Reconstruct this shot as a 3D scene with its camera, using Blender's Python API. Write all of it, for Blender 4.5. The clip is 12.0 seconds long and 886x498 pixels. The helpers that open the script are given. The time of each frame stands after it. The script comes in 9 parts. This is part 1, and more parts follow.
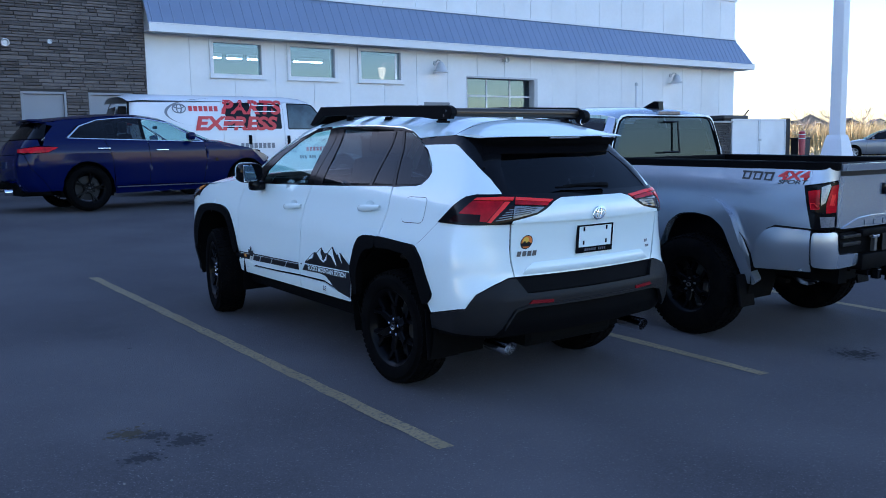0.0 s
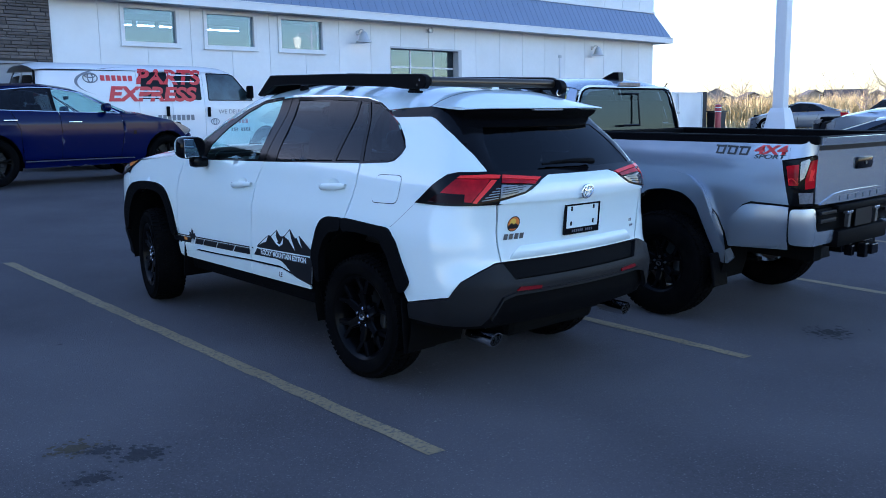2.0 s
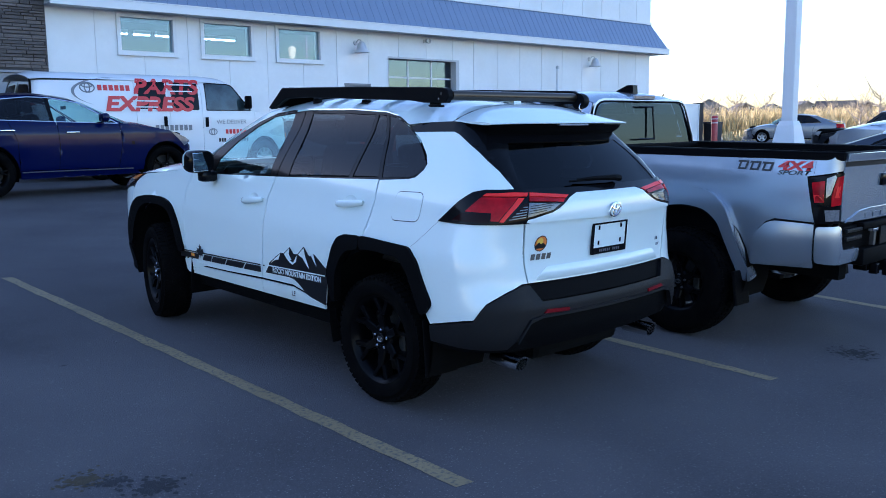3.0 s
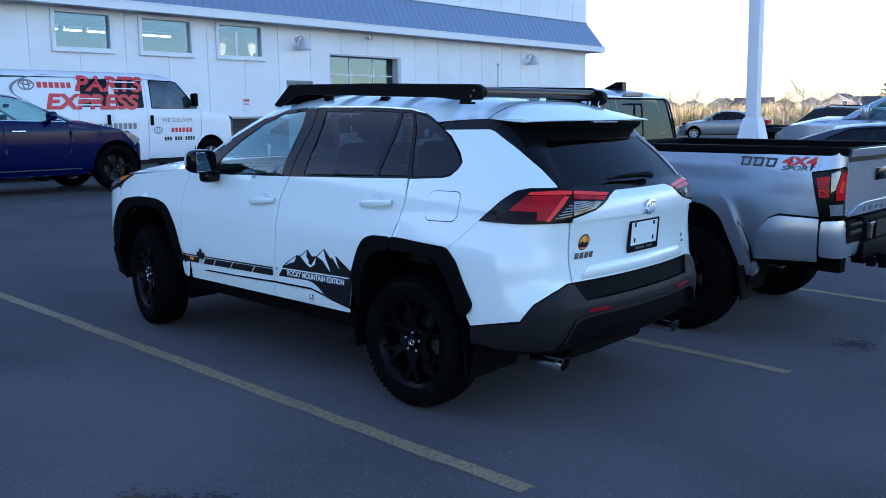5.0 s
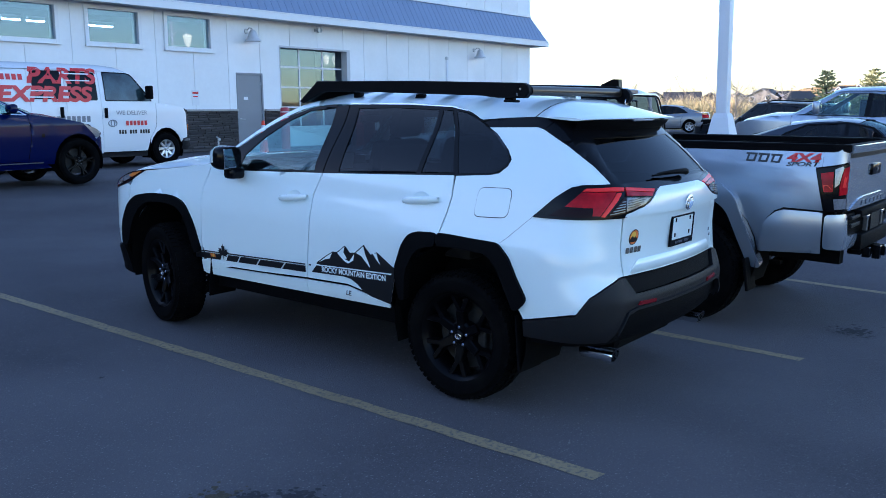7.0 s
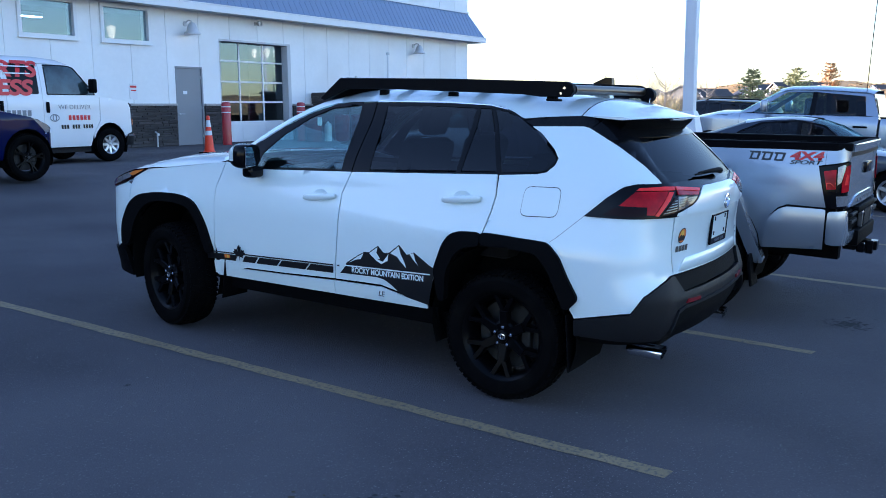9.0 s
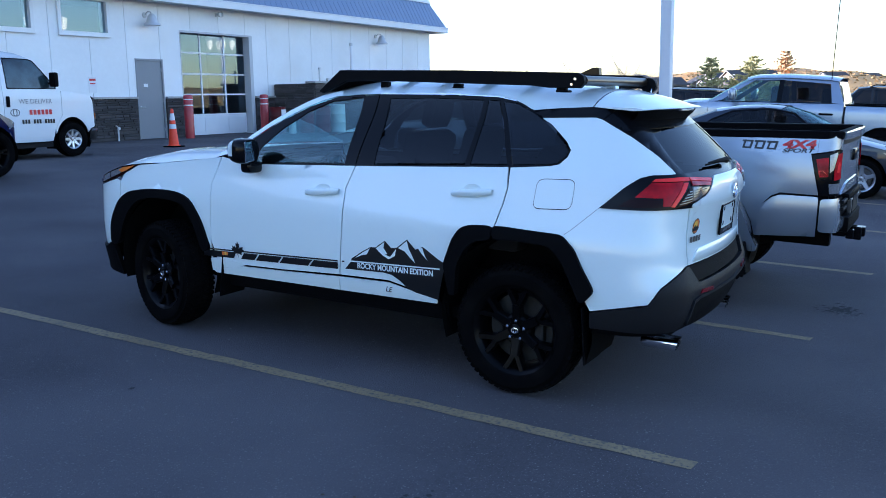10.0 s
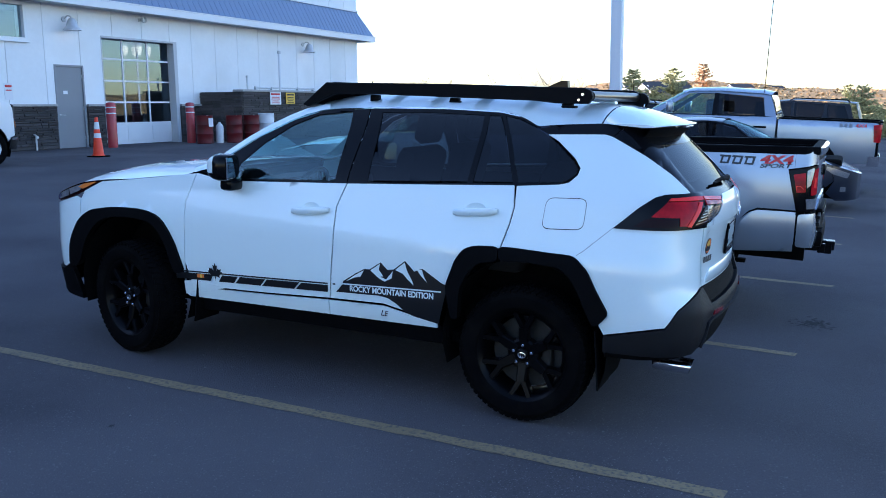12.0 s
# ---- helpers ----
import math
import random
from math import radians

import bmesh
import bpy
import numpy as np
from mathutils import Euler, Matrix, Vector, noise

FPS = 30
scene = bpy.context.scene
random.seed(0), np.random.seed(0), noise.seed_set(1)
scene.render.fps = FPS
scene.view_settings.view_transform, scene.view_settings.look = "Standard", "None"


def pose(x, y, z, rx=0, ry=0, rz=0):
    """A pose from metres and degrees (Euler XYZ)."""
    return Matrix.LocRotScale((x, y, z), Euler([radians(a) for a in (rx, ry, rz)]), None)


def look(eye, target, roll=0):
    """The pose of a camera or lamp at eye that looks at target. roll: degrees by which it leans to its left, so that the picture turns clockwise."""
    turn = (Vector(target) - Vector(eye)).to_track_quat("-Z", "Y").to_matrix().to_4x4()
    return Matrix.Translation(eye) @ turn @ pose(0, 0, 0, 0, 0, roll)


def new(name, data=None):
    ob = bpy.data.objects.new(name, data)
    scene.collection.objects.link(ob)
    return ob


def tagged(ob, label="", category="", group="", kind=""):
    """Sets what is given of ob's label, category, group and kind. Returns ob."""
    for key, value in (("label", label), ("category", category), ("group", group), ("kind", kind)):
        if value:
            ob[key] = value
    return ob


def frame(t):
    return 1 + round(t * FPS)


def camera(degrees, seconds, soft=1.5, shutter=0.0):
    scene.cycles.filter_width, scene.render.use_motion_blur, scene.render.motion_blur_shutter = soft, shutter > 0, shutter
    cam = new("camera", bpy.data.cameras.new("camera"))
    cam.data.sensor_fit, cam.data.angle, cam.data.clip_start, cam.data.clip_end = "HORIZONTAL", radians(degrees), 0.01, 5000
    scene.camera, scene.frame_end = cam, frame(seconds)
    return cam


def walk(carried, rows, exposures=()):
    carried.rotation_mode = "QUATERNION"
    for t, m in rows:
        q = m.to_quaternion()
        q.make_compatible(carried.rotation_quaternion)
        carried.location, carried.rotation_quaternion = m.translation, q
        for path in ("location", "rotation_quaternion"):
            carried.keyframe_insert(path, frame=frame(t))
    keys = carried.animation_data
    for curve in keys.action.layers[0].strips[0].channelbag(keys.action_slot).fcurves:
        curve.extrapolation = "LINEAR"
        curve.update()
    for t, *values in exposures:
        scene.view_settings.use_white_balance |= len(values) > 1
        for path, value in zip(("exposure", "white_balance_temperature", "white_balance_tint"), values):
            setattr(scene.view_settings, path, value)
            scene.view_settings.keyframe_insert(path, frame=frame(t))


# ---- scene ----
cam = camera(53.4, 12.0, soft=0.9, shutter=0.3)
PATH = [
    (0, (-4.047, -4.752, 1.536), (-2.848, -3.169, 1.303), -1.0),
    (0.5, (-4.061, -4.622, 1.527), (-2.817, -3.076, 1.278), -0.8),
    (1, (-4.092, -4.468, 1.541), (-2.797, -2.968, 1.274), -0.8),
    (1.5, (-4.086, -4.329, 1.543), (-2.755, -2.864, 1.257), -0.8),
    (2, (-4.027, -4.154, 1.542), (-2.687, -2.7, 1.245), -0.9),
    (2.5, (-3.999, -4.01, 1.565), (-2.658, -2.554, 1.275), -0.9),
    (3, (-4.02, -3.902, 1.574), (-2.665, -2.457, 1.298), -0.7),
    (5, (-4.356, -3.409, 1.583), (-2.888, -2.08, 1.299), -0.9),
    (5.5, (-4.428, -3.284, 1.598), (-2.941, -1.976, 1.32), -0.7),
    (6, (-4.528, -3.185, 1.608), (-3.02, -1.9, 1.329), -0.6),
    (6.5, (-4.689, -3.085, 1.611), (-3.155, -1.836, 1.321), -0.6),
    (7, (-4.827, -2.97, 1.62), (-3.265, -1.759, 1.318), -0.7),
    (7.2, (-4.942, -2.927, 1.609), (-3.365, -1.735, 1.309), -0.5),
    (9, (-5.172, -2.391, 1.644), (-3.513, -1.319, 1.33), -0.4),
    (9.5, (-5.256, -2.259, 1.665), (-3.572, -1.231, 1.338), -0.9),
    (10, (-5.272, -2.106, 1.658), (-3.568, -1.115, 1.322), -0.9),
    (10.5, (-5.244, -1.94, 1.665), (-3.523, -0.979, 1.326), -0.5),
    (11, (-5.237, -1.826, 1.679), (-3.496, -0.902, 1.341), -0.1),
    (11.5, (-5.245, -1.708, 1.683), (-3.477, -0.832, 1.354), -0.1),
    (12, (-5.272, -1.586, 1.697), (-3.481, -0.755, 1.378), -0.5),
]
EXPOSURE = [(0.0, 1.66, 5030, 26), (1.0, 1.73, 5010, 26), (6.0, 1.71, 4940, 24), (12.0, 1.70, 4910, 25)]
walk(cam, [(t, look(eye, target, roll)) for t, eye, target, roll in PATH], EXPOSURE)

# ---- light: low evening sun behind the building, clear sky ----
SUN_ELEV, SUN_AZ = radians(8.0), radians(-25.0)
world = bpy.data.worlds.new("evening_sky")
scene.world = world
world.use_nodes = True
sky = world.node_tree.nodes.new("ShaderNodeTexSky")
sky.sky_type, sky.sun_disc = "NISHITA", False
sky.sun_elevation, sky.sun_rotation = SUN_ELEV, SUN_AZ
sky.air_density, sky.dust_density, sky.ozone_density = 1.0, 0.4, 1.0
background = world.node_tree.nodes["Background"]
world.node_tree.links.new(sky.outputs[0], background.inputs[0])
background.inputs[1].default_value = 0.15
sun = new("sun", bpy.data.lights.new("sun", "SUN"))
sun.data.energy, sun.data.angle, sun.data.color = 5.0, radians(0.6), (1.0, 0.86, 0.68)
sun.matrix_world = look((0, 0, 0), (-math.sin(SUN_AZ) * math.cos(SUN_ELEV), -math.cos(SUN_AZ) * math.cos(SUN_ELEV), -math.sin(SUN_ELEV)))

# ---- materials ----
def material(name, color, rough=0.6, metal=0.0, spread=0.0, scale=3.0, fine=60.0, bump=0.0, bump_scale=80.0,
             coat=0.0, spec=0.5, rough_spread=0.0, by_object=0.0, tint=None, tint_scale=0.6, tint_cut=(0.45, 0.7), fleck=None, fleck_scale=300.0, fleck_cut=(0.6, 0.66)):
    """A surface with two scales of colour variation, wear in its gloss and fine relief, all in metres."""
    m = bpy.data.materials.new(name)
    m.use_nodes = True
    n, links = m.node_tree.nodes, m.node_tree.links
    b = n["Principled BSDF"]
    b.inputs["Base Color"].default_value = (*color, 1)
    b.inputs["Roughness"].default_value, b.inputs["Metallic"].default_value = rough, metal
    b.inputs["Coat Weight"].default_value, b.inputs["Coat Roughness"].default_value = coat, 0.04
    b.inputs["Specular IOR Level"].default_value = spec
    where = n.new("ShaderNodeTexCoord")

    def tex(s, detail=6.0):
        t = n.new("ShaderNodeTexNoise")
        t.inputs["Scale"].default_value, t.inputs["Detail"].default_value = s, detail
        links.new(where.outputs["Object"], t.inputs["Vector"])
        return t

    def maths(op, a, c):
        q = n.new("ShaderNodeMath")
        q.operation = op
        for i, v in enumerate((a, c)):
            if isinstance(v, (int, float)):
                q.inputs[i].default_value = v
            else:
                links.new(v, q.inputs[i])
        return q.outputs[0]

    if spread or by_object:
        value = maths("ADD", maths("MULTIPLY", tex(scale).outputs[0], 0.6), maths("MULTIPLY", tex(fine).outputs[0], 0.4))
        value = maths("ADD", maths("MULTIPLY", maths("SUBTRACT", value, 0.5), spread * 4.0), 1.0)
        if by_object:
            info = n.new("ShaderNodeObjectInfo")
            value = maths("MULTIPLY", value, maths("ADD", maths("MULTIPLY", info.outputs["Random"], by_object * 2), 1.0 - by_object))
        shade = n.new("ShaderNodeHueSaturation")
        shade.inputs["Color"].default_value = (*color, 1)
        links.new(value, shade.inputs["Value"])
        out = shade.outputs[0]
        for tone, size, cut, fine_detail in ((tint, tint_scale, tint_cut, 8.0), (fleck, fleck_scale, fleck_cut, 1.0)):
            if not tone:
                continue
            mix = n.new("ShaderNodeMix")
            mix.data_type = "RGBA"
            ramp = n.new("ShaderNodeMapRange")
            ramp.inputs[1].default_value, ramp.inputs[2].default_value = cut
            links.new(tex(size, fine_detail).outputs[0], ramp.inputs[0])
            links.new(ramp.outputs[0], mix.inputs[0])
            links.new(out, mix.inputs[6])
            mix.inputs[7].default_value = (*tone, 1)
            out = mix.outputs[2]
        links.new(out, b.inputs["Base Color"])
    if rough_spread:
        links.new(maths("ADD", maths("MULTIPLY", maths("SUBTRACT", tex(scale * 2.3).outputs[0], 0.5), rough_spread * 2), rough), b.inputs["Roughness"])
    if bump:
        k = n.new("ShaderNodeBump")
        k.inputs["Strength"].default_value, k.inputs["Distance"].default_value = bump, 0.01
        links.new(tex(bump_scale, 10.0).outputs[0], k.inputs["Height"])
        links.new(k.outputs[0], b.inputs["Normal"])
    return m


def glass(name, tint, rough=0.0, ior=1.45, sheen=(0.95, 0.97, 1.0)):
    """Tinted sheet glass: a clear body that takes colour, with a mirror-like skin."""
    m = bpy.data.materials.new(name)
    m.use_nodes = True
    n, links = m.node_tree.nodes, m.node_tree.links
    n.remove(n["Principled BSDF"])
    clear, gloss, mix = n.new("ShaderNodeBsdfTransparent"), n.new("ShaderNodeBsdfGlossy"), n.new("ShaderNodeMixShader")
    clear.inputs[0].default_value, gloss.inputs[1].default_value = (*tint, 1), rough
    gloss.inputs[0].default_value = (*sheen, 1)
    edge, power, span = n.new("ShaderNodeLayerWeight"), n.new("ShaderNodeMath"), n.new("ShaderNodeMapRange")
    power.operation, power.inputs[1].default_value, edge.inputs[0].default_value = "POWER", 5.0, 0.5
    span.inputs[3].default_value = 0.9 * ((ior - 1) / (ior + 1)) ** 2
    span.inputs[4].default_value = 0.5
    links.new(edge.outputs["Facing"], power.inputs[0])
    links.new(power.outputs[0], span.inputs[0])
    links.new(span.outputs[0], mix.inputs[0])
    links.new(clear.outputs[0], mix.inputs[1])
    links.new(gloss.outputs[0], mix.inputs[2])
    links.new(mix.outputs[0], n["Material Output"].inputs[0])
    return m


def glow(name, color, strength):
    m = material(name, color)
    b = m.node_tree.nodes["Principled BSDF"]
    b.inputs["Emission Color"].default_value, b.inputs["Emission Strength"].default_value = (*color, 1), strength
    return m


# ---- mesh tools ----
def link_mesh(name, bm, mat, smooth=None):
    me = bpy.data.meshes.new(name)
    bm.normal_update()
    bm.to_mesh(me)
    bm.free()
    for one in (mat if isinstance(mat, (list, tuple)) else [mat]):
        me.materials.append(one)
    if smooth is not None:
        me.polygons.foreach_set("use_smooth", [True] * len(me.polygons))
        me.set_sharp_from_angle(angle=radians(smooth))
    return new(name, me)


def part(name, bm, mat, parent, label="", smooth=None):
    ob = link_mesh(name, bm, mat, smooth)
    ob.parent = parent
    return tagged(ob, label)


def thing(name, m, label, category, group="", kind=""):
    ob = new(name)
    ob.empty_display_size = 0.2
    ob.matrix_world = m
    return tagged(ob, label, category, group, kind)


def box(bm, x0, x1, y0, y1, z0, z1, bevel=0.0, m=None):
    r = bmesh.ops.create_cube(bm, size=1)["verts"]
    bmesh.ops.scale(bm, vec=(x1 - x0, y1 - y0, z1 - z0), verts=r)
    bmesh.ops.translate(bm, vec=((x0 + x1) / 2, (y0 + y1) / 2, (z0 + z1) / 2), verts=r)
    if bevel:
        edges = list({e for v in r for e in v.link_edges})
        r = bmesh.ops.bevel(bm, geom=edges, offset=bevel, segments=2, profile=0.5, affect="EDGES", clamp_overlap=True)["verts"]
    if m:
        bmesh.ops.transform(bm, matrix=m, verts=r)
    return bm


def boxes(*rows, bevel=0.0):
    bm = bmesh.new()
    for r in rows:
        box(bm, *r, bevel=bevel)
    return bm


def lathe(bm, profile, axis="z", at=(0, 0, 0), seg=32, caps=True):
    """A turned body: rows of radius and height along the axis; the ends are closed unless caps is off."""
    turn = {"z": Matrix(), "x": Matrix.Rotation(radians(90), 4, "Y"), "y": Matrix.Rotation(radians(-90), 4, "X")}[axis]
    rings = []
    for r, h in profile:
        rings.append([bm.verts.new(Matrix.Translation(at) @ turn @ Vector((r * math.cos(2 * math.pi * i / seg), r * math.sin(2 * math.pi * i / seg), h))) for i in range(seg)])
    for a, b in zip(rings, rings[1:]):
        for i in range(seg):
            bm.faces.new((a[i], a[(i + 1) % seg], b[(i + 1) % seg], b[i]))
    if caps and profile[0][0] > 1e-4:
        bm.faces.new(rings[0][::-1])
    if caps and profile[-1][0] > 1e-4:
        bm.faces.new(rings[-1])
    return bm


def tube(bm, pts, r, seg=10, closed=False):
    """A round bar along points; r may be one radius or one for each point."""
    pts = [Vector(p) for p in pts]
    rs = r if isinstance(r, (list, tuple)) else [r] * len(pts)
    rings, side = [], None
    for i, p in enumerate(pts):
        a, b = pts[max(i - 1, 0)], pts[min(i + 1, len(pts) - 1)]
        d = (b - a).normalized()
        if side is None:
            side = d.orthogonal().normalized()
        side = (side - d * side.dot(d)).normalized()
        up = d.cross(side)
        rings.append([bm.verts.new(p + (side * math.cos(2 * math.pi * k / seg) + up * math.sin(2 * math.pi * k / seg)) * rs[i]) for k in range(seg)])
    for a, b in zip(rings, rings[1:]):
        for i in range(seg):
            bm.faces.new((a[i], a[(i + 1) % seg], b[(i + 1) % seg], b[i]))
    bm.faces.new(rings[0][::-1]), bm.faces.new(rings[-1])
    return bm


def prism(bm, poly, axis, a, b):
    """A flat outline pushed from a to b along an axis; outline in the two other axes in order."""
    def at(p, h):
        return {"x": (h, p[0], p[1]), "y": (p[0], h, p[1]), "z": (p[0], p[1], h)}[axis]
    lo, hi = [bm.verts.new(at(p, a)) for p in poly], [bm.verts.new(at(p, b)) for p in poly]
    bm.faces.new(lo[::-1]), bm.faces.new(hi)
    for i in range(len(poly)):
        j = (i + 1) % len(poly)
        bm.faces.new((lo[i], lo[j], hi[j], hi[i]))
    bmesh.ops.recalc_face_normals(bm, faces=bm.faces)
    return bm


def curve(table):
    """A smooth function through rows of (x, value): monotone cubic."""
    xs, ys = [float(a) for a, _ in table], [float(b) for _, b in table]
    d = [(ys[i + 1] - ys[i]) / (xs[i + 1] - xs[i]) for i in range(len(xs) - 1)]
    m = [d[0]] + [0.0 if d[i - 1] * d[i] <= 0 else 2 * d[i - 1] * d[i] / (d[i - 1] + d[i]) for i in range(1, len(d))] + [d[-1]]

    def at(x):
        if x <= xs[0]:
            return ys[0]
        if x >= xs[-1]:
            return ys[-1]
        i = max(k for k in range(len(xs) - 1) if xs[k] <= x)
        h = xs[i + 1] - xs[i]
        t = (x - xs[i]) / h
        return ((2 * t ** 3 - 3 * t ** 2 + 1) * ys[i] + (t ** 3 - 2 * t ** 2 + t) * h * m[i]
                + (-2 * t ** 3 + 3 * t ** 2) * ys[i + 1] + (t ** 3 - t ** 2) * h * m[i + 1])
    return at


def ground_z(y, x=20.0):
    """The lot climbs towards the building and levels off before it; the near stalls lie flatter and fall to the east."""
    far = 0.046 * max(min(y, 11.3), -14.0) + 0.0035 * max(min(y, 20.0) - 11.3, 0.0)
    near = -0.012 + 0.038 * max(y, -14.0) - 0.012 * (max(min(x, 3.2), -4.0) + 1.3)
    share = max(min((9.0 - x) / 5.8, 1.0), 0.0) * max(min((11.3 - y) / 5.3, 1.0), 0.0)
    return far + (near - far) * share


SLOPE = math.degrees(math.atan(0.046))


PAINT_WHITE = material("white_paint", (0.795, 0.885, 0.875), 0.28, spread=0.01, scale=2, coat=1.0, bump=0.004, bump_scale=2.5)
PAINT_SILVER = material("silver_paint", (0.37, 0.41, 0.475), 0.27, metal=0.65, spread=0.02, scale=3, fine=400, coat=1.0)
PAINT_NAVY = material("navy_paint", (0.0008, 0.0032, 0.043), 0.2, spec=0.1, spread=0.02, coat=0.35)
PAINT_SLATE = material("slate_paint", (0.012, 0.018, 0.035), 0.3, metal=0.3, spread=0.02, coat=1.0)
VAN_WHITE = material("van_white", (0.78, 0.79, 0.80), 0.4, spread=0.03, scale=1.5, coat=0.6)
PLASTIC = material("black_plastic", (0.003, 0.003, 0.0036), 0.65, spec=0.05, spread=0.15, scale=5, bump=0.15, bump_scale=500)
PLASTIC_GREY = material("grey_plastic", (0.011, 0.011, 0.0125), 0.5, spec=0.16, spread=0.1, scale=5, bump=0.15, bump_scale=500)
GLOSS_BLACK = material("gloss_black", (0.004, 0.004, 0.005), 0.15, spec=0.12, spread=0.05, coat=0.06)
DARK = material("underside_dark", (0.003, 0.003, 0.003), 0.9, spec=0.1, spread=0.2)
RUBBER = material("rubber", (0.0026, 0.0026, 0.003), 0.85, spec=0.035, spread=0.25, scale=8, fine=60, bump=0.2, bump_scale=90, tint=(0.006, 0.0056, 0.0052), tint_scale=7)
RIM_BLACK = material("black_alloy", (0.002, 0.002, 0.0026), 0.3, spec=0.1, spread=0.1)
ALLOY = material("silver_alloy", (0.55, 0.56, 0.58), 0.35, metal=0.9, spread=0.08, scale=12)
STEEL_DARK = material("cast_steel", (0.12, 0.12, 0.12), 0.5, metal=0.8, spread=0.3, scale=20)
CHROME = material("chrome", (0.80, 0.81, 0.83), 0.16, metal=1.0)
LAMP_RED = material("red_lens", (0.50, 0.005, 0.012), 0.15, spec=0.15, spread=0.25, scale=14, fine=120, coat=0.07, tint=(0.26, 0.003, 0.008), tint_scale=9, tint_cut=(0.42, 0.62))
LAMP_BRIGHT = material("lit_red_lens", (0.86, 0.035, 0.03), 0.15, spec=0.2, spread=0.1, scale=50, coat=0.1)
LAMP_DARK = material("smoked_lens", (0.012, 0.002, 0.003), 0.15, spec=0.1, coat=0.03)
LAMP_SMOKE = material("smoked_clear_lens", (0.10, 0.105, 0.125), 0.12, metal=0.15, spread=0.5, scale=40, coat=0.6)
LAMP_CLEAR = material("clear_lens", (0.26, 0.26, 0.28), 0.15, metal=0.4, spread=0.3, scale=60, coat=1.0)
LAMP_AMBER = material("amber_lens", (0.7, 0.2, 0.03), 0.1, coat=1.0)
GLASS_TINT = glass("privacy_glass", (0.095, 0.10, 0.115), ior=1.45)
GLASS_CLEAR = glass("clear_glass", (0.62, 0.80, 0.77), ior=1.95, sheen=(0.76, 0.98, 1.0))
SEAT = material("dark_fabric", (0.012, 0.012, 0.014), 0.9, spread=0.2, scale=20, bump=0.2, bump_scale=300)
SCREEN = material("screen_glass", (0.35, 0.45, 0.45), 0.15, coat=1.0)
MIRROR = material("mirror_glass", (0.85, 0.87, 0.88), 0.02, metal=1.0)
DECAL_BLACK = material("black_vinyl", (0.008, 0.008, 0.009), 0.3, spread=0.05)
DECAL_ORANGE = material("orange_vinyl", (0.75, 0.2, 0.03), 0.4)
DECAL_YELLOW = material("yellow_vinyl", (0.8, 0.5, 0.06), 0.4)
DECAL_RED = material("red_vinyl", (0.6, 0.03, 0.03), 0.4, spread=0.03)
DECAL_GREY = material("grey_vinyl", (0.2, 0.21, 0.23), 0.4, spread=0.03)
RACK_BLACK = material("powder_coat", (0.0035, 0.0035, 0.0045), 0.5, spec=0.08, spread=0.1, bump=0.05, bump_scale=700)
# warm brown base colour paints the evening reflection on a black bar
RACK_BAR = material("black_bar_sun_tint", (0.075, 0.06, 0.045), 0.3, metal=0.85, spread=0.1)
GLASS_DARK = glass("dark_privacy_glass", (0.022, 0.024, 0.03), ior=1.38)
LAMP_DEEP = material("deep_red_reflector", (0.16, 0.006, 0.01), 0.25, spec=0.3, spread=0.1, scale=40)
GLASS_CAB = glass("cab_glass", (0.10, 0.13, 0.18), ior=1.55, sheen=(0.6, 0.8, 1.0))
STEEL_BLACK = material("dark_brake_steel", (0.02, 0.019, 0.018), 0.6, metal=0.3, spread=0.4, scale=25)

ASPHALT = material("asphalt", (0.086, 0.077, 0.080), 0.9, spec=0.2, spread=0.36, scale=0.55, fine=55, fleck=(0.20, 0.185, 0.18), fleck_scale=95, fleck_cut=(0.64, 0.74), bump=0.7, bump_scale=110, tint=(0.128, 0.116, 0.117), tint_scale=0.45, tint_cut=(0.42, 0.72), rough_spread=0.12)
PATCH = material("oil_stain", (0.040, 0.036, 0.037), 0.8, spec=0.2, spread=0.3, scale=7, bump=0.4, bump_scale=110)
PATCH_BROWN = material("brown_stain", (0.075, 0.058, 0.036), 0.8, spec=0.2, spread=0.3, scale=9, bump=0.4, bump_scale=170)
PEBBLE = material("pebble", (0.22, 0.21, 0.2), 0.9, spread=0.3, scale=30, by_object=0.5)
LINE_PAINT = material("line_paint", (0.262, 0.195, 0.10), 0.8, spread=0.28, scale=3, fine=90, bump=0.4, tint=(0.105, 0.092, 0.078), tint_scale=45, tint_cut=(0.50, 0.68))
WALL_WHITE = material("white_panel", (0.82, 0.83, 0.83), 0.5, spread=0.05, scale=0.7, fine=8, bump=0.06, bump_scale=5, by_object=0.03, tint=(0.74, 0.74, 0.72), tint_scale=0.5, tint_cut=(0.5, 0.8))
ROOF_BLUE = material("blue_metal", (0.23, 0.275, 0.37), 0.42, metal=0.35, spread=0.08, scale=1.2, by_object=0.05)
TRIM_WHITE = material("white_trim", (0.78, 0.79, 0.8), 0.45, spread=0.04, scale=2)
SOFFIT = material("soffit", (0.55, 0.56, 0.57), 0.6, spread=0.06, scale=2)
DOOR_GREY = material("grey_door", (0.24, 0.25, 0.27), 0.5, spread=0.06, scale=2, bump=0.04)
OVERHEAD_GREY = material("overhead_grey", (0.27, 0.28, 0.30), 0.5, spread=0.05, scale=2)
ALUMINIUM = material("aluminium", (0.55, 0.57, 0.58), 0.4, metal=0.8, spread=0.08, scale=6)
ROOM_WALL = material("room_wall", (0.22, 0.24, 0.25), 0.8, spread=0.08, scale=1)
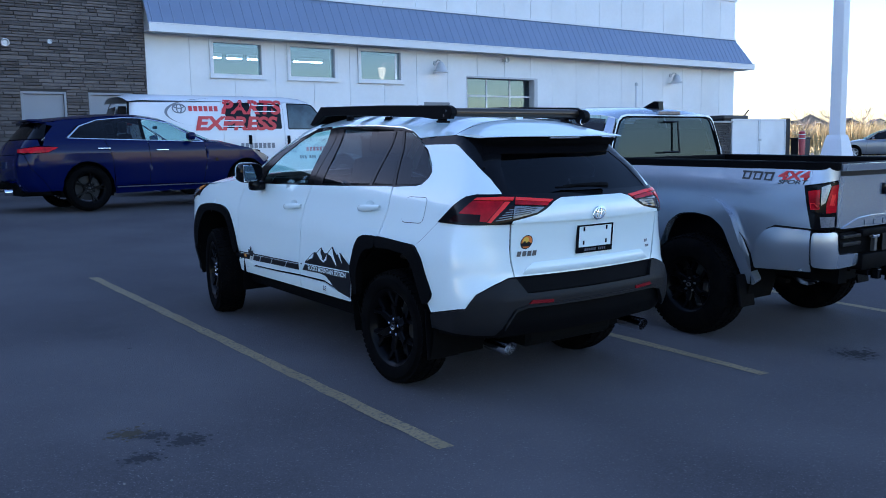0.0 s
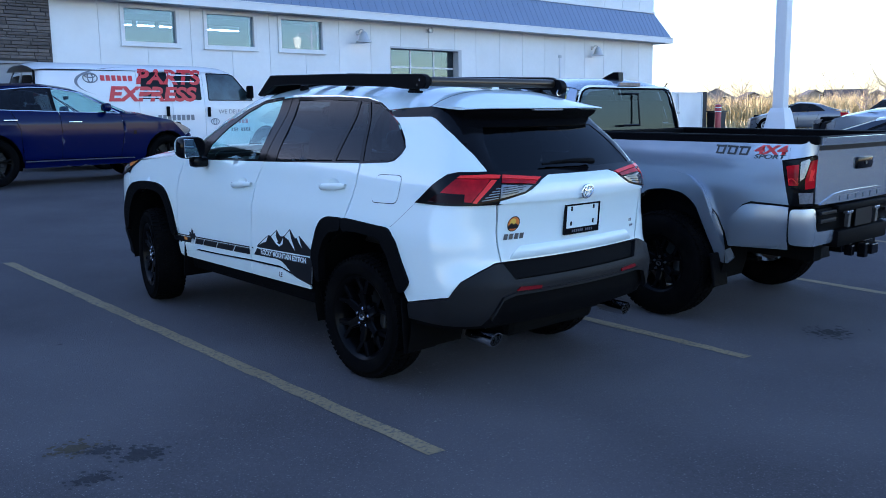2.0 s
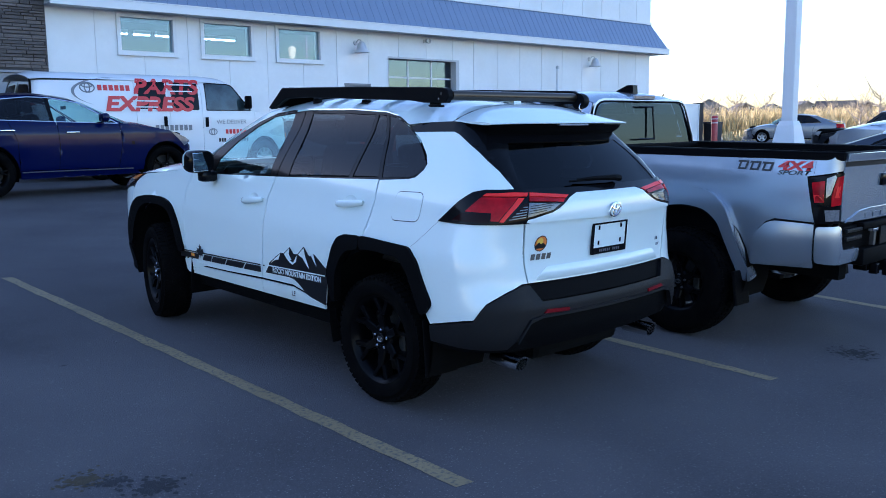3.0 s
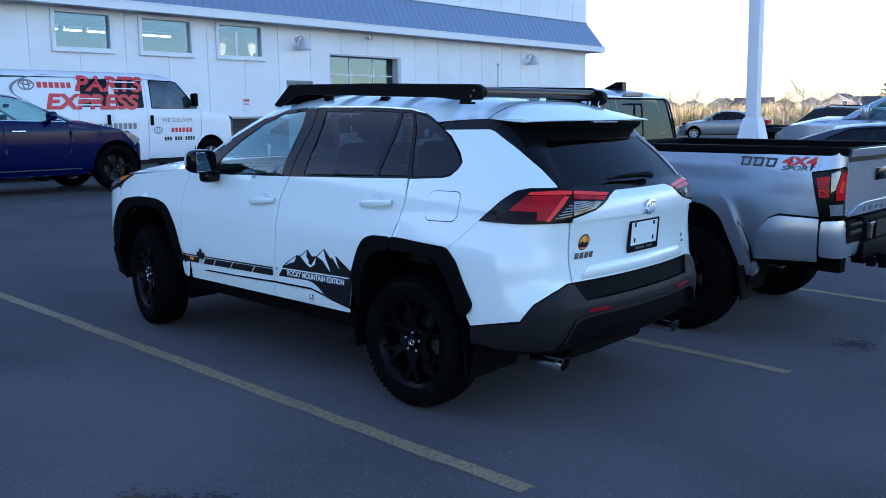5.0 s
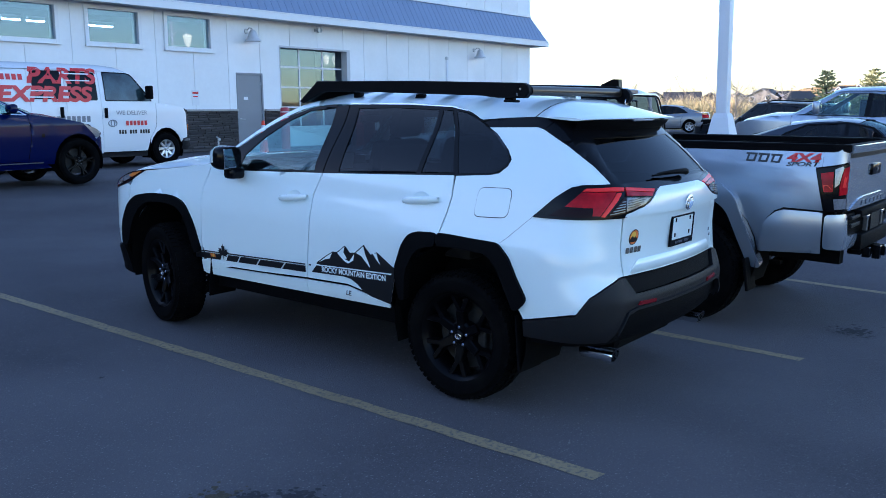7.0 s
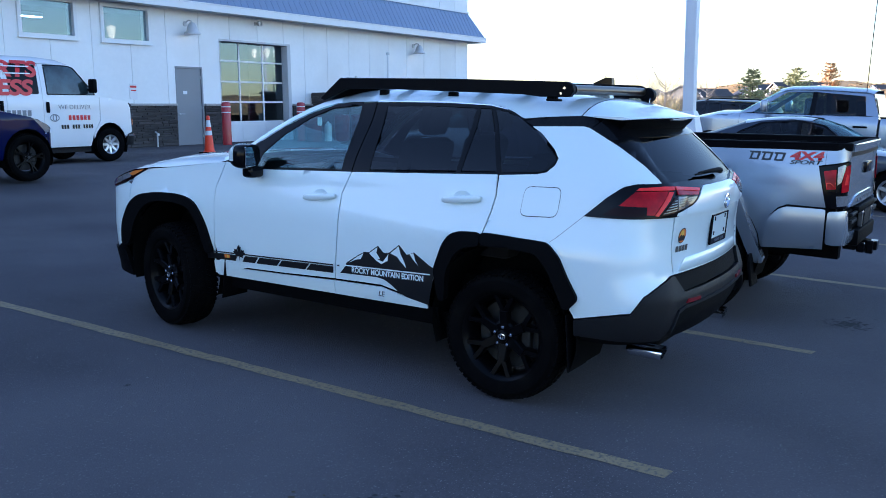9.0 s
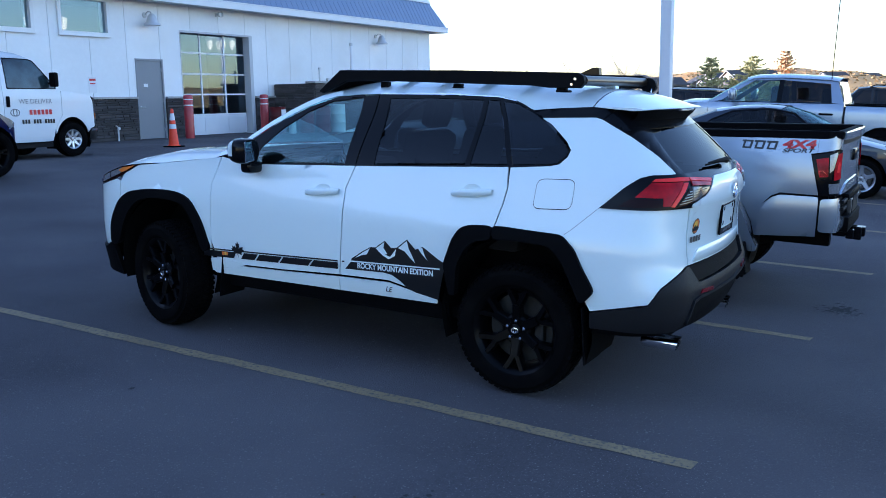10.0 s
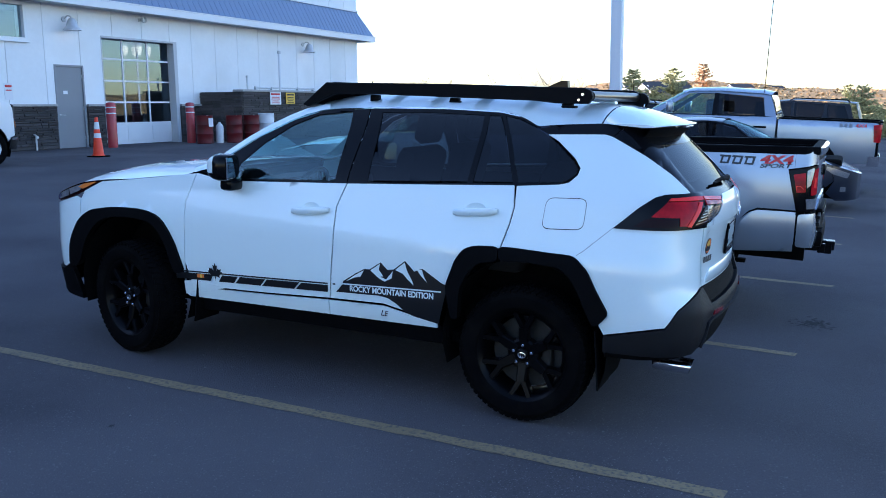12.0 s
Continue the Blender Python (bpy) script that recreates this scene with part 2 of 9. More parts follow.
ROOM_FLOOR = material("room_floor", (0.2, 0.2, 0.2), 0.5, spread=0.1, scale=1)
CONCRETE = material("concrete", (0.32, 0.31, 0.29), 0.85, spread=0.15, scale=3, fine=50, bump=0.3, bump_scale=60)
CAP_STONE = material("cap_stone", (0.40, 0.39, 0.37), 0.8, spread=0.12, scale=4, bump=0.2, bump_scale=40)
GRASS = material("dry_grass", (0.34, 0.25, 0.11), 0.95, spread=0.5, scale=0.15, fine=3, bump=0.6, bump_scale=4, tint=(0.16, 0.15, 0.06), tint_scale=0.05, tint_cut=(0.5, 0.7))
PANE = glass("window_pane", (0.55, 0.68, 0.74), ior=2.3, sheen=(0.66, 0.86, 1.0))
TUBE_LIGHT = glow("strip_light", (0.9, 0.97, 1.0), 9.0)


def island_stone(name, color, spread):
    """Split-face stone whose blocks each differ in tone."""
    m = material(name, color, 0.88, spread=0.25, scale=5, fine=45, bump=0.7, bump_scale=35)
    n, links = m.node_tree.nodes, m.node_tree.links
    geo, hue, b = n.new("ShaderNodeNewGeometry"), n.new("ShaderNodeHueSaturation"), n["Principled BSDF"]
    old = b.inputs["Base Color"].links[0].from_socket
    span = n.new("ShaderNodeMapRange")
    span.inputs[3].default_value, span.inputs[4].default_value = 1 - spread, 1 + spread
    links.new(geo.outputs["Random Per Island"], span.inputs[0])
    links.new(span.outputs[0], hue.inputs["Value"])
    links.new(old, hue.inputs["Color"])
    links.new(hue.outputs[0], b.inputs["Base Color"])
    return m


STONE = island_stone("ledgestone", (0.118, 0.102, 0.094), 0.34)
STONE_DARK = island_stone("dark_ledgestone", (0.072, 0.065, 0.062), 0.34)
STONE_WALL_PIECE = material("entrance_stone", (0.118, 0.102, 0.094), 0.88, spread=0.25, scale=6, fine=50, bump=0.7, bump_scale=35, by_object=0.34)
STONE_PIECE = material("ledgestone_piece", (0.056, 0.051, 0.050), 0.88, spread=0.3, scale=9, fine=60, bump=0.7, bump_scale=35, by_object=0.38)
MORTAR = material("mortar_shadow", (0.05, 0.046, 0.043), 0.95, spread=0.2, scale=10)


def course_layout(x0, x1, z0, z1, height, length, rng, holes=()):
    """Rows of long flat stones, skipping the openings."""
    out, z = [], z0
    while z < z1 - 0.02:
        h = min(height * rng.uniform(0.7, 1.3), z1 - z)
        x = x0
        while x < x1 - 0.03:
            w = min(length * rng.uniform(0.45, 1.6), x1 - x)
            for a, b, c, d in holes:
                if c < z + h and d > z and x < b and x + w > a:
                    if x < a:
                        w = a - x
                    else:
                        x, w = b, -1
                        break
            if w > 0.03:
                out.append((x, x + w, z, z + h, rng.uniform(0.012, 0.05)))
                x += w
            elif w >= 0:
                x += max(w, 0.005)
        z += h
    return out


def stone_mesh(rows, y):
    verts, faces = [], []
    for x0, x1, z0, z1, d in rows:
        k, g = len(verts), 0.006
        a, b, c, e = x0 + g, x1 - g, z0 + g, z1 - g
        verts += [(a, y, c), (b, y, c), (b, y, e), (a, y, e), (a + 0.008, y - d, c + 0.008), (b - 0.008, y - d * 0.85, c + 0.006), (b - 0.006, y - d, e - 0.008), (a + 0.006, y - d * 0.8, e - 0.006)]
        faces += [(k + 4, k + 5, k + 6, k + 7), (k, k + 1, k + 5, k + 4), (k + 1, k + 2, k + 6, k + 5), (k + 2, k + 3, k + 7, k + 6), (k + 3, k, k + 4, k + 7)]
    me = bpy.data.meshes.new("stones")
    me.from_pydata(verts, [], faces)
    return me


def pane_sheet(x0, x1, y, z0, z1):
    bm = bmesh.new()
    bm.faces.new([bm.verts.new(p) for p in ((x0, y, z0), (x1, y, z0), (x1, y, z1), (x0, y, z1))])
    return bm


def cut_boxes(x0, x1, z0, z1, y0, y1, holes, bm=None):
    """A wall slab from x0 to x1 with rectangular openings that go through."""
    bm = bm or bmesh.new()
    xs = sorted({x0, x1} | {v for a, b, c, d in holes for v in (a, b) if x0 < v < x1})
    for a, b in zip(xs, xs[1:]):
        z = z0
        for c, d in sorted((c, d) for p, q, c, d in holes if p < b - 1e-6 and q > a + 1e-6):
            if c > z:
                box(bm, a, b, y0, y1, z, c)
            z = max(z, d)
        if z < z1:
            box(bm, a, b, y0, y1, z, z1)
    return bm


# ---- ground: asphalt lot, grass beyond its kerb ----
bm = bmesh.new()
xs = [-900, -300, -90, -40, -20] + [-10 + 0.8 * k for k in range(25)] + [20, 46, 60, 90, 150, 300, 700, 1500]
ys = [-1500, -500, -150, -48, -30, -14] + [-10 + 0.7 * k for k in range(31)] + [11.3, 20, 52, 90, 160, 300, 600, 1500]
grid = [[bm.verts.new((x, y, ground_z(y, x))) for x in xs] for y in ys]
for j in range(len(ys) - 1):
    for i in range(len(xs) - 1):
        f = bm.faces.new((grid[j][i], grid[j][i + 1], grid[j + 1][i + 1], grid[j + 1][i]))
        f.material_index = 0 if -90 <= xs[i] < 46 and -48 <= ys[j] < 52 else 1
tagged(link_mesh("ground", bm, [ASPHALT, GRASS]), "dark grey worn asphalt lot with dry grass beyond", "ground", kind="structure")
for x, y0, y1 in ((-1.332, -1.16, 5.08), (1.366, -1.31, 5.3), (4.19, -1.49, 5.3), (6.95, -1.53, 5.3), (9.75, -1.67, 5.3), (12.6, -1.5, 5.3), (16.2, -1.5, 5.3), (19.2, -1.5, 5.3)):
    rng, bm, left, right = random.Random(int(x * 100)), bmesh.new(), [], []
    for k in range(61):
        y = y0 + (y1 - y0) * k / 60
        for side, s in ((left, -1), (right, 1)):
            px = x - 0.006 * y + s * 0.05 + rng.uniform(-0.007, 0.007)
            py = y + (rng.uniform(-0.02, 0.02) - s * 0.012 if k in (0, 60) else 0)
            side.append(bm.verts.new((px, py, ground_z(py, px) + 0.003)))
    for k in range(60):
        bm.faces.new((left[k], right[k], right[k + 1], left[k + 1]))
    tagged(link_mesh("parking_line", bm, LINE_PAINT), "faded yellow parking line painted on asphalt", "parking line", "parking lines", kind="structure")
rng = random.Random(4)
for x, y, r, m in ((-2.39, -0.26, 0.11, PATCH), (-2.62, 0.0, 0.10, PATCH_BROWN), (-2.67, -0.39, 0.08, PATCH), (-2.52, -0.10, 0.07, PATCH), (2.48, -1.38, 0.17, PATCH), (-2.02, 1.84, 0.02, PATCH)):
    bm = bmesh.new()
    for k in range(170):
        a, d, q = rng.uniform(0, 6.283), r * abs(rng.gauss(0, 0.5)), min(r * rng.uniform(0.03, 0.17), 0.016)
        ring = [(x + d * 1.35 * math.cos(a) + q * rng.uniform(0.7, 1.2) * math.cos(b), y + d * math.sin(a) + q * rng.uniform(0.7, 1.2) * math.sin(b)) for b in [i * math.pi / 5 for i in range(10)]]
        bm.faces.new([bm.verts.new((px, py, ground_z(py, px) + 0.0012 + k * 0.000004)) for px, py in ring])
    tagged(link_mesh("oil_stain", bm, m), "dark oil stain soaked into the asphalt", "stain", "oil stains", kind="structure")
verts, faces = [], []
for k in range(420):
    x, y, r = rng.uniform(-7, 4), rng.uniform(-6, 3), rng.choice((0.003, 0.004, 0.005, 0.009))
    b = len(verts)
    verts += [(x + r * math.cos(a), y + r * math.sin(a), ground_z(y, x)) for a in (0.2, 1.4, 2.9, 4.4, 5.4)] + [(x, y, ground_z(y, x) + r * 0.8)]
    faces += [(b + i, b + (i + 1) % 5, b + 5) for i in range(5)]
me = bpy.data.meshes.new("loose_gravel")
me.from_pydata(verts, [], faces)
me.materials.append(PEBBLE)
tagged(new("loose_gravel", me), "scattered pale grit on the asphalt", "gravel", kind="stuff")
bm = bmesh.new()
for a, b in ((-48, -14), (-14, 11.3), (11.3, 20), (20, 52)):
    prism(bm, [(46, -0.2), (46.15, -0.2), (46.15, 0.15), (46.02, 0.14)], "y", a, b)
for v in bm.verts:
    v.co.z += ground_z(v.co.y)
tagged(link_mesh("kerb", bm, CONCRETE), "concrete kerb between asphalt and dry grass", "kerb", kind="structure")

# ---- service building ----
B = 19.91
WINDOWS = [(6.35, 7.96, 3.68, 4.67), (8.83, 10.48, 3.68, 4.67), (11.36, 13.01, 3.68, 4.67)]
MAN_DOOR, GARAGE = (13.93, 15.03, 0.4, 3.03), (15.81, 19.23, 0.4, 3.98)
HOLES = WINDOWS + [MAN_DOOR, GARAGE]
SEAMS = [4.41, 5.7, 7.05, 8.37, 9.69, 11.0, 12.32, 13.64, 14.96, 16.3, 17.6, 18.9, 20.0, 21.3, 22.6, 23.92, 25.24, 26.56, 27.88, 29.2, 30.5, 31.62]
wall = tagged(link_mesh("wall_south", cut_boxes(4.41, 31.62, 0.4, 7.8, B + 0.02, B + 0.34, HOLES), WALL_WHITE), "white metal panel wall with windows and doors", "wall", kind="structure")
for a, b in zip(SEAMS, SEAMS[1:]):
    part("wall_panel", cut_boxes(a + 0.009, b - 0.009, 1.85 if b < 20.4 else 0.45, 7.76, B, B + 0.02, HOLES), WALL_WHITE, wall)
tagged(link_mesh("wall_east", boxes((31.3, 31.618, B + 0.342, B + 32, 0.4, 7.8)), WALL_WHITE), "white end wall of the service building", "wall", kind="structure")
tagged(link_mesh("wall_north", boxes((4.4, 31.3, B + 31.7, B + 32, 0.4, 7.8)), WALL_WHITE), "white rear wall of the service building", "wall", kind="structure")
tagged(link_mesh("parapet_cap", boxes((4.38, 31.68, B - 0.05, B + 0.4, 7.802, 7.90), (31.25, 31.68, B + 0.4, B + 32, 7.802, 7.90), bevel=0.01), TRIM_WHITE), "white metal cap along the parapet", "trim", kind="structure")
tagged(link_mesh("roof", boxes((4.41, 31.3, B + 0.342, B + 31.7, 7.3, 7.5)), CONCRETE), "flat roof of the service building", "roof", kind="structure")

# mansard skirt of ribbed blue metal with a white fascia
Y0, XL, XR = B - 0.61, 4.37, 32.25
skirt = thing("roof_skirt", Matrix(), "blue ribbed metal roof skirt with white fascia", "roof", kind="structure")
bm = bmesh.new()
for quad in (((XL, Y0, 4.95), (XR, Y0, 4.95), (31.62, B - 0.003, 6.1), (XL, B - 0.003, 6.1)), ((XR, Y0, 4.95), (XR, B + 32, 4.95), (31.622, B + 32, 6.1), (31.622, B - 0.003, 6.1))):
    bm.faces.new([bm.verts.new(p) for p in quad])
part("metal_sheet", bm, ROOF_BLUE, skirt)
part("fascia", boxes((XL, XR + 0.02, Y0 - 0.03, Y0 - 0.002, 4.74, 4.95), (XR - 0.002, XR + 0.026, Y0, B + 32, 4.74, 4.95), bevel=0.004), TRIM_WHITE, skirt, "white fascia board")
part("drip_edge", boxes((XL, XR + 0.03, Y0 - 0.045, Y0 - 0.02, 4.952, 4.985)), TRIM_WHITE, skirt)
part("soffit", boxes((XL, XR, Y0, B - 0.003, 4.76, 4.775), (31.63, XR, B, B + 32, 4.76, 4.775)), SOFFIT, skirt)
part("top_flashing", boxes((XL, 31.66, B - 0.05, B - 0.004, 6.09, 6.16)), TRIM_WHITE, skirt)
rib_me = None
x = XL + 0.12
while x < XR - 0.1:
    if rib_me is None:
        bm = bmesh.new()
        up = Vector((0, 0.607, 1.15))
        n = Vector((0, -1.15, 0.607)).normalized() * 0.011
        ring = [[bm.verts.new(Vector((w, 0, 0)) + up * s + n * h) for w, h in ((-0.022, 0.002), (-0.012, 1.0), (0.012, 1.0), (0.022, 0.002))] for s in (0, 1)]
        for i in range(3):
            bm.faces.new((ring[0][i], ring[0][i + 1], ring[1][i + 1], ring[1][i]))
        bm.faces.new(ring[0])
        rib = part("seam_rib", bm, ROOF_BLUE, skirt)
        rib_me = rib.data
    else:
        rib = new("seam_rib", rib_me)
        rib.parent = skirt
        tagged(rib)
    rib.location = (x, Y0, 4.95)
    if x > 31.62:
        rib.scale = (1, 1, (XR - x) / 0.63)
        rib.scale = (1, (XR - x) / 0.63, (XR - x) / 0.63)
    x += 0.305

# windows
for i, (a, b, c, d) in enumerate(WINDOWS):
    win = thing("window_%d" % (i + 1), pose((a + b) / 2, B, c), "white framed fixed window high in the wall", "window", "high windows", kind="structure")
    w, h = (b - a) / 2, d - c
    part("window_frame", boxes((-w - 0.06, -w + 0.05, -0.06, 0.12, -0.06, h + 0.06), (w - 0.05, w + 0.06, -0.06, 0.12, -0.06, h + 0.06), (-w + 0.05, w - 0.05, -0.06, 0.12, h - 0.05, h + 0.06), (-w + 0.05, w - 0.05, -0.06, 0.12, -0.06, 0.05), bevel=0.004), TRIM_WHITE, win)
    part("window_sill", boxes((-w - 0.08, w + 0.08, -0.09, -0.0, -0.085, -0.062), bevel=0.004), TRIM_WHITE, win)
    part("pane", pane_sheet(-w + 0.05, w - 0.05, 0.05, 0.05, h - 0.05), PANE, win).visible_shadow = False

# man door
a, b, c, d = MAN_DOOR
door = thing("door_1", pose(a, B, 0.545), "grey flush metal service door in grey frame", "door", kind="structure")
w, h = b - a, d - 0.545
part("door_frame", boxes((0, 0.06, -0.02, 0.12, 0, h), (w - 0.06, w, -0.02, 0.12, 0, h), (0.06, w - 0.06, -0.02, 0.12, h - 0.06, h), bevel=0.004), DOOR_GREY, door)
part("door_leaf", boxes((0.063, w - 0.063, 0.02, 0.07, 0.015, h - 0.063), bevel=0.003), DOOR_GREY, door)
bm = lathe(bmesh.new(), [(0.032, 0), (0.032, -0.012), (0.012, -0.014), (0.012, -0.06)], "y", (0.14, 0.02, 1.0), 16)
part("door_handle", tube(bm, [(0.14, -0.035, 1.0), (0.28, -0.04, 1.0)], 0.011, 8), ALUMINIUM, door)
part("door_tag", boxes((0.3, 0.46, 0.013, 0.019, 1.62, 1.72)), TRIM_WHITE, door, "small white notice")
for z in (0.25, 1.15, 2.1):
    part("hinge", tube(bmesh.new(), [(w - 0.062, 0.012, z), (w - 0.062, 0.012, z + 0.11)], 0.011, 8), ALUMINIUM, door)

# overhead glazed door, set back in its reveal
a, b, c, d = GARAGE
garage = thing("door_2", pose(a, B + 0.28, 0.55), "white glazed overhead garage door, closed", "garage door", kind="structure")
w, h = b - a, 3.43
rows, cols = [0.0, 0.70, 1.38, 2.06, 2.75, h], [0.0, 1.15, 2.28, w]
part("bottom_panel", boxes((0, w, 0.0, 0.045, 0.02, 0.70), (0.1, 1.1, -0.012, -0.001, 0.12, 0.6), (1.2, 2.22, -0.012, -0.001, 0.12, 0.6), (2.34, w - 0.1, -0.012, -0.001, 0.12, 0.6), bevel=0.004), TRIM_WHITE, garage)
for z in rows[1:]:
    part("rail", boxes((0, w, -0.004, 0.045, z - 0.028, z + 0.028), bevel=0.003), TRIM_WHITE, garage)
for x in cols:
    part("stile", boxes((max(x - 0.028, 0), min(x + 0.028, w), -0.008, 0.04, 0.7, h), bevel=0.003), TRIM_WHITE, garage)
for z0, z1 in zip(rows[1:], rows[2:]):
    for x0, x1 in zip(cols, cols[1:]):
        part("pane", pane_sheet(x0 + 0.026, x1 - 0.026, 0.014, z0 + 0.026, z1 - 0.026), PANE, garage).visible_shadow = False
tagged(link_mesh("door_jamb", boxes((a - 0.001, a + 0.03, B - 0.012, B + 0.28, 0.5, d), (b - 0.16, b + 0.001, B - 0.012, B + 0.28, 0.5, d), (a + 0.03, b - 0.16, B - 0.012, B + 0.28, d - 0.06, d + 0.001)), SOFFIT), "grey metal lining of the garage opening", "trim", kind="structure")

# workshop inside
tagged(link_mesh("workshop_floor", boxes((4.7, 31.2, B + 0.345, B + 14, 0.40, 0.54)), ROOM_FLOOR), "grey workshop floor seen through glass", "floor", kind="structure")
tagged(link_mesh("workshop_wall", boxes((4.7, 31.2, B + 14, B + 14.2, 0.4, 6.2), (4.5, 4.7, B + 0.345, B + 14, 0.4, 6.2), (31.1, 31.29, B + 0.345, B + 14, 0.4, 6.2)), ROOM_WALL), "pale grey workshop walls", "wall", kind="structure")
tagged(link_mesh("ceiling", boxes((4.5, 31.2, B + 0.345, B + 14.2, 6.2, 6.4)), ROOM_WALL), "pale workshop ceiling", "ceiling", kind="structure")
for x, y in ((8.75, 5.5), (9.55, 5.5), (10.35, 5.5), (12.5, 5.5), (17.5, 9), (22, 9)):
    w = 0.3 if x < 11 else 0.62
    lamp = thing("strip_light", pose(x, B + y, 4.72 if y < 9 else 6.0), "fluorescent strip light hanging in the workshop", "ceiling light", "workshop strip lights")
    part("housing", boxes((-w, w, -0.08, 0.08, 0.07, 0.2), bevel=0.01), TRIM_WHITE, lamp)
    part("lit_tube", boxes((0.02 - w, w - 0.02, -0.05, 0.05, 0.03, 0.07), bevel=0.01), TUBE_LIGHT, lamp)

# ---- ledgestone entrance block ----
DOORS = [(1.16, 2.27, 0.4, 3.1), (2.83, 4.0, 0.4, 3.1)]
# unseen run west of x = -9 is added to keep the sun off the lot
wall = tagged(link_mesh("wall_stone", cut_boxes(-42, 4.41, 0.4, 9.6, B - 0.1, B + 0.3, DOORS), MORTAR), "brown grey ledgestone clad wall, unseen west run added to shade the lot", "wall", kind="structure")
courses = course_layout(-4.2, 4.41, 0.5, 9.6, 0.085, 0.42, random.Random(11), DOORS)
low = sorted((r for r in courses if 1.9 < r[2] < 5.6), key=lambda r: -r[0])[:300]
chosen = set(low)
for x0, x1, z0, z1, d in low:
    me = stone_mesh([(0, x1 - x0, 0, z1 - z0, d)], 0)
    me.materials.append(STONE_WALL_PIECE)
    ob = new("stone", me)
    ob.parent, ob.location = wall, (x0, B - 0.1, z0)
    tagged(ob)
me = stone_mesh([r for r in courses if r not in chosen] + course_layout(-9, -4.2, 0.5, 9.6, 0.17, 0.8, random.Random(12)), B - 0.1)
me.materials.append(STONE)
ob = new("stone_cladding", me)
ob.parent = wall
tagged(ob, "stacked split-face stones in uneven courses", kind="stuff")
tagged(link_mesh("wall_west", boxes((-42, -41.7, B + 0.302, B + 30, 0.4, 9.6), (4.1, 4.4, B + 0.35, B + 31.6, 7.902, 9.6), (-42, 4.4, B + 30, B + 30.3, 0.4, 9.6)), CONCRETE), "unseen plain walls closing the block with its added west run", "wall", kind="structure")
for i, (a, b, c, d) in enumerate(DOORS):
    door = thing("door_%d" % (i + 3), pose(a, B + 0.05, 0.55), "grey flush double door in the stone wall", "door", "stone wall doors", kind="structure")
    part("door_frame", boxes((0, 0.06, -0.16, 0.1, 0, d - 0.55), (b - a - 0.06, b - a, -0.16, 0.1, 0, d - 0.55), (0.06, b - a - 0.06, -0.16, 0.1, d - 0.61, d - 0.55), bevel=0.004), OVERHEAD_GREY, door)
    part("door_leaf", boxes((0.063, b - a - 0.063, -0.08, -0.03, 0.01, d - 0.615), bevel=0.004), OVERHEAD_GREY, door)
    part("door_handle", tube(bmesh.new(), [(0.15, -0.08, 0.95), (0.15, -0.12, 0.95), (0.15, -0.12, 1.25), (0.15, -0.08, 1.25)], 0.012, 8), ALUMINIUM, door)

# ---- stone wainscot along the white wall ----
wains = tagged(link_mesh("wainscot", cut_boxes(4.42, 20.3, 0.45, 1.80, B - 0.03, B - 0.002, [(13.9, 15.06, 0, 9), (15.78, 19.26, 0, 9)]), MORTAR), "low dark ledgestone wainscot under the panels", "wainscot", kind="structure")
WHOLES = [(13.9, 15.06, 0, 9), (15.78, 19.26, 0, 9)]
near = course_layout(11.2, 20.3, 0.5, 1.80, 0.075, 0.40, random.Random(3), WHOLES)
near.sort(key=lambda r: r[0])
for k, r in enumerate(near[-300:]):
    me = stone_mesh([(0, r[1] - r[0], 0, r[3] - r[2], r[4])], 0)
    me.materials.append(STONE_PIECE)
    ob = new("stone", me)
    ob.parent, ob.location = wains, (r[0], B - 0.03, r[2])
    tagged(ob)
me = stone_mesh(near[:-300] + course_layout(4.45, 11.2, 0.5, 1.80, 0.09, 0.42, random.Random(5)), B - 0.03)
me.materials.append(STONE_DARK)
ob = new("stone_cladding", me)
ob.parent = wains
tagged(ob, kind="stuff")
for a, b in ((4.44, 13.9), (15.06, 15.78), (19.26, 20.3)):
    part("cap_course", boxes((a, b, B - 0.11, B - 0.003, 1.802, 1.87), bevel=0.012), CAP_STONE, wains, "pale cap course")

# ---- bin enclosure beside the building ----
enc = tagged(link_mesh("enclosure_wall", boxes((20.3, 28.7, 18.0, 18.3, 0.4, 2.28), (20.3, 20.55, 18.3, B - 0.05, 0.4, 2.28), (32.85, 33.15, 17.95, 18.3, 0.4, 2.5), (32.9, 33.1, 18.3, 24, 0.4, 2.4)), MORTAR), "dark ledgestone wall of the bin enclosure", "wall", kind="structure")
me = stone_mesh(course_layout(20.3, 28.7, 0.5, 2.28, 0.08, 0.42, random.Random(6)) + course_layout(32.85, 33.15, 0.5, 2.5, 0.12, 0.3, random.Random(7)), 18.0)
me.materials.append(STONE_DARK)
ob = new("stone_cladding", me)
ob.parent = enc
tagged(ob, kind="stuff")
me = stone_mesh(course_layout(0.0, 1.88, 0.5, 2.28, 0.08, 0.4, random.Random(8)), 0)
me.materials.append(STONE_DARK)
ob = new("stone_cladding", me)
ob.parent = enc
ob.matrix_basis = pose(20.3, 19.88, 0, 0, 0, -90)
tagged(ob, kind="stuff")
part("cap_course", boxes((20.22, 28.74, 17.9, 18.36, 2.282, 2.36), bevel=0.015), CAP_STONE, enc, "pale cap course")
gate = thing("metal_gate", pose(28.75, 17.98, 0.55), "white double gates of the bin enclosure, shut", "gate", kind="structure")
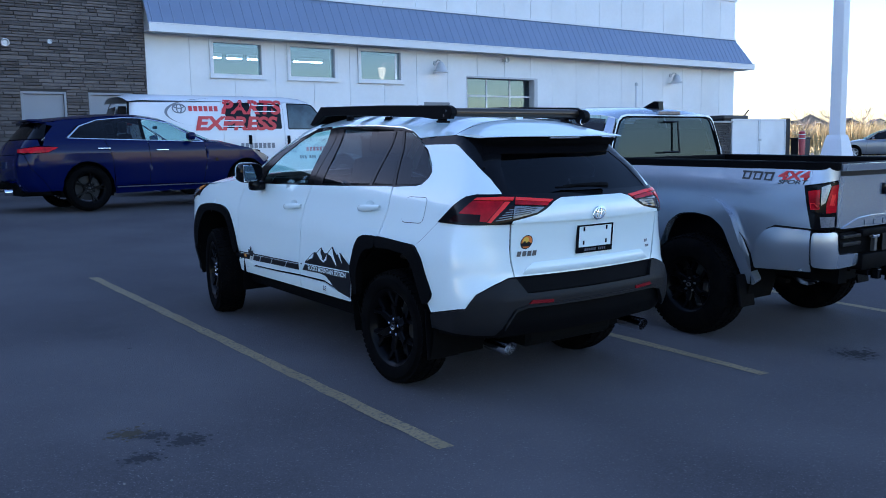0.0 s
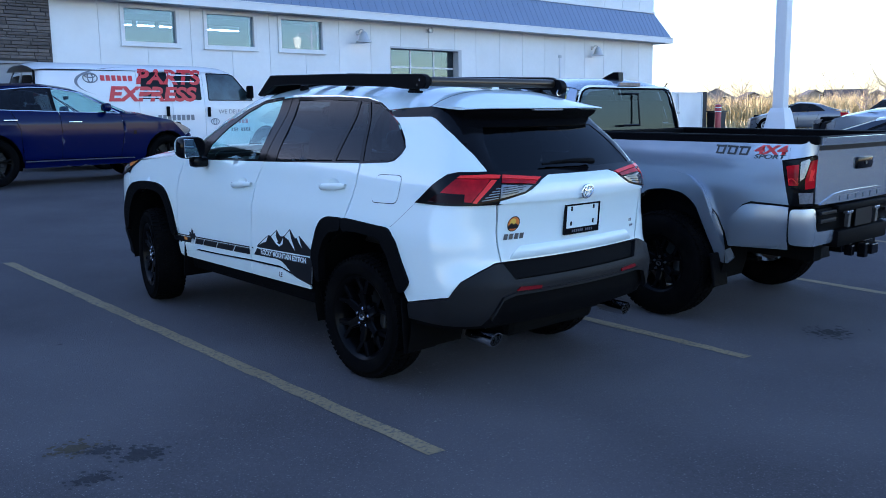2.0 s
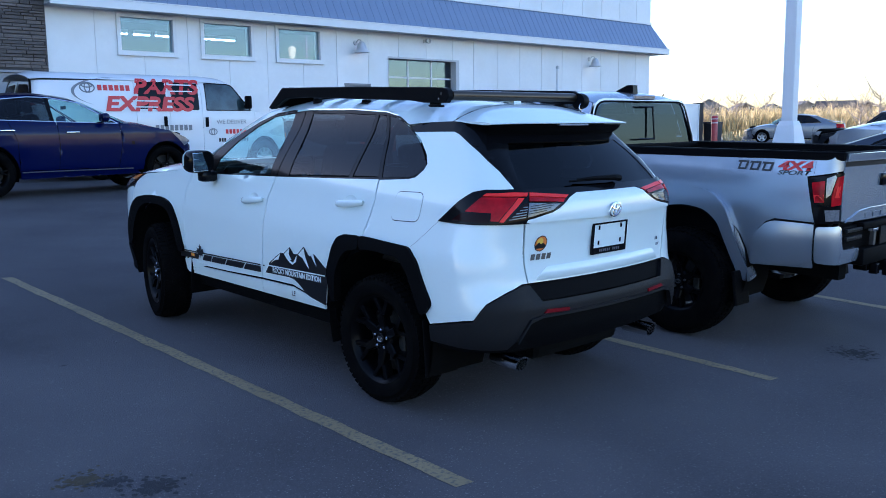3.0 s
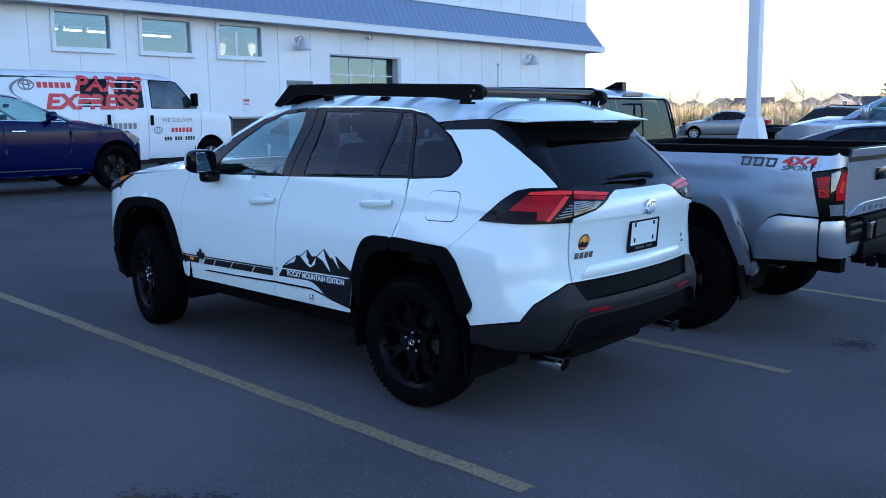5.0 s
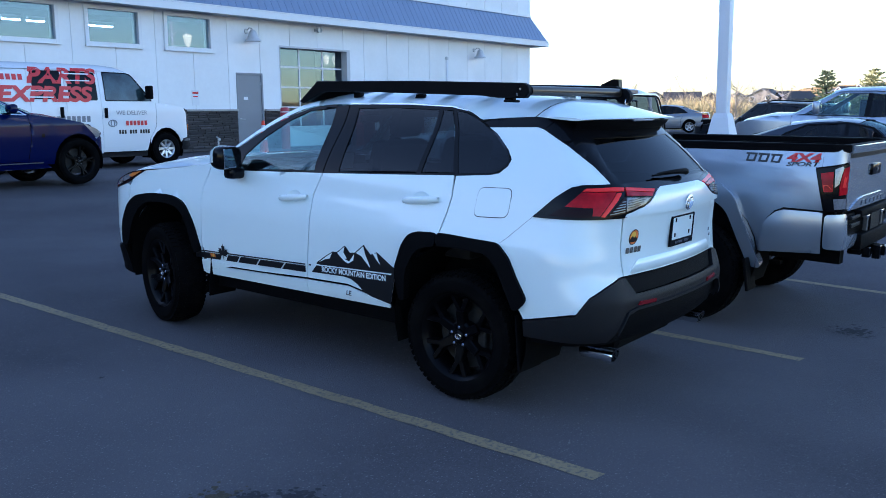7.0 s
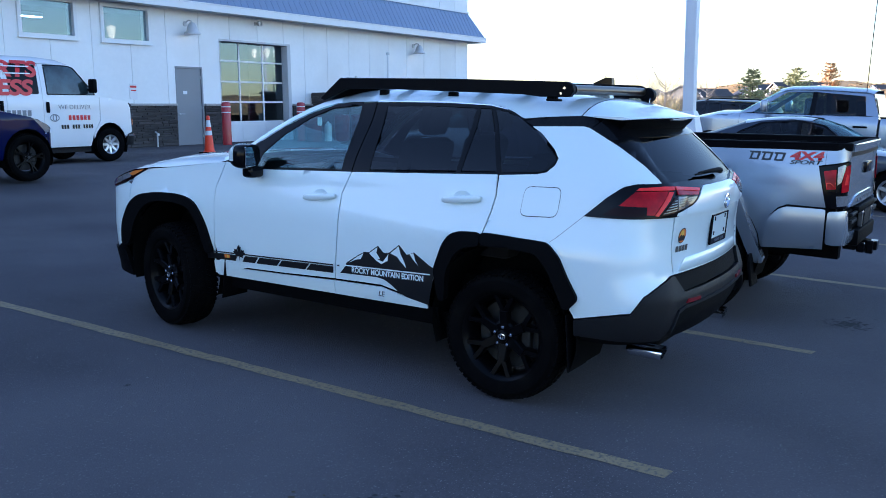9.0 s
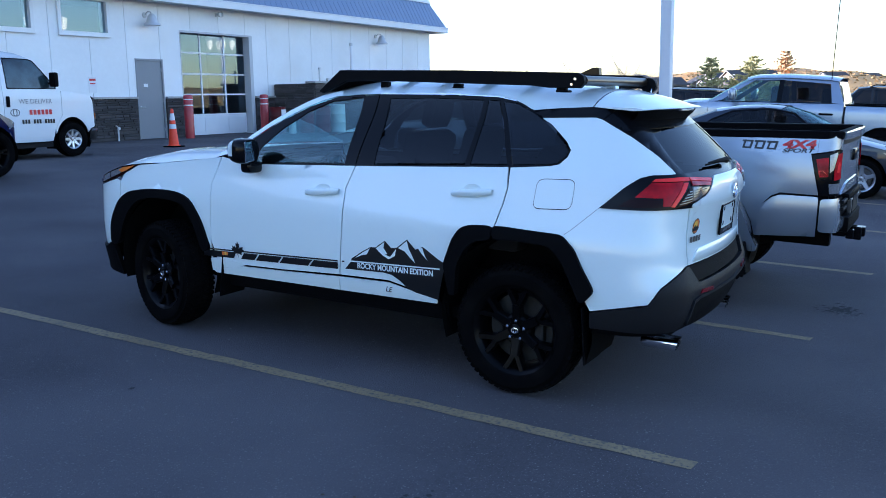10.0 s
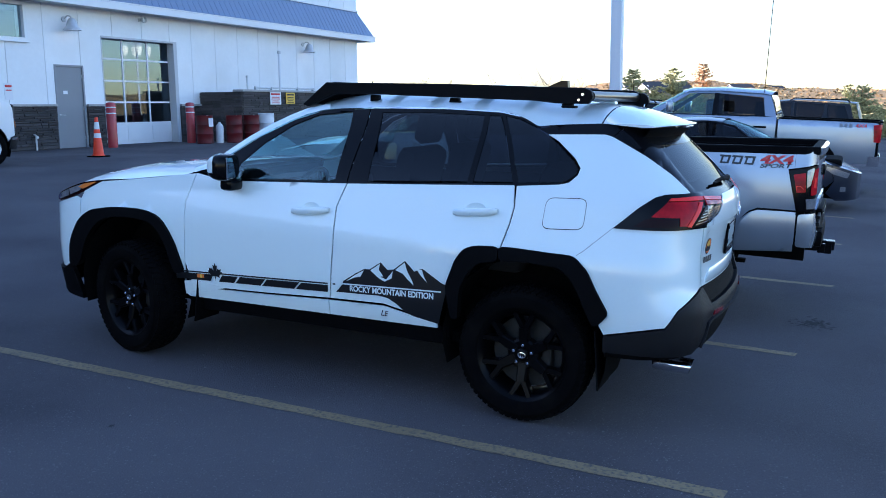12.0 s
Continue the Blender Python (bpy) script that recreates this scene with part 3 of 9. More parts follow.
for k in range(2):
    x0, x1 = 0.02 + k * 2.05, 2.03 + k * 2.05
    leaf = part("gate_leaf", boxes((x0, x1, 0.02, 0.06, 0.08, 1.9)), WALL_WHITE, gate)
    part("gate_frame", boxes((x0, x0 + 0.07, -0.02, 0.018, 0.06, 1.91), (x1 - 0.07, x1, -0.02, 0.018, 0.06, 1.91), (x0 + 0.07, x1 - 0.07, -0.02, 0.018, 0.06, 0.14), (x0 + 0.07, x1 - 0.07, -0.02, 0.018, 1.84, 1.91), bevel=0.004), TRIM_WHITE, leaf)
part("gate_latch", boxes((1.95, 2.13, -0.05, -0.022, 0.95, 1.05), bevel=0.006), ALUMINIUM, gate)


# ---- vehicle bodies ----
class Shell:
    """The skin of a body that points along +y: u runs along the left flank as y, then round the rear corner and across the tail; v is the height."""

    def __init__(self, width, inset, tail, corner, bulge):
        self.width, self.inset, self.tail, self.corner, self.bulge = curve(width), curve(inset), curve(tail), curve(corner), bulge

    def half(self, y, z):
        return max(self.width(y) - self.inset(z), 0.02)

    def turn(self, z):
        """Where the flank starts to bend into the tail at this height, its half width there and the bend's radius."""
        r = self.corner(z)
        start = self.tail(z) + self.bulge + r
        return start, self.half(start, z), r

    def rear(self, x, z):
        """u of the tail at x."""
        start, w, r = self.turn(z)
        return start - math.pi / 2 * r - (x + w - r)

    def at(self, u, z):
        start, w, r = self.turn(z)
        middle = start - math.pi / 2 * r - (w - r)
        if u < middle:
            x, y, _ = self.at(2 * middle - u, z)
            return (-x, y, z)
        if u >= start:
            return (-self.half(u, z), u, z)
        bend = math.pi / 2 * r
        if u >= start - bend:
            a = (start - u) / r
            return (-(w - r + r * math.cos(a)), start - r * math.sin(a), z)
        x = -(w - r) + (start - bend - u)
        return (x, start - r - self.bulge * (1 - min((x / (w - r)) ** 2, 1.0)), z)

    def normal(self, u, z):
        e = 0.004
        a, b, c, d = (np.array(self.at(*q)) for q in ((u + e, z), (u - e, z), (u, z + e), (u, z - e)))
        n = np.cross(c - d, a - b)
        return n / max(np.linalg.norm(n), 1e-9)


SUV = Shell(width=[(-1.2, 0.905), (-0.4, 0.912), (0.3, 0.925), (2.6, 0.925), (3.0, 0.92), (3.25, 0.905), (3.4, 0.872), (3.5, 0.815), (3.58, 0.70), (3.635, 0.45), (3.65, 0.12)],
            inset=[(0.3, 0.06), (0.42, 0.03), (0.5, 0.012), (0.65, 0.0), (0.88, 0.004), (1.0, 0.03), (1.1, 0.058), (1.2, 0.082), (1.28, 0.115), (1.4, 0.185), (1.52, 0.262), (1.6, 0.296), (1.66, 0.315), (1.7, 0.33)],
            tail=[(0.3, -0.84), (0.42, -0.92), (0.55, -0.965), (0.66, -0.967), (0.73, -0.946), (0.81, -0.922), (0.95, -0.915), (1.05, -0.925), (1.13, -0.935), (1.21, -0.925), (1.27, -0.87), (1.45, -0.69), (1.58, -0.55), (1.68, -0.44)],
            corner=[(0.5, 0.26), (1.0, 0.30), (1.2, 0.30), (1.32, 0.22), (1.45, 0.16), (1.7, 0.14)], bulge=0.05)


def rounded(poly, r, n=4):
    """The outline with its corners rounded."""
    out = []
    for i, p in enumerate(poly):
        a, b, c = Vector(poly[i - 1]), Vector(p), Vector(poly[(i + 1) % len(poly)])
        q = min(r, (a - b).length * 0.45, (c - b).length * 0.45)
        s, e = b + (a - b).normalized() * q, b + (c - b).normalized() * q
        for k in range(n + 1):
            t = k / n
            out.append(tuple(s * (1 - t) ** 2 + b * 2 * t * (1 - t) + e * t * t))
    return out


def mirrored(poly, shell):
    """The outline carried over to the far half of the tail."""
    return [(2 * shell.rear(0, v) - u, v) for u, v in poly][::-1]


def skin(poly, at, normal, step=0.07, off=0.0, rim=0.012, flip=False):
    """A sheet cut to an outline, laid on a surface, with its edge turned in. Returns mesh data."""
    bm = bmesh.new()
    pts = []
    for i, p in enumerate(poly):
        q = poly[(i + 1) % len(poly)]
        n = max(1, int(math.dist(p, q) / step))
        pts += [(p[0] + (q[0] - p[0]) * k / n, p[1] + (q[1] - p[1]) * k / n) for k in range(n)]
    bm.faces.new([bm.verts.new((u, v, 0)) for u, v in pts])
    bm.normal_update()
    bmesh.ops.triangulate(bm, faces=bm.faces[:], ngon_method="EAR_CLIP")
    for axis in (0, 1):
        lo, hi = min(p[axis] for p in pts), max(p[axis] for p in pts)
        k = math.ceil(lo / step)
        while k * step < hi:
            co = [0, 0, 0]
            co[axis] = k * step
            no = [0, 0, 0]
            no[axis] = 1
            bmesh.ops.bisect_plane(bm, geom=bm.verts[:] + bm.edges[:] + bm.faces[:], plane_co=co, plane_no=no, dist=1e-5)
            k += 1
    bmesh.ops.join_triangles(bm, faces=bm.faces[:], angle_face_threshold=1.0, angle_shape_threshold=3.0)
    bm.normal_update()
    border = [e for e in bm.edges if e.is_boundary]
    outer = {v: (v.co.x, v.co.y) for v in bm.verts}
    twin = {}
    if rim:
        made = bmesh.ops.extrude_edge_only(bm, edges=border)["geom"]
        fresh = [g for g in made if isinstance(g, bmesh.types.BMVert)]
        near = {(round(v.co.x, 5), round(v.co.y, 5)): v for v in outer}
        twin = {v: near[(round(v.co.x, 5), round(v.co.y, 5))] for v in fresh}
    spots = {}
    for v, (a, b) in outer.items():
        n = Vector(normal(a, b))
        if flip:
            n = -n
        spots[v] = (Vector(at(a, b)) + n * off, n)
    for v, o in twin.items():
        p, n = spots[o]
        spots[v] = (p - n * rim, n)
    normals = []
    for v in bm.verts:
        v.co = spots[v][0]
    bm.verts.index_update()
    normals = [tuple(spots[v][1]) for v in bm.verts]
    bm.normal_update()
    bad = [f for f in bm.faces if all(v in outer for v in f.verts) and f.normal.dot(spots[f.verts[0]][1]) < 0]
    bmesh.ops.reverse_faces(bm, faces=bad)
    return bm, normals, set(v.index for v in twin)


def sheet(name, parent, poly, at, normal, mat, step=0.07, off=0.0, rim=0.012, label="", flip=False, mirror=False):
    bm, normals, edge = skin(poly, at, normal, step, off, rim, flip)
    if mirror:
        for v in bm.verts:
            v.co.x = -v.co.x
        bmesh.ops.reverse_faces(bm, faces=bm.faces[:])
        normals = [(-a, b, c) for a, b, c in normals]
    me = bpy.data.meshes.new(name)
    bm.to_mesh(me)
    bm.free()
    me.materials.append(mat)
    me.polygons.foreach_set("use_smooth", [not any(i in edge for i in p.vertices) for p in me.polygons])
    owner = [any(i in edge for i in p.vertices) for p in me.polygons for _ in p.vertices]
    me.normals_split_custom_set([(0, 0, 0) if own else normals[l.vertex_index] for own, l in zip(owner, me.loops)])
    ob = new(name, me)
    ob.parent = parent
    return tagged(ob, label)


def panel(name, parent, shell, poly, mat, step=0.07, off=0.0, rim=0.012, label="", both=True):
    """A body panel on the left flank or tail and, where both is set, its twin on the right."""
    made = [sheet(name, parent, poly, shell.at, shell.normal, mat, step, off, rim, label)]
    if both:
        made.append(sheet(name, parent, poly, shell.at, shell.normal, mat, step, off, rim, label, mirror=True))
    return made


def loft(name, parent, rows, across, mat, label="", n=14):
    """A roof, bonnet or screen between two mirrored edges. rows: y, z, half width at the edge, rise in the middle, push along y in the middle."""
    bm = bmesh.new()
    lines = []
    for y, z, w, up, push in rows:
        line = []
        for k in range(n + 1):
            s = -1 + 2 * k / n
            s = math.copysign(abs(s) ** 0.8, s)
            f = 1 - abs(s) ** across
            line.append(bm.verts.new((w * s, y + push * f, z + up * f)))
        lines.append(line)
    for a, b in zip(lines, lines[1:]):
        for i in range(n):
            bm.faces.new((a[i], a[i + 1], b[i + 1], b[i]))
    bmesh.ops.recalc_face_normals(bm, faces=bm.faces)
    if sum(f.normal.z for f in bm.faces) < 0:
        bmesh.ops.reverse_faces(bm, faces=bm.faces[:])
    return part(name, bm, mat, parent, label, smooth=50)


def wheel(parent, x, y, r, width, rim_r, style, mats, name="wheel", z=None, steer=0.0):
    """A wheel on its hub at (x, y), z high if not on level ground; the face looks to the side on which x lies."""
    side = -1 if x < 0 else 1
    hub = new(name)
    hub.empty_display_size = 0.1
    hub.parent = parent
    hub.matrix_basis = pose(x, y, r if z is None else z, 0, 0, (0 if side > 0 else 180) + steer)
    rubber, metal, dark, bright = mats
    h = width / 2
    # tyre: rounded shoulder, bulged sidewall with a raised ring
    prof = [(rim_r, -h * 0.86), (rim_r + 0.02, -h * 0.98), ((r + rim_r) / 2, -h * 1.02), (r - 0.045, -h * 0.96), (r - 0.016, -h * 0.8), (r - 0.008, -h * 0.4), (r - 0.008, h * 0.4),
            (r - 0.016, h * 0.8), (r - 0.045, h * 0.96), (r - 0.055, h * 1.0), ((r + rim_r) / 2 + 0.012, h * 1.03), ((r + rim_r) / 2 - 0.012, h * 1.03), (rim_r + 0.022, h * 0.98), (rim_r + 0.008, h * 0.93), (rim_r, h * 0.86)]
    bm = lathe(bmesh.new(), prof, "x", seg=56, caps=False)
    part("tyre", bm, rubber, hub, smooth=40)
    bm = bmesh.new()
    for k in range(60):
        for s, lean in ((-1, 12), (1, -12)):
            m = Matrix.Rotation(2 * math.pi * k / 60 + (0.03 if s > 0 else 0), 4, "X") @ Matrix.Translation((s * h * 0.72, 0, r - 0.013)) @ Matrix.Rotation(radians(s * 14), 4, "Y") @ Matrix.Rotation(radians(lean), 4, "Z")
            box(bm, -h * 0.2, h * 0.2, -0.013, 0.013, -0.012, 0.003, m=m)
            m = Matrix.Rotation(2 * math.pi * (k + 0.5) / 60, 4, "X") @ Matrix.Translation((s * h * 0.25, 0, r - 0.008)) @ Matrix.Rotation(radians(-lean * 2), 4, "Z")
            box(bm, -h * 0.19, h * 0.19, -0.013, 0.013, -0.008, 0.008, m=m)
    tagged(part("tread", bm, rubber, hub), kind="stuff")
    # barrel and lip
    bm = lathe(bmesh.new(), [(rim_r + 0.004, -h * 0.84), (rim_r - 0.03, -h * 0.6), (rim_r - 0.035, h * 0.5), (rim_r - 0.012, h * 0.8), (rim_r + 0.006, h * 0.9), (rim_r + 0.012, h * 0.86)], "x", seg=48, caps=False)
    part("rim", bm, metal, hub, smooth=40)
    bm = lathe(bmesh.new(), [(rim_r * 0.78, -h * 0.25), (rim_r * 0.78, -h * 0.12), (rim_r * 0.3, -h * 0.12)], "x", seg=40, caps=False)
    part("brake_disc", bm, dark, hub, smooth=30)
    face = h * 0.62
    spokes, kind = style
    bm = bmesh.new()
    for k in range(spokes):
        turn = Matrix.Rotation(2 * math.pi * k / spokes, 4, "X")
        if kind == "fork":
            arms = [((0.05, 0.0), (rim_r * 0.58, 0.0), 0.062, 0.05), ((rim_r * 0.52, 0.0), (rim_r * 0.98, rim_r * 0.24), 0.04, 0.034), ((rim_r * 0.52, 0.0), (rim_r * 0.98, -rim_r * 0.24), 0.04, 0.034)]
        elif kind == "twin":
            arms = [((0.04, 0.025), (rim_r * 0.98, rim_r * 0.1), 0.04, 0.028), ((0.04, -0.02), (rim_r * 0.98, rim_r * 0.42), 0.034, 0.022)]
        else:
            arms = [((0.05, 0.0), (rim_r * 0.98, 0.0), 0.075, 0.05)]
        for (r0, o0), (r1, o1), w0, w1 in arms:
            d0, d1 = face - 0.002, face + h * 0.16
            ring = []
            for rr, oo, ww, dd in ((r0, o0, w0, d0), (r1, o1, w1, d1)):
                ring.append([bm.verts.new(turn @ Vector((dd - q, oo + s * ww / 2, rr))) for q, s in ((0.05, -1.0), (0.008, -1.0), (0.0, -0.75), (0.0, 0.75), (0.008, 1.0), (0.05, 1.0))])
            for i in range(6):
                j = (i + 1) % 6
                bm.faces.new((ring[0][i], ring[0][j], ring[1][j], ring[1][i]))
            bm.faces.new(ring[0][::-1]), bm.faces.new(ring[1])
    lathe(bm, [(0.09, face - 0.06), (0.088, face - 0.01), (0.075, face), (0.05, face - 0.004)], "x", seg=24)
    bmesh.ops.recalc_face_normals(bm, faces=bm.faces)
    part("spokes", bm, metal, hub, smooth=35)
    bm = lathe(bmesh.new(), [(0.034, face - 0.01), (0.034, face + 0.012), (0.028, face + 0.016)], "x", seg=20)
    cap = part("centre_cap", bm, metal, hub, smooth=35)
    bm = bmesh.new()
    ring_shape(bm, 0.021, 0.015, 0.003, "x", face + 0.0165)
    ring_shape(bm, 0.008, 0.013, 0.002, "x", face + 0.0165)
    part("emblem", bm, bright, cap)
    for k in range(5):
        a = 2 * math.pi * k / 5 + 0.3
        bm = lathe(bmesh.new(), [(0.011, face - 0.02), (0.010, face + 0.012), (0.006, face + 0.016)], "x", (0, 0.054 * math.cos(a), 0.054 * math.sin(a)), seg=6)
        part("lug_nut", bm, bright, hub)
    bm = boxes((-h * 0.3, face - 0.045, 0.09, 0.15, -0.075, 0.075), bevel=0.012)
    part("brake_caliper", bm, dark, hub)
    return hub


def ring_shape(bm, rx, rz, thick, axis, h, at=(0, 0), seg=28):
    """An oval ring lying on the plane h along an axis."""
    pts = []
    for k in range(seg + 1):
        a = 2 * math.pi * k / seg
        p, q = at[0] + rx * math.cos(a), at[1] + rz * math.sin(a)
        pts.append({"x": (h, p, q), "y": (p, h, q), "z": (p, q, h)}[axis])
    tube(bm, pts, thick, 6)


def wheel_well(parent, x, y, z, r, depth, mat, wide=1.0):
    """A dark liner over a wheel: an arched shell with an inner wall."""
    side = -1 if x < 0 else 1
    bm = bmesh.new()
    a, b = [], []
    for k in range(17):
        t = math.pi * (k / 16) * 1.24 - math.pi * 0.12
        p = (y + r * wide * math.cos(t), z + r * math.sin(t))
        a.append(bm.verts.new((x, *p))), b.append(bm.verts.new((x - side * depth, *p)))
    for i in range(16):
        bm.faces.new((a[i], a[i + 1], b[i + 1], b[i]))
    bm.faces.new(b)
    part("wheel_well", bm, mat, parent, smooth=40)


def text_sheet(words, size, extrude=0.0005, bold=0.0, shear=0.0, squeeze=1.0):
    """Lettering in the built-in font as mesh data lying in x-y, centred on its origin."""
    c = bpy.data.curves.new("lettering", "FONT")
    c.body, c.size, c.extrude, c.offset, c.shear = words, size, extrude, bold, shear
    c.align_x, c.align_y = "CENTER", "CENTER"
    ob = bpy.data.objects.new("lettering", c)
    scene.collection.objects.link(ob)
    bpy.context.view_layer.update()
    me = bpy.data.meshes.new_from_object(ob)
    bpy.data.objects.remove(ob), bpy.data.curves.remove(c)
    bm = bmesh.new()
    bm.from_mesh(me)
    bpy.data.meshes.remove(me)
    bmesh.ops.scale(bm, vec=(squeeze, 1, 1), verts=bm.verts)
    return bm


def bars(words, size, squeeze=1.0):
    """Plain upright bars in place of letters, as wide as such lettering would be."""
    bm = bmesh.new()
    w = size * 0.62 * squeeze
    for i, c in enumerate(words):
        if c != " ":
            x = (i - (len(words) - 1) / 2) * w
            box(bm, x - w * 0.36, x + w * 0.36, -size * 0.34, size * 0.34, 0, 0.001)
    return bm


def on_flank(name, parent, bm, shell, u, z, mat, off=0.003, label="", right=False, tilt=0.0):
    """Lays flat lettering or a flat emblem on the flank or tail at (u, z): its x runs along the skin towards the rear."""
    t = math.tan(radians(tilt))
    for v in bm.verts:
        a, b, h = (u + v.co.x if right else u - v.co.x), z + v.co.y - v.co.x * t, v.co.z
        p, n = Vector(shell.at(a, b)), Vector(shell.normal(a, b))
        v.co = p + n * (off + h)
    if right:
        for v in bm.verts:
            v.co.x = -v.co.x
    return part(name, bm, mat, parent, label)


# ---- the white suv with its roof platform ----
def front_seat(parent, x, y, z):
    bm = boxes((x - 0.25, x + 0.25, y - 0.25, y + 0.27, z, z + 0.16), bevel=0.05)
    part("seat", bm, SEAT, parent, smooth=40)
    bm = box(bmesh.new(), -0.25, 0.25, -0.07, 0.07, 0, 0.62, 0.06, pose(x, y - 0.24, z + 0.1, 14))
    box(bm, -0.13, 0.13, -0.05, 0.05, 0.64, 0.84, 0.045, pose(x, y - 0.24, z + 0.1, 14))
    part("backrest", bm, SEAT, parent, smooth=40)


def build_suv():
    car = thing("suv", pose(0, 0, 0, SLOPE), "white compact suv with black cladding and mountain decals, parked", "car")
    S = SUV
    # core behind the panel gaps, sill, floor
    for poly in ([(0.5, 0.40), (0.5, 1.2), (2.24, 1.15), (2.24, 0.38)], [(-0.44, 0.96), (-0.44, 1.24), (0.5, 1.2), (0.5, 0.96)], [(2.24, 0.95), (2.24, 1.15), (3.2, 1.03), (3.2, 0.92)],
                 [(-0.44, 0.42), (-0.44, 1.22), (-1.58, 1.2), (-1.58, 0.42)], [(3.36, 0.36), (3.3, 1.0), (3.6, 0.9), (3.6, 0.36)]):
        panel("body_core", car, S, poly, DARK, 0.12, -0.03, 0)
    bm = boxes((-0.78, 0.78, 0.42, 2.2, 0.34, 0.4), (-0.6, 0.6, -0.6, 3.3, 0.44, 0.62))
    part("floor_pan", bm, DARK, car)
    # white panels
    arch_f = [(2.30, 0.57), (2.382, 0.758), (2.492, 0.896), (2.638, 0.925), (2.874, 0.917), (3.078, 0.884), (3.187, 0.818)]
    arch_r = [(-0.413, 0.60), (-0.46, 0.652), (-0.388, 0.766), (-0.332, 0.867), (-0.259, 0.931), (-0.108, 0.934), (0.067, 0.94), (0.14, 0.939)]
    panel("front_fender", car, S, [(2.295, 0.46)] + arch_f + [(3.2, 0.96), (3.15, 1.07), (2.9, 1.10), (2.62, 1.137), (2.4, 1.17), (2.25, 1.19), (2.30, 1.017), (2.29, 0.824), (2.288, 0.626)], PAINT_WHITE)
    panel("front_bumper", car, S, [(3.192, 0.812), (3.3, 0.66), (3.34, 0.5), (3.4, 0.46), (3.64, 0.46), (3.64, 0.86), (3.45, 0.91), (3.25, 0.97), (3.208, 0.96)], PAINT_WHITE)
    panel("bumper_lip", car, S, [(3.24, 0.25), (3.285, 0.46), (3.335, 0.492), (3.4, 0.453), (3.64, 0.453), (3.64, 0.31), (3.4, 0.26)], PLASTIC, off=0.02, rim=0.03)
    door = panel("front_door", car, S, [(2.24, 0.50), (2.283, 0.626), (2.285, 0.824), (2.295, 1.017), (2.24, 1.194), (2.03, 1.162), (1.8, 1.172), (1.145, 1.208), (1.194, 1.071), (1.188, 0.862), (1.20, 0.607), (1.206, 0.53), (1.665, 0.502), (2.049, 0.486)], PAINT_WHITE)
    rdoor = panel("rear_door", car, S, [(1.137, 1.208), (1.186, 1.071), (1.180, 0.862), (1.192, 0.607), (1.198, 0.53), (0.84, 0.543), (0.675, 0.513), (0.50, 0.478), (0.441, 0.708), (0.388, 0.848), (0.343, 0.906), (0.282, 0.93), (0.148, 0.939), (0.115, 1.066), (0.099, 1.162), (0.115, 1.272), (0.5, 1.247)], PAINT_WHITE)
    for y0, y1, z0, z1 in ((2.27, 1.21, 0.40, 0.428), (1.205, 0.50, 0.428, 0.446)):
        top = [(2.049, 0.472), (1.665, 0.489), (1.21, 0.515)] if y0 > 2 else [(1.205, 0.515), (0.84, 0.528), (0.675, 0.498)]
        panel("rocker_panel", car, S, [(y0, z0), *( [(2.3, 0.42)] if y0 > 2 else []), *top, (y1, z1 + (0.09 if y1 > 1 else 0.025)), (y1, z1)], PAINT_WHITE, off=0.006)
    panel("rocker_end", car, S, [(2.305, 0.41), (2.30, 0.50), (2.22, 0.512), (1.95, 0.497), (2.05, 0.47)], PAINT_WHITE, off=0.003)
    panel("sill", car, S, [(2.3, 0.30), (2.3, 0.40), (1.2, 0.42), (0.45, 0.44), (0.45, 0.33)], PLASTIC, off=-0.03)
    quarter = panel("quarter_panel", car, S, [(0.10, 1.27), (-0.128, 1.292), (-0.18, 1.305), (-0.218, 1.345), (-0.226, 1.382), (-0.185, 1.43), (-0.07, 1.515), (-0.008, 1.545), (-0.32, 1.56), (-0.36, 1.55), (-0.548, 1.463), (-0.72, 1.37), (-0.82, 1.305), (-0.845, 1.286), (-0.68, 1.28), (-0.582, 1.22),
            (-0.458, 1.096), (-0.7, 1.103), (-0.95, 1.115), (-0.98, 0.964), (-1.017, 0.857), (-1.042, 0.80), (-1.0, 0.80), (-0.906, 0.762), (-0.817, 0.71), (-0.755, 0.62), (-0.706, 0.612), (-0.445, 0.545)] + arch_r + [(0.107, 1.066), (0.091, 1.162)], PAINT_WHITE, step=0.06)
    # fuel flap and creases
    flap = [(-0.08, 1.22), (-0.295, 1.23), (-0.29, 1.075), (-0.07, 1.063)]
    sheet("fuel_flap", car, rounded(flap, 0.04), S.at, S.normal, PAINT_WHITE, 0.05, 0.0035, 0.006)
    for p in ([*rounded([(a * 1.02 + 0.004, 1.147 + (b - 1.147) * 1.05) for a, b in flap], 0.042)],):
        sheet("flap_gap", car, p, S.at, S.normal, DARK, 0.05, 0.0012, 0)
    # thin grey strip paints the shading of the crease from lamp to arch
    panel("panel_gap", car, S, [(-0.446, 1.096), (-0.444, 1.0972), (-0.302, 0.9645), (-0.272, 0.942), (-0.274, 0.941), (-0.305, 0.9635)], DECAL_GREY, 0.08, 0.0008, 0)
    # cladding round the wheels
    inner_f = [(2.36, 0.54), (2.44, 0.74), (2.53, 0.85), (2.68, 0.876), (2.9, 0.866), (3.02, 0.82), (3.12, 0.71), (3.2, 0.53)]
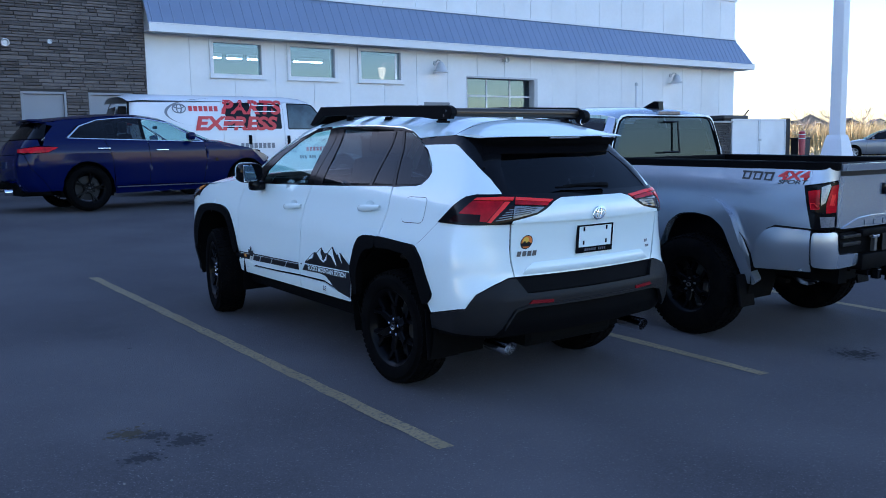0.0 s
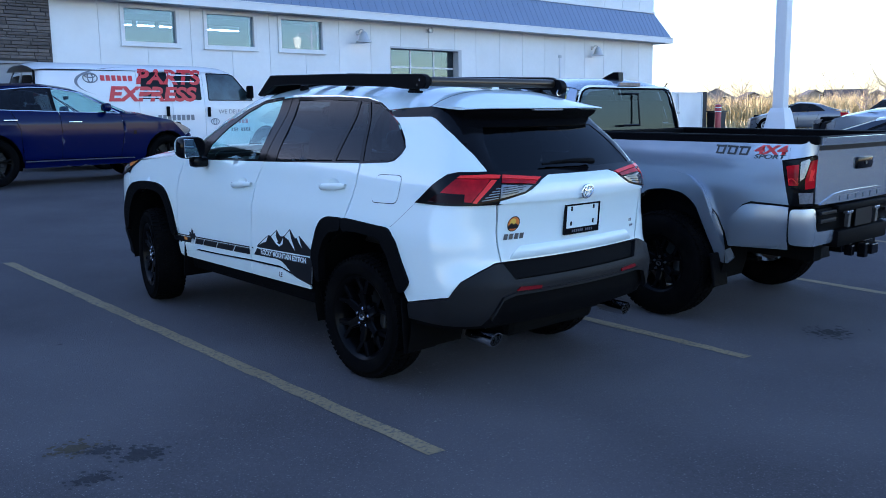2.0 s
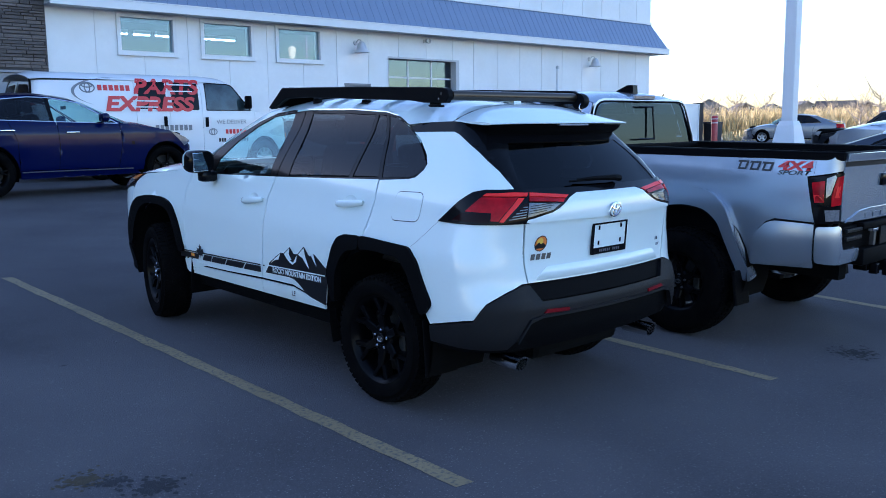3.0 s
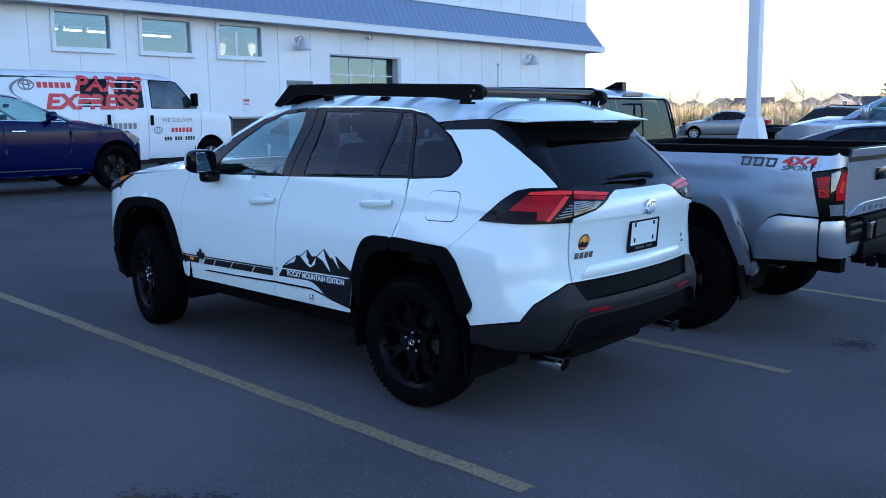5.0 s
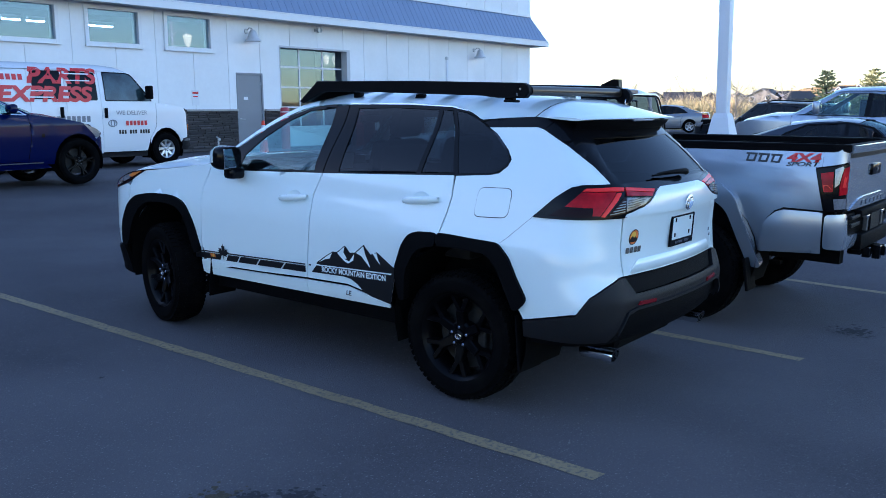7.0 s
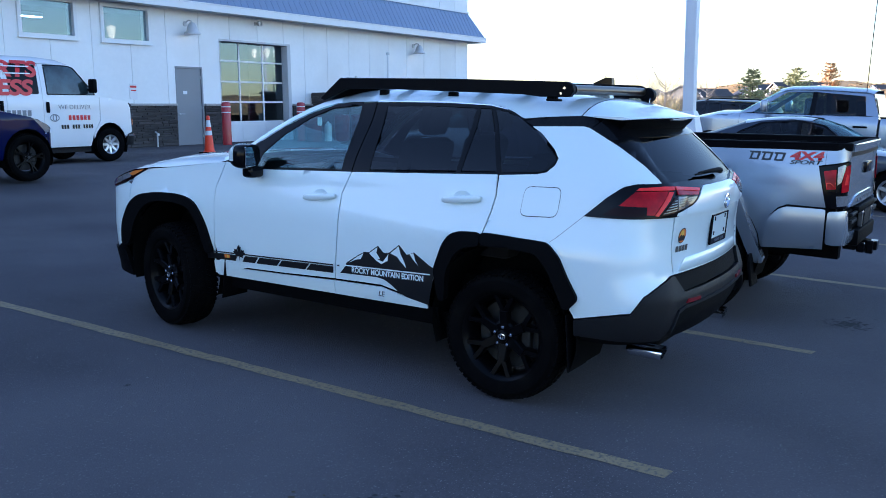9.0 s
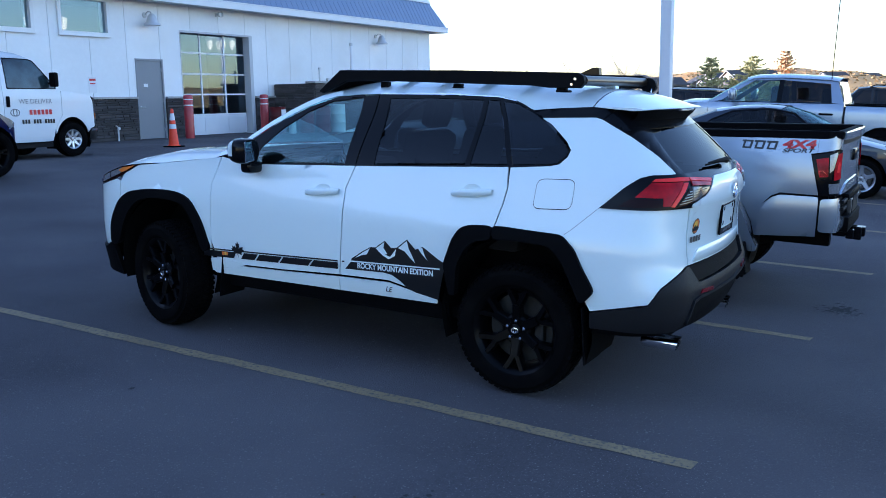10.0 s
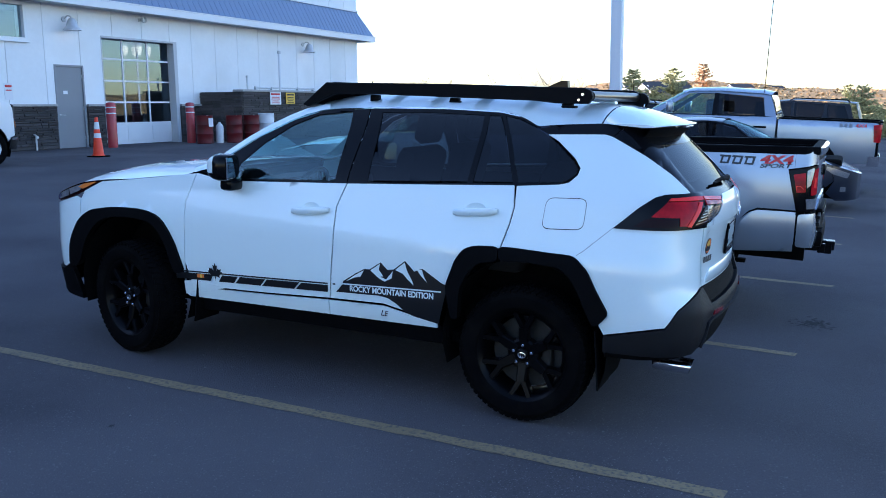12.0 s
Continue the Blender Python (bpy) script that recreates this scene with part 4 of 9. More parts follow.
    panel("arch_cladding", car, S, rounded([(2.288, 0.565), (2.372, 0.762), (2.486, 0.904), (2.638, 0.937), (2.874, 0.929), (3.088, 0.894), (3.2, 0.822), (3.29, 0.67), (3.32, 0.5), (3.26, 0.48)] + inner_f[::-1], 0.07), PLASTIC, off=0.022, rim=0.05)
    panel("arch_cladding", car, S, rounded([(0.41, 0.52), (0.447, 0.70), (0.395, 0.852), (0.35, 0.914), (0.285, 0.938), (0.152, 0.946)] + [(0.144, 0.872), (0.255, 0.85), (0.31, 0.80), (0.36, 0.70), (0.37, 0.52)], 0.03), PLASTIC, off=0.022, rim=0.05)
    panel("arch_cladding", car, S, rounded([(0.148, 0.946), (0.067, 0.948), (-0.108, 0.942), (-0.265, 0.939), (-0.34, 0.873), (-0.396, 0.77), (-0.47, 0.655), (-0.415, 0.592)] + [(-0.385, 0.59), (-0.35, 0.66), (-0.275, 0.80), (-0.2, 0.872), (0.0, 0.882), (0.14, 0.872)], 0.03), PLASTIC, off=0.022, rim=0.05)
    # glazing
    for d, poly, mat in ((door, [(1.955, 1.18), (1.93, 1.269), (1.804, 1.398), (1.646, 1.511), (1.472, 1.583), (1.235, 1.613), (1.227, 1.222)], GLASS_CLEAR), (rdoor, [(1.016, 1.235), (1.042, 1.618), (0.70, 1.632), (0.38, 1.63), (0.39, 1.275)], GLASS_TINT),
                         (rdoor, [(0.36, 1.277), (0.35, 1.632), (0.285, 1.63), (0.128, 1.29)], GLASS_TINT), (quarter, [(0.095, 1.29), (0.262, 1.632), (0.169, 1.618), (0.052, 1.572), (-0.06, 1.507), (-0.17, 1.423), (-0.21, 1.382), (-0.204, 1.353), (-0.172, 1.32), (-0.13, 1.306)], GLASS_TINT)):
        for k in (0, 1):
            o = sheet("window_glass", d[k], poly, S.at, S.normal, mat, 0.08, -0.006, 0, mirror=bool(k))
            o.visible_shadow = False
    frame_bits = [[(1.227, 1.206), (1.235, 1.625), (1.123, 1.64), (1.148, 1.213)], [(1.14, 1.213), (1.115, 1.64), (1.036, 1.642), (1.010, 1.222)], [(0.392, 1.26), (0.382, 1.646), (0.352, 1.646), (0.358, 1.265)], [(0.124, 1.28), (0.285, 1.648), (0.262, 1.648), (0.094, 1.284)],
                  [(2.02, 1.166), (1.955, 1.18), (1.927, 1.275), (1.80, 1.405), (1.642, 1.518), (1.47, 1.59), (1.235, 1.62), (1.235, 1.642), (1.44, 1.615), (1.64, 1.549), (1.83, 1.45), (2.02, 1.317), (2.14, 1.21)],
                  [(1.042, 1.621), (0.70, 1.634), (0.28, 1.634), (0.165, 1.622), (0.05, 1.577), (0.045, 1.583), (0.165, 1.63), (0.287, 1.649), (0.6, 1.654), (1.098, 1.642)],
                  [(2.03, 1.164), (1.955, 1.178), (0.8, 1.236), (0.1, 1.285), (-0.13, 1.301), (-0.13, 1.291), (0.1, 1.272), (0.8, 1.224), (1.8, 1.167), (2.03, 1.158)]]
    for p in frame_bits:
        panel("window_frame", car, S, p, GLOSS_BLACK, 0.08, -0.002, 0.01)
    panel("chrome_strip", car, S, [(1.11, 1.644), (0.6, 1.656), (0.287, 1.651), (0.17, 1.632), (0.17, 1.636), (0.287, 1.657), (0.6, 1.664), (1.11, 1.652)], CHROME, 0.08, 0.001, 0.004)
    # dark band from the quarter window to the tail, and the black tail pillars
    panel("pillar_band", car, S, [(0.045, 1.573), (-0.02, 1.547), (-0.32, 1.563), (-0.36, 1.553), (-0.44, 1.625), (-0.268, 1.614), (-0.033, 1.595)], GLOSS_BLACK, 0.06, -0.002)
    edge = [(-0.365, 1.552), (-0.548, 1.466), (-0.72, 1.373), (-0.82, 1.308), (-0.85, 1.283), (-0.95, 1.265)]
    inner = [(S.rear(-0.60, 1.285), 1.285), (S.rear(-0.575, 1.36), 1.36), (S.rear(-0.53, 1.45), 1.45), (S.rear(-0.48, 1.51), 1.51)]
    panel("tail_pillar", car, S, [(-0.445, 1.62)] + edge + inner + [(S.rear(-0.35, 1.62), 1.62)], GLOSS_BLACK, 0.05, -0.001)
    rim_top = [(S.rear(-0.48, 1.51), 1.51), (S.rear(-0.35, 1.62), 1.62), (S.rear(0.35, 1.62), 1.62), (S.rear(0.48, 1.51), 1.51)]
    panel("tail_header", car, S, rim_top, GLOSS_BLACK, 0.06, -0.001, both=False)
    pane = inner + mirrored(inner, S)
    o = panel("rear_window", car, S, pane, GLASS_DARK, 0.06, -0.004, 0, both=False)[0]
    o.visible_shadow = False
    base = [(-0.95, 1.265), (S.rear(-0.60, 1.285), 1.285)]
    panel("window_sill", car, S, base + mirrored(base, S)[:1] + mirrored(base, S)[1:] + [(S.rear(0.62, 1.247), 1.247), (S.rear(-0.62, 1.247), 1.247)], GLOSS_BLACK, 0.06, -0.002, both=False)
    # tailgate
    half = [(-1.05, 0.80), (-1.028, 0.857), (-0.991, 0.964), (-0.962, 1.112), (-1.145, 1.14), (-1.245, 1.205), (-1.265, 1.246)]
    panel("tailgate", car, S, half + mirrored(half, S), PAINT_WHITE, 0.06, both=False)
    trim = [(-0.958, 1.120), (-0.965, 1.134), (-1.12, 1.163), (-1.165, 1.184), (-1.225, 1.228), (-1.27, 1.246)]
    panel("tailgate_garnish", car, S, trim + mirrored(trim, S), PAINT_WHITE, 0.05, 0.016, 0.02, both=False)

    def ledge_normal(a, b):
        n = np.array(S.normal(a, b)) + np.array((0, 0, 18.0 * (b - 0.842)))
        return n / np.linalg.norm(n)
    ledge = [(-1.10, 0.812), (-1.11, 0.83), (-1.16, 0.874), (-1.30, 0.876)]
    sheet("tailgate_ledge", car, rounded(ledge + mirrored(ledge, S), 0.02), S.at, ledge_normal, PAINT_WHITE, 0.03, 0.006, 0.006)
    low = [(-1.155, 0.708), (-1.058, 0.792)]
    panel("tailgate_lower", car, S, low + mirrored(low, S), PLASTIC, 0.06, -0.012, both=False)
    # bumper: upper face with lamps, recessed lower face
    side = [(-0.445, 0.536), (-0.706, 0.603), (-0.755, 0.611), (-0.817, 0.702), (-0.906, 0.754), (-1.0, 0.792), (-1.05, 0.792), (-1.15, 0.70)]
    ridge = [(-1.14, 0.632), (-1.06, 0.615), (-0.98, 0.515), (-0.92, 0.47), (-0.445, 0.45)]
    panel("rear_bumper", car, S, side + mirrored(side, S) + mirrored(ridge, S) + ridge, PLASTIC_GREY, 0.06, 0.008, 0.03, both=False)
    rim_edge = [(-0.445, 0.445), (-0.92, 0.465), (-0.975, 0.505), (-1.055, 0.605), (-1.14, 0.622)]
    foot = [(-1.25, 0.43), (-1.0, 0.44), (-0.92, 0.435), (-0.445, 0.41)]
    panel("bumper_valance", car, S, rim_edge + mirrored(rim_edge, S) + mirrored(foot, S) + foot, PLASTIC, 0.06, -0.02, 0.03, both=False)
    hem = [(-0.99, 0.52), (-1.07, 0.62), (-1.15, 0.636)]
    heel = [(-1.15, 0.62), (-1.066, 0.60), (-0.985, 0.50)]
    panel("bumper_ridge", car, S, hem + mirrored(hem, S) + mirrored(heel, S) + heel, PLASTIC_GREY, 0.06, 0.02, 0.03, both=False)
    panel("reflector", car, S, [(-1.16, 0.644), (-1.185, 0.663), (-1.34, 0.656), (-1.34, 0.636)], LAMP_DEEP, 0.06, 0.016, 0.01)
    # lamps
    shape = [(-0.448, 1.096), (-0.565, 1.206), (-0.64, 1.262), (-0.70, 1.277), (-0.848, 1.28), (-0.97, 1.272), (-1.225, 1.25), (-1.242, 1.225), (-1.225, 1.198), (-1.14, 1.148), (-0.96, 1.116)]
    lamps = panel("tail_lamp", car, S, shape, GLOSS_BLACK, 0.05, 0.012, 0.03)
    for k, lamp in enumerate(lamps):
        bits = [([(-0.632, 1.166), (-0.70, 1.238), (-0.88, 1.238), (-0.862, 1.205), (-0.812, 1.127), (-0.775, 1.127), (-0.772, 1.166)], LAMP_RED),
                ([(-0.702, 1.243), (-0.715, 1.256), (-0.85, 1.262), (-0.93, 1.258), (-0.93, 1.243)], LAMP_BRIGHT), ([(-0.885, 1.236), (-0.918, 1.234), (-0.838, 1.122), (-0.817, 1.124)], LAMP_BRIGHT),
                ([(-0.94, 1.258), (-1.215, 1.238), (-1.195, 1.226), (-0.945, 1.243)], LAMP_BRIGHT), ([(-0.945, 1.240), (-1.19, 1.223), (-1.178, 1.212), (-0.95, 1.222)], LAMP_RED),
                ([(-0.60, 1.15), (-0.625, 1.158), (-0.765, 1.158), (-0.765, 1.118), (-0.55, 1.112)], LAMP_DARK), ([(-0.95, 1.215), (-1.16, 1.205), (-1.118, 1.176), (-0.96, 1.147)], LAMP_SMOKE),
                ([(-0.924, 1.212), (-0.944, 1.215), (-0.95, 1.14), (-0.852, 1.124)], LAMP_DARK)]
        for poly, mat in bits:
            sheet("lens", lamp, poly, S.at, S.normal, mat, 0.04, 0.017, 0.008, mirror=bool(k))
        for i in range(5):
            t = (i + 0.5) / 5
            a, b = (-0.93 + 0.075 * t, 1.20 - 0.075 * t), (-0.948, 1.20 - 0.06 * t)
            sheet("lens_rib", lamp, [a, (a[0], a[1] + 0.005), (b[0], b[1] + 0.005), b], S.at, S.normal, LAMP_SMOKE, 0.05, 0.0185, 0.003, mirror=bool(k))
        for i in range(4):
            z = 1.162 + 0.012 * i
            sheet("lens_rib", lamp, [(-0.962, z), (-1.075 - 0.02 * i, z + 0.012), (-1.075 - 0.02 * i, z + 0.016), (-0.962, z + 0.004)], S.at, S.normal, PLASTIC_GREY, 0.05, 0.019, 0.003, mirror=bool(k))
    head = panel("head_lamp", car, S, [(3.02, 1.09), (3.1, 1.082), (3.2, 1.064), (3.33, 1.02), (3.45, 0.975), (3.53, 0.93), (3.42, 0.922), (3.30, 0.955), (3.2, 1.0), (3.11, 1.045)], LAMP_DARK, 0.05, 0.008)
    for k, h in enumerate(head):
        for poly, mat in (([(3.07, 1.076), (3.19, 1.054), (3.235, 1.03), (3.19, 1.02), (3.13, 1.046)], LAMP_AMBER), ([(3.20, 1.052), (3.33, 1.01), (3.31, 0.972), (3.215, 1.008)], LAMP_CLEAR), ([(3.34, 1.005), (3.45, 0.962), (3.5, 0.935), (3.42, 0.932), (3.325, 0.965)], LAMP_CLEAR)):
            sheet("lens", h, poly, S.at, S.normal, mat, 0.05, 0.012, 0.004, mirror=bool(k))
    # roof, screen, bonnet
    line = [(2.30, 1.185), (2.14, 1.235), (2.02, 1.325), (1.834, 1.455), (1.645, 1.554), (1.445, 1.62), (1.25, 1.638), (1.0, 1.65), (0.6, 1.662), (0.287, 1.657), (0.165, 1.635), (0.1, 1.608), (0.05, 1.587), (-0.03, 1.597), (-0.3, 1.617)]
    lz = curve(sorted(line))
    rows = [(y, lz(y), S.half(y, lz(y)) + 0.002, 0.0, 0.0) for y in [2.2, 2.02, 1.834, 1.645, 1.55, 1.445, 1.34, 1.25, 1.12, 1.0, 0.85, 0.7, 0.55, 0.4, 0.287, 0.22, 0.165, 0.13, 0.1, 0.07, 0.05, 0.0, -0.1, -0.2, -0.29]]
    middle = curve([(-0.3, 1.71), (0.0, 1.735), (0.4, 1.752), (0.9, 1.75), (1.3, 1.722), (1.5, 1.66)])

    def crown(y):
        return middle(y) - lz(y) if y < 1.5 else 0.06 - 0.05 * (y - 1.5)
    push = curve([(0.9, 0.0), (1.3, 0.08), (1.6, 0.2), (2.3, 0.3)])
    loft("roof", car, [(y, z, w, crown(y), push(y)) for y, z, w, _, _ in rows if y < 1.5], 3.2, PAINT_WHITE, n=22)
    # pillars of the screen as a band, and the screen between them
    for sgn in (-1, 1):
        bm = bmesh.new()
        old = None
        for y in [2.26, 2.14, 2.02, 1.9, 1.78, 1.66, 1.55, 1.445, 1.40]:
            z, w = lz(y), S.half(y, lz(y)) + 0.002
            ring = []
            for k in range(5):
                s = 1 - 0.13 * (k / 4) ** 1.2
                f = 1 - s ** 2.6
                ring.append(bm.verts.new((sgn * w * s, y + push(y) * f, z + crown(y) * f + 0.02 * math.sin(k / 4 * 2.6))))
            if old:
                for i in range(4):
                    bm.faces.new((old[i], old[i + 1], ring[i + 1], ring[i]))
            old = ring
        bmesh.ops.recalc_face_normals(bm, faces=bm.faces)
        if sum(f.normal.z for f in bm.faces) < 0:
            bmesh.ops.reverse_faces(bm, faces=bm.faces[:])
        part("screen_pillar", bm, PAINT_WHITE, car, smooth=50)
    o = loft("windscreen", car, [(y, lz(y), (S.half(y, lz(y))) * 0.9, crown(y), push(y)) for y in (2.22, 2.1, 1.9, 1.7, 1.5)], 2.6, GLASS_CLEAR)
    o.visible_shadow = False
    fz = curve([(2.2, 1.19), (2.4, 1.168), (2.62, 1.137), (2.9, 1.102), (3.05, 1.092), (3.18, 1.07), (3.3, 1.035), (3.42, 0.99), (3.56, 0.915)])
    hood = [(y, fz(y) + 0.003, S.half(y, fz(y)) - 0.012, up, 0.0) for y, up in ((2.32, 0.05), (2.5, 0.065), (2.8, 0.08), (3.0, 0.085), (3.2, 0.075), (3.35, 0.06), (3.48, 0.045), (3.56, 0.03))]
    loft("bonnet", car, hood, 3.2, PAINT_WHITE)
    bm = boxes((-0.72, 0.72, 2.2, 2.42, 1.12, 1.185), bevel=0.01)
    part("cowl", bm, PLASTIC, car)
    bm = boxes((-0.5, 0.5, 3.5, 3.6, 0.45, 0.92), bevel=0.02)
    part("grille", bm, PLASTIC, car)
    # tail spoiler
    top = []
    bm = bmesh.new()
    for k in range(17):
        s = -1 + k / 8
        x = 0.612 * s
        y_end = -0.655 + 0.08 * abs(s) ** 2.5
        zc = 0.093 * (1 - abs(s) ** 3.2)
        tip = 1.616 - 0.006 * abs(s) ** 5
        rowz = [(-0.297, 1.617 + zc), (-0.40, 1.619 + zc * 0.74), (-0.50, 1.620 + zc * 0.42), (y_end + 0.05, 1.620 + zc * 0.1), (y_end + 0.008, tip + 0.004), (y_end, tip), (y_end + 0.004, tip - 0.004), (y_end + 0.05, tip - 0.007), (-0.40, 1.609)]
        top.append([bm.verts.new((x, a, b)) for a, b in rowz])
    for a, b in zip(top, top[1:]):
        for i in range(8):
            bm.faces.new((a[i], a[i + 1], b[i + 1], b[i]))
    bm.faces.new(top[0]), bm.faces.new(top[-1][::-1])
    bmesh.ops.recalc_face_normals(bm, faces=bm.faces)
    spoiler = part("spoiler", bm, PAINT_WHITE, car, smooth=40)
    bm = boxes((-0.13, 0.13, -0.652, -0.63, 1.599, 1.610), bevel=0.004)
    part("brake_lamp", bm, LAMP_CLEAR, spoiler)
    bm, old = bmesh.new(), None
    for k in range(17):
        s = -1 + k / 8
        x, y_end, zc = 0.592 * s, -0.655 + 0.08 * abs(s) ** 2.5, 0.104 * (1 - abs(s) ** 3.2)
        ring = [bm.verts.new((x * f, a, b)) for f, a, b in ((1.0, y_end + 0.03, 1.604 - 0.006 * abs(s) ** 5), (0.985, y_end + 0.045, 1.578 - 0.006 * abs(s) ** 5), (0.93, y_end + 0.10, 1.525), (0.90, -0.50, 1.515), (0.9, -0.42, 1.575))]
        for i in range(4) if old else ():
            bm.faces.new((old[i], old[i + 1], ring[i + 1], ring[i]))
        old = ring
    bmesh.ops.recalc_face_normals(bm, faces=bm.faces)
    part("spoiler_underside", bm, PLASTIC, spoiler, smooth=50)
    bm = bmesh.new()
    tube(bm, [(0.16, -0.862, 1.312), (0.10, -0.868, 1.318), (-0.06, -0.862, 1.322), (-0.20, -0.845, 1.318)], [0.019, 0.017, 0.011, 0.006], 8)
    tube(bm, [(0.05, -0.864, 1.313), (-0.27, -0.846, 1.312)], 0.006, 6)
    part("rear_wiper", bm, PLASTIC, car)
    # emblem, plate and lettering on the tailgate
    bm = bmesh.new()
    ring_shape(bm, 0.048, 0.034, 0.005, "z", 0.004)
    ring_shape(bm, 0.017, 0.031, 0.0042, "z", 0.004)
    ring_shape(bm, 0.034, 0.012, 0.0042, "z", 0.004, (0, 0.016))
    on_flank("emblem", car, bm, S, S.rear(0.0, 1.152), 1.152, CHROME, 0.024, "chrome oval ring emblem")
    on_flank("model_badge", car, bars("BBBB", 0.045, 1.3), S, -1.11, 0.934, STEEL_DARK, 0.004, "small chrome badge bars")
    on_flank("grade_badge", car, bars("BB", 0.028), S, S.rear(0.545, 0.93), 0.93, CHROME, 0.004)
    on_flank("grade_badge", car, bars("BBB", 0.022), S, S.rear(0.56, 0.895), 0.895, CHROME, 0.004)
    bm = boxes((-0.157, 0.157, -0.005, 0.008, -0.088, -0.052), (-0.157, 0.157, -0.005, 0.008, 0.077, 0.086), (-0.157, -0.145, -0.005, 0.008, -0.052, 0.077), (0.145, 0.157, -0.005, 0.008, -0.052, 0.077))
    plate = part("plate_frame", bm, GLOSS_BLACK, car, "black dealer plate frame with blank white plate")
    plate.matrix_basis = pose(0.005, -0.927, 0.995, 2)
    part("plate", boxes((-0.146, 0.146, -0.001, 0.004, -0.053, 0.078)), PAINT_WHITE, plate)
    bm = bars("BBBBBB BBBB", 0.028)
    for v in bm.verts:
        v.co = (v.co.x, -0.0055 - v.co.z, v.co.y * 0.8 - 0.069)
    part("frame_lettering", bm, CHROME, plate)
    for x in (-0.1, 0.1):
        for z in (0.06, -0.025):
            part("plate_screw", boxes((x - 0.006, x + 0.006, -0.004, -0.0005, z - 0.012, z + 0.012)), GLOSS_BLACK, plate)
    for r, mat, h, part_name in ((0.042, DECAL_BLACK, 0.0, "sticker"), (0.037, DECAL_ORANGE, 0.0008, "sticker_field")):
        bm = bmesh.new()
        bmesh.ops.create_circle(bm, cap_ends=True, radius=r, segments=28)
        on_flank(part_name, car, bm, S, -1.092, 1.003, mat, 0.003 + h)
    bm = bmesh.new()
    bm.faces.new([bm.verts.new(p) for p in ((-0.038, -0.012, 0), (-0.03, -0.026, 0), (0.03, -0.026, 0), (0.038, -0.012, 0), (0.012, 0.004, 0), (0.0, -0.004, 0), (-0.014, 0.008, 0))])
    on_flank("sticker_hill", car, bm, S, -1.092, 1.003, DECAL_BLACK, 0.0048)
    bm = bmesh.new()
    bmesh.ops.create_circle(bm, cap_ends=True, radius=0.02, segments=20)
    on_flank("sticker_sun", car, bm, S, -1.085, 1.013, DECAL_YELLOW, 0.0043)
    # side decals
    def decal(name, pts, mat=DECAL_BLACK, off=0.004):
        sheet(name, car, pts, S.at, S.normal, mat, 0.07, off, 0)
    def band(y, h):
        return 0.524 + (2.36 - y) * (0.578 - 0.524) / 1.173 + h
    cuts = [(2.36, 2.36, 2.085, 2.062), (2.02, 1.99, 1.902, 1.868), (1.888, 1.854, 1.70, 1.662), (1.686, 1.648, 1.452, 1.412), (1.438, 1.398, 1.212, 1.212)]
    for a, a1, b, b1 in cuts:
        decal("stripe", [(a, band(a, -0.012)), (a1, band(a1, 0.031)), (b1, band(b1, 0.031)), (b, band(b, -0.012))])
    for a, b in ((2.36, 2.075), (2.0, 1.212), (1.178, 1.16)):
        decal("stripe", [(a, band(a, 0.036)), (a, band(a, 0.045)), (b, band(b, 0.045)), (b, band(b, 0.036))])
    decal("stripe_patch", [(2.19, band(2.19, 0.004)), (2.19, band(2.19, 0.028)), (2.135, band(2.13, 0.028)), (2.135, band(2.13, 0.004))], DECAL_ORANGE, 0.005)
    decal("stripe_patch", [(2.165, band(2.16, 0.004)), (2.165, band(2.16, 0.028)), (2.15, band(2.15, 0.028)), (2.15, band(2.15, 0.004))], DECAL_YELLOW, 0.0055)
    leaf = [(0, -0.055), (-0.004, -0.02), (-0.038, -0.028), (-0.032, -0.015), (-0.058, 0.008), (-0.044, 0.012), (-0.048, 0.03), (-0.028, 0.024), (-0.024, 0.032), (-0.012, 0.012), (-0.018, 0.05), (-0.008, 0.046), (0, 0.065)]
    bm = bmesh.new()
    bm.faces.new([bm.verts.new((x, y, 0)) for x, y in leaf + [(-x, y) for x, y in leaf[-2:0:-1]]])
    bmesh.ops.triangulate(bm, faces=bm.faces[:])
    on_flank("leaf_decal", car, bm, S, 2.045, 0.582, DECAL_BLACK, 0.0045)
    decal("mountain_decal", [(1.155, 0.574), (1.11, 0.625), (1.105, 0.646), (1.02, 0.702), (0.966, 0.733), (0.93, 0.735), (0.861, 0.784), (0.815, 0.745), (0.775, 0.752), (0.704, 0.809), (0.645, 0.755), (0.594, 0.777), (0.48, 0.712), (0.447, 0.70), (0.445, 0.66), (0.49, 0.47), (0.56, 0.478), (0.63, 0.488), (0.70, 0.512), (0.755, 0.553), (0.81, 0.58), (0.87, 0.587)])
    for p in ([(1.085, 0.648), (1.02, 0.695), (0.968, 0.725), (0.99, 0.685), (1.03, 0.675)], [(0.925, 0.73), (0.863, 0.776), (0.87, 0.74), (0.84, 0.705), (0.86, 0.70), (0.82, 0.69), (0.78, 0.742), (0.785, 0.70), (0.83, 0.675), (0.87, 0.69)], [(0.765, 0.75), (0.705, 0.80), (0.69, 0.755), (0.655, 0.70), (0.645, 0.675), (0.69, 0.71), (0.715, 0.735)], [(0.625, 0.765), (0.596, 0.771), (0.58, 0.73), (0.56, 0.70), (0.60, 0.735)]):
        decal("snow_decal", p, PAINT_WHITE, 0.0055)
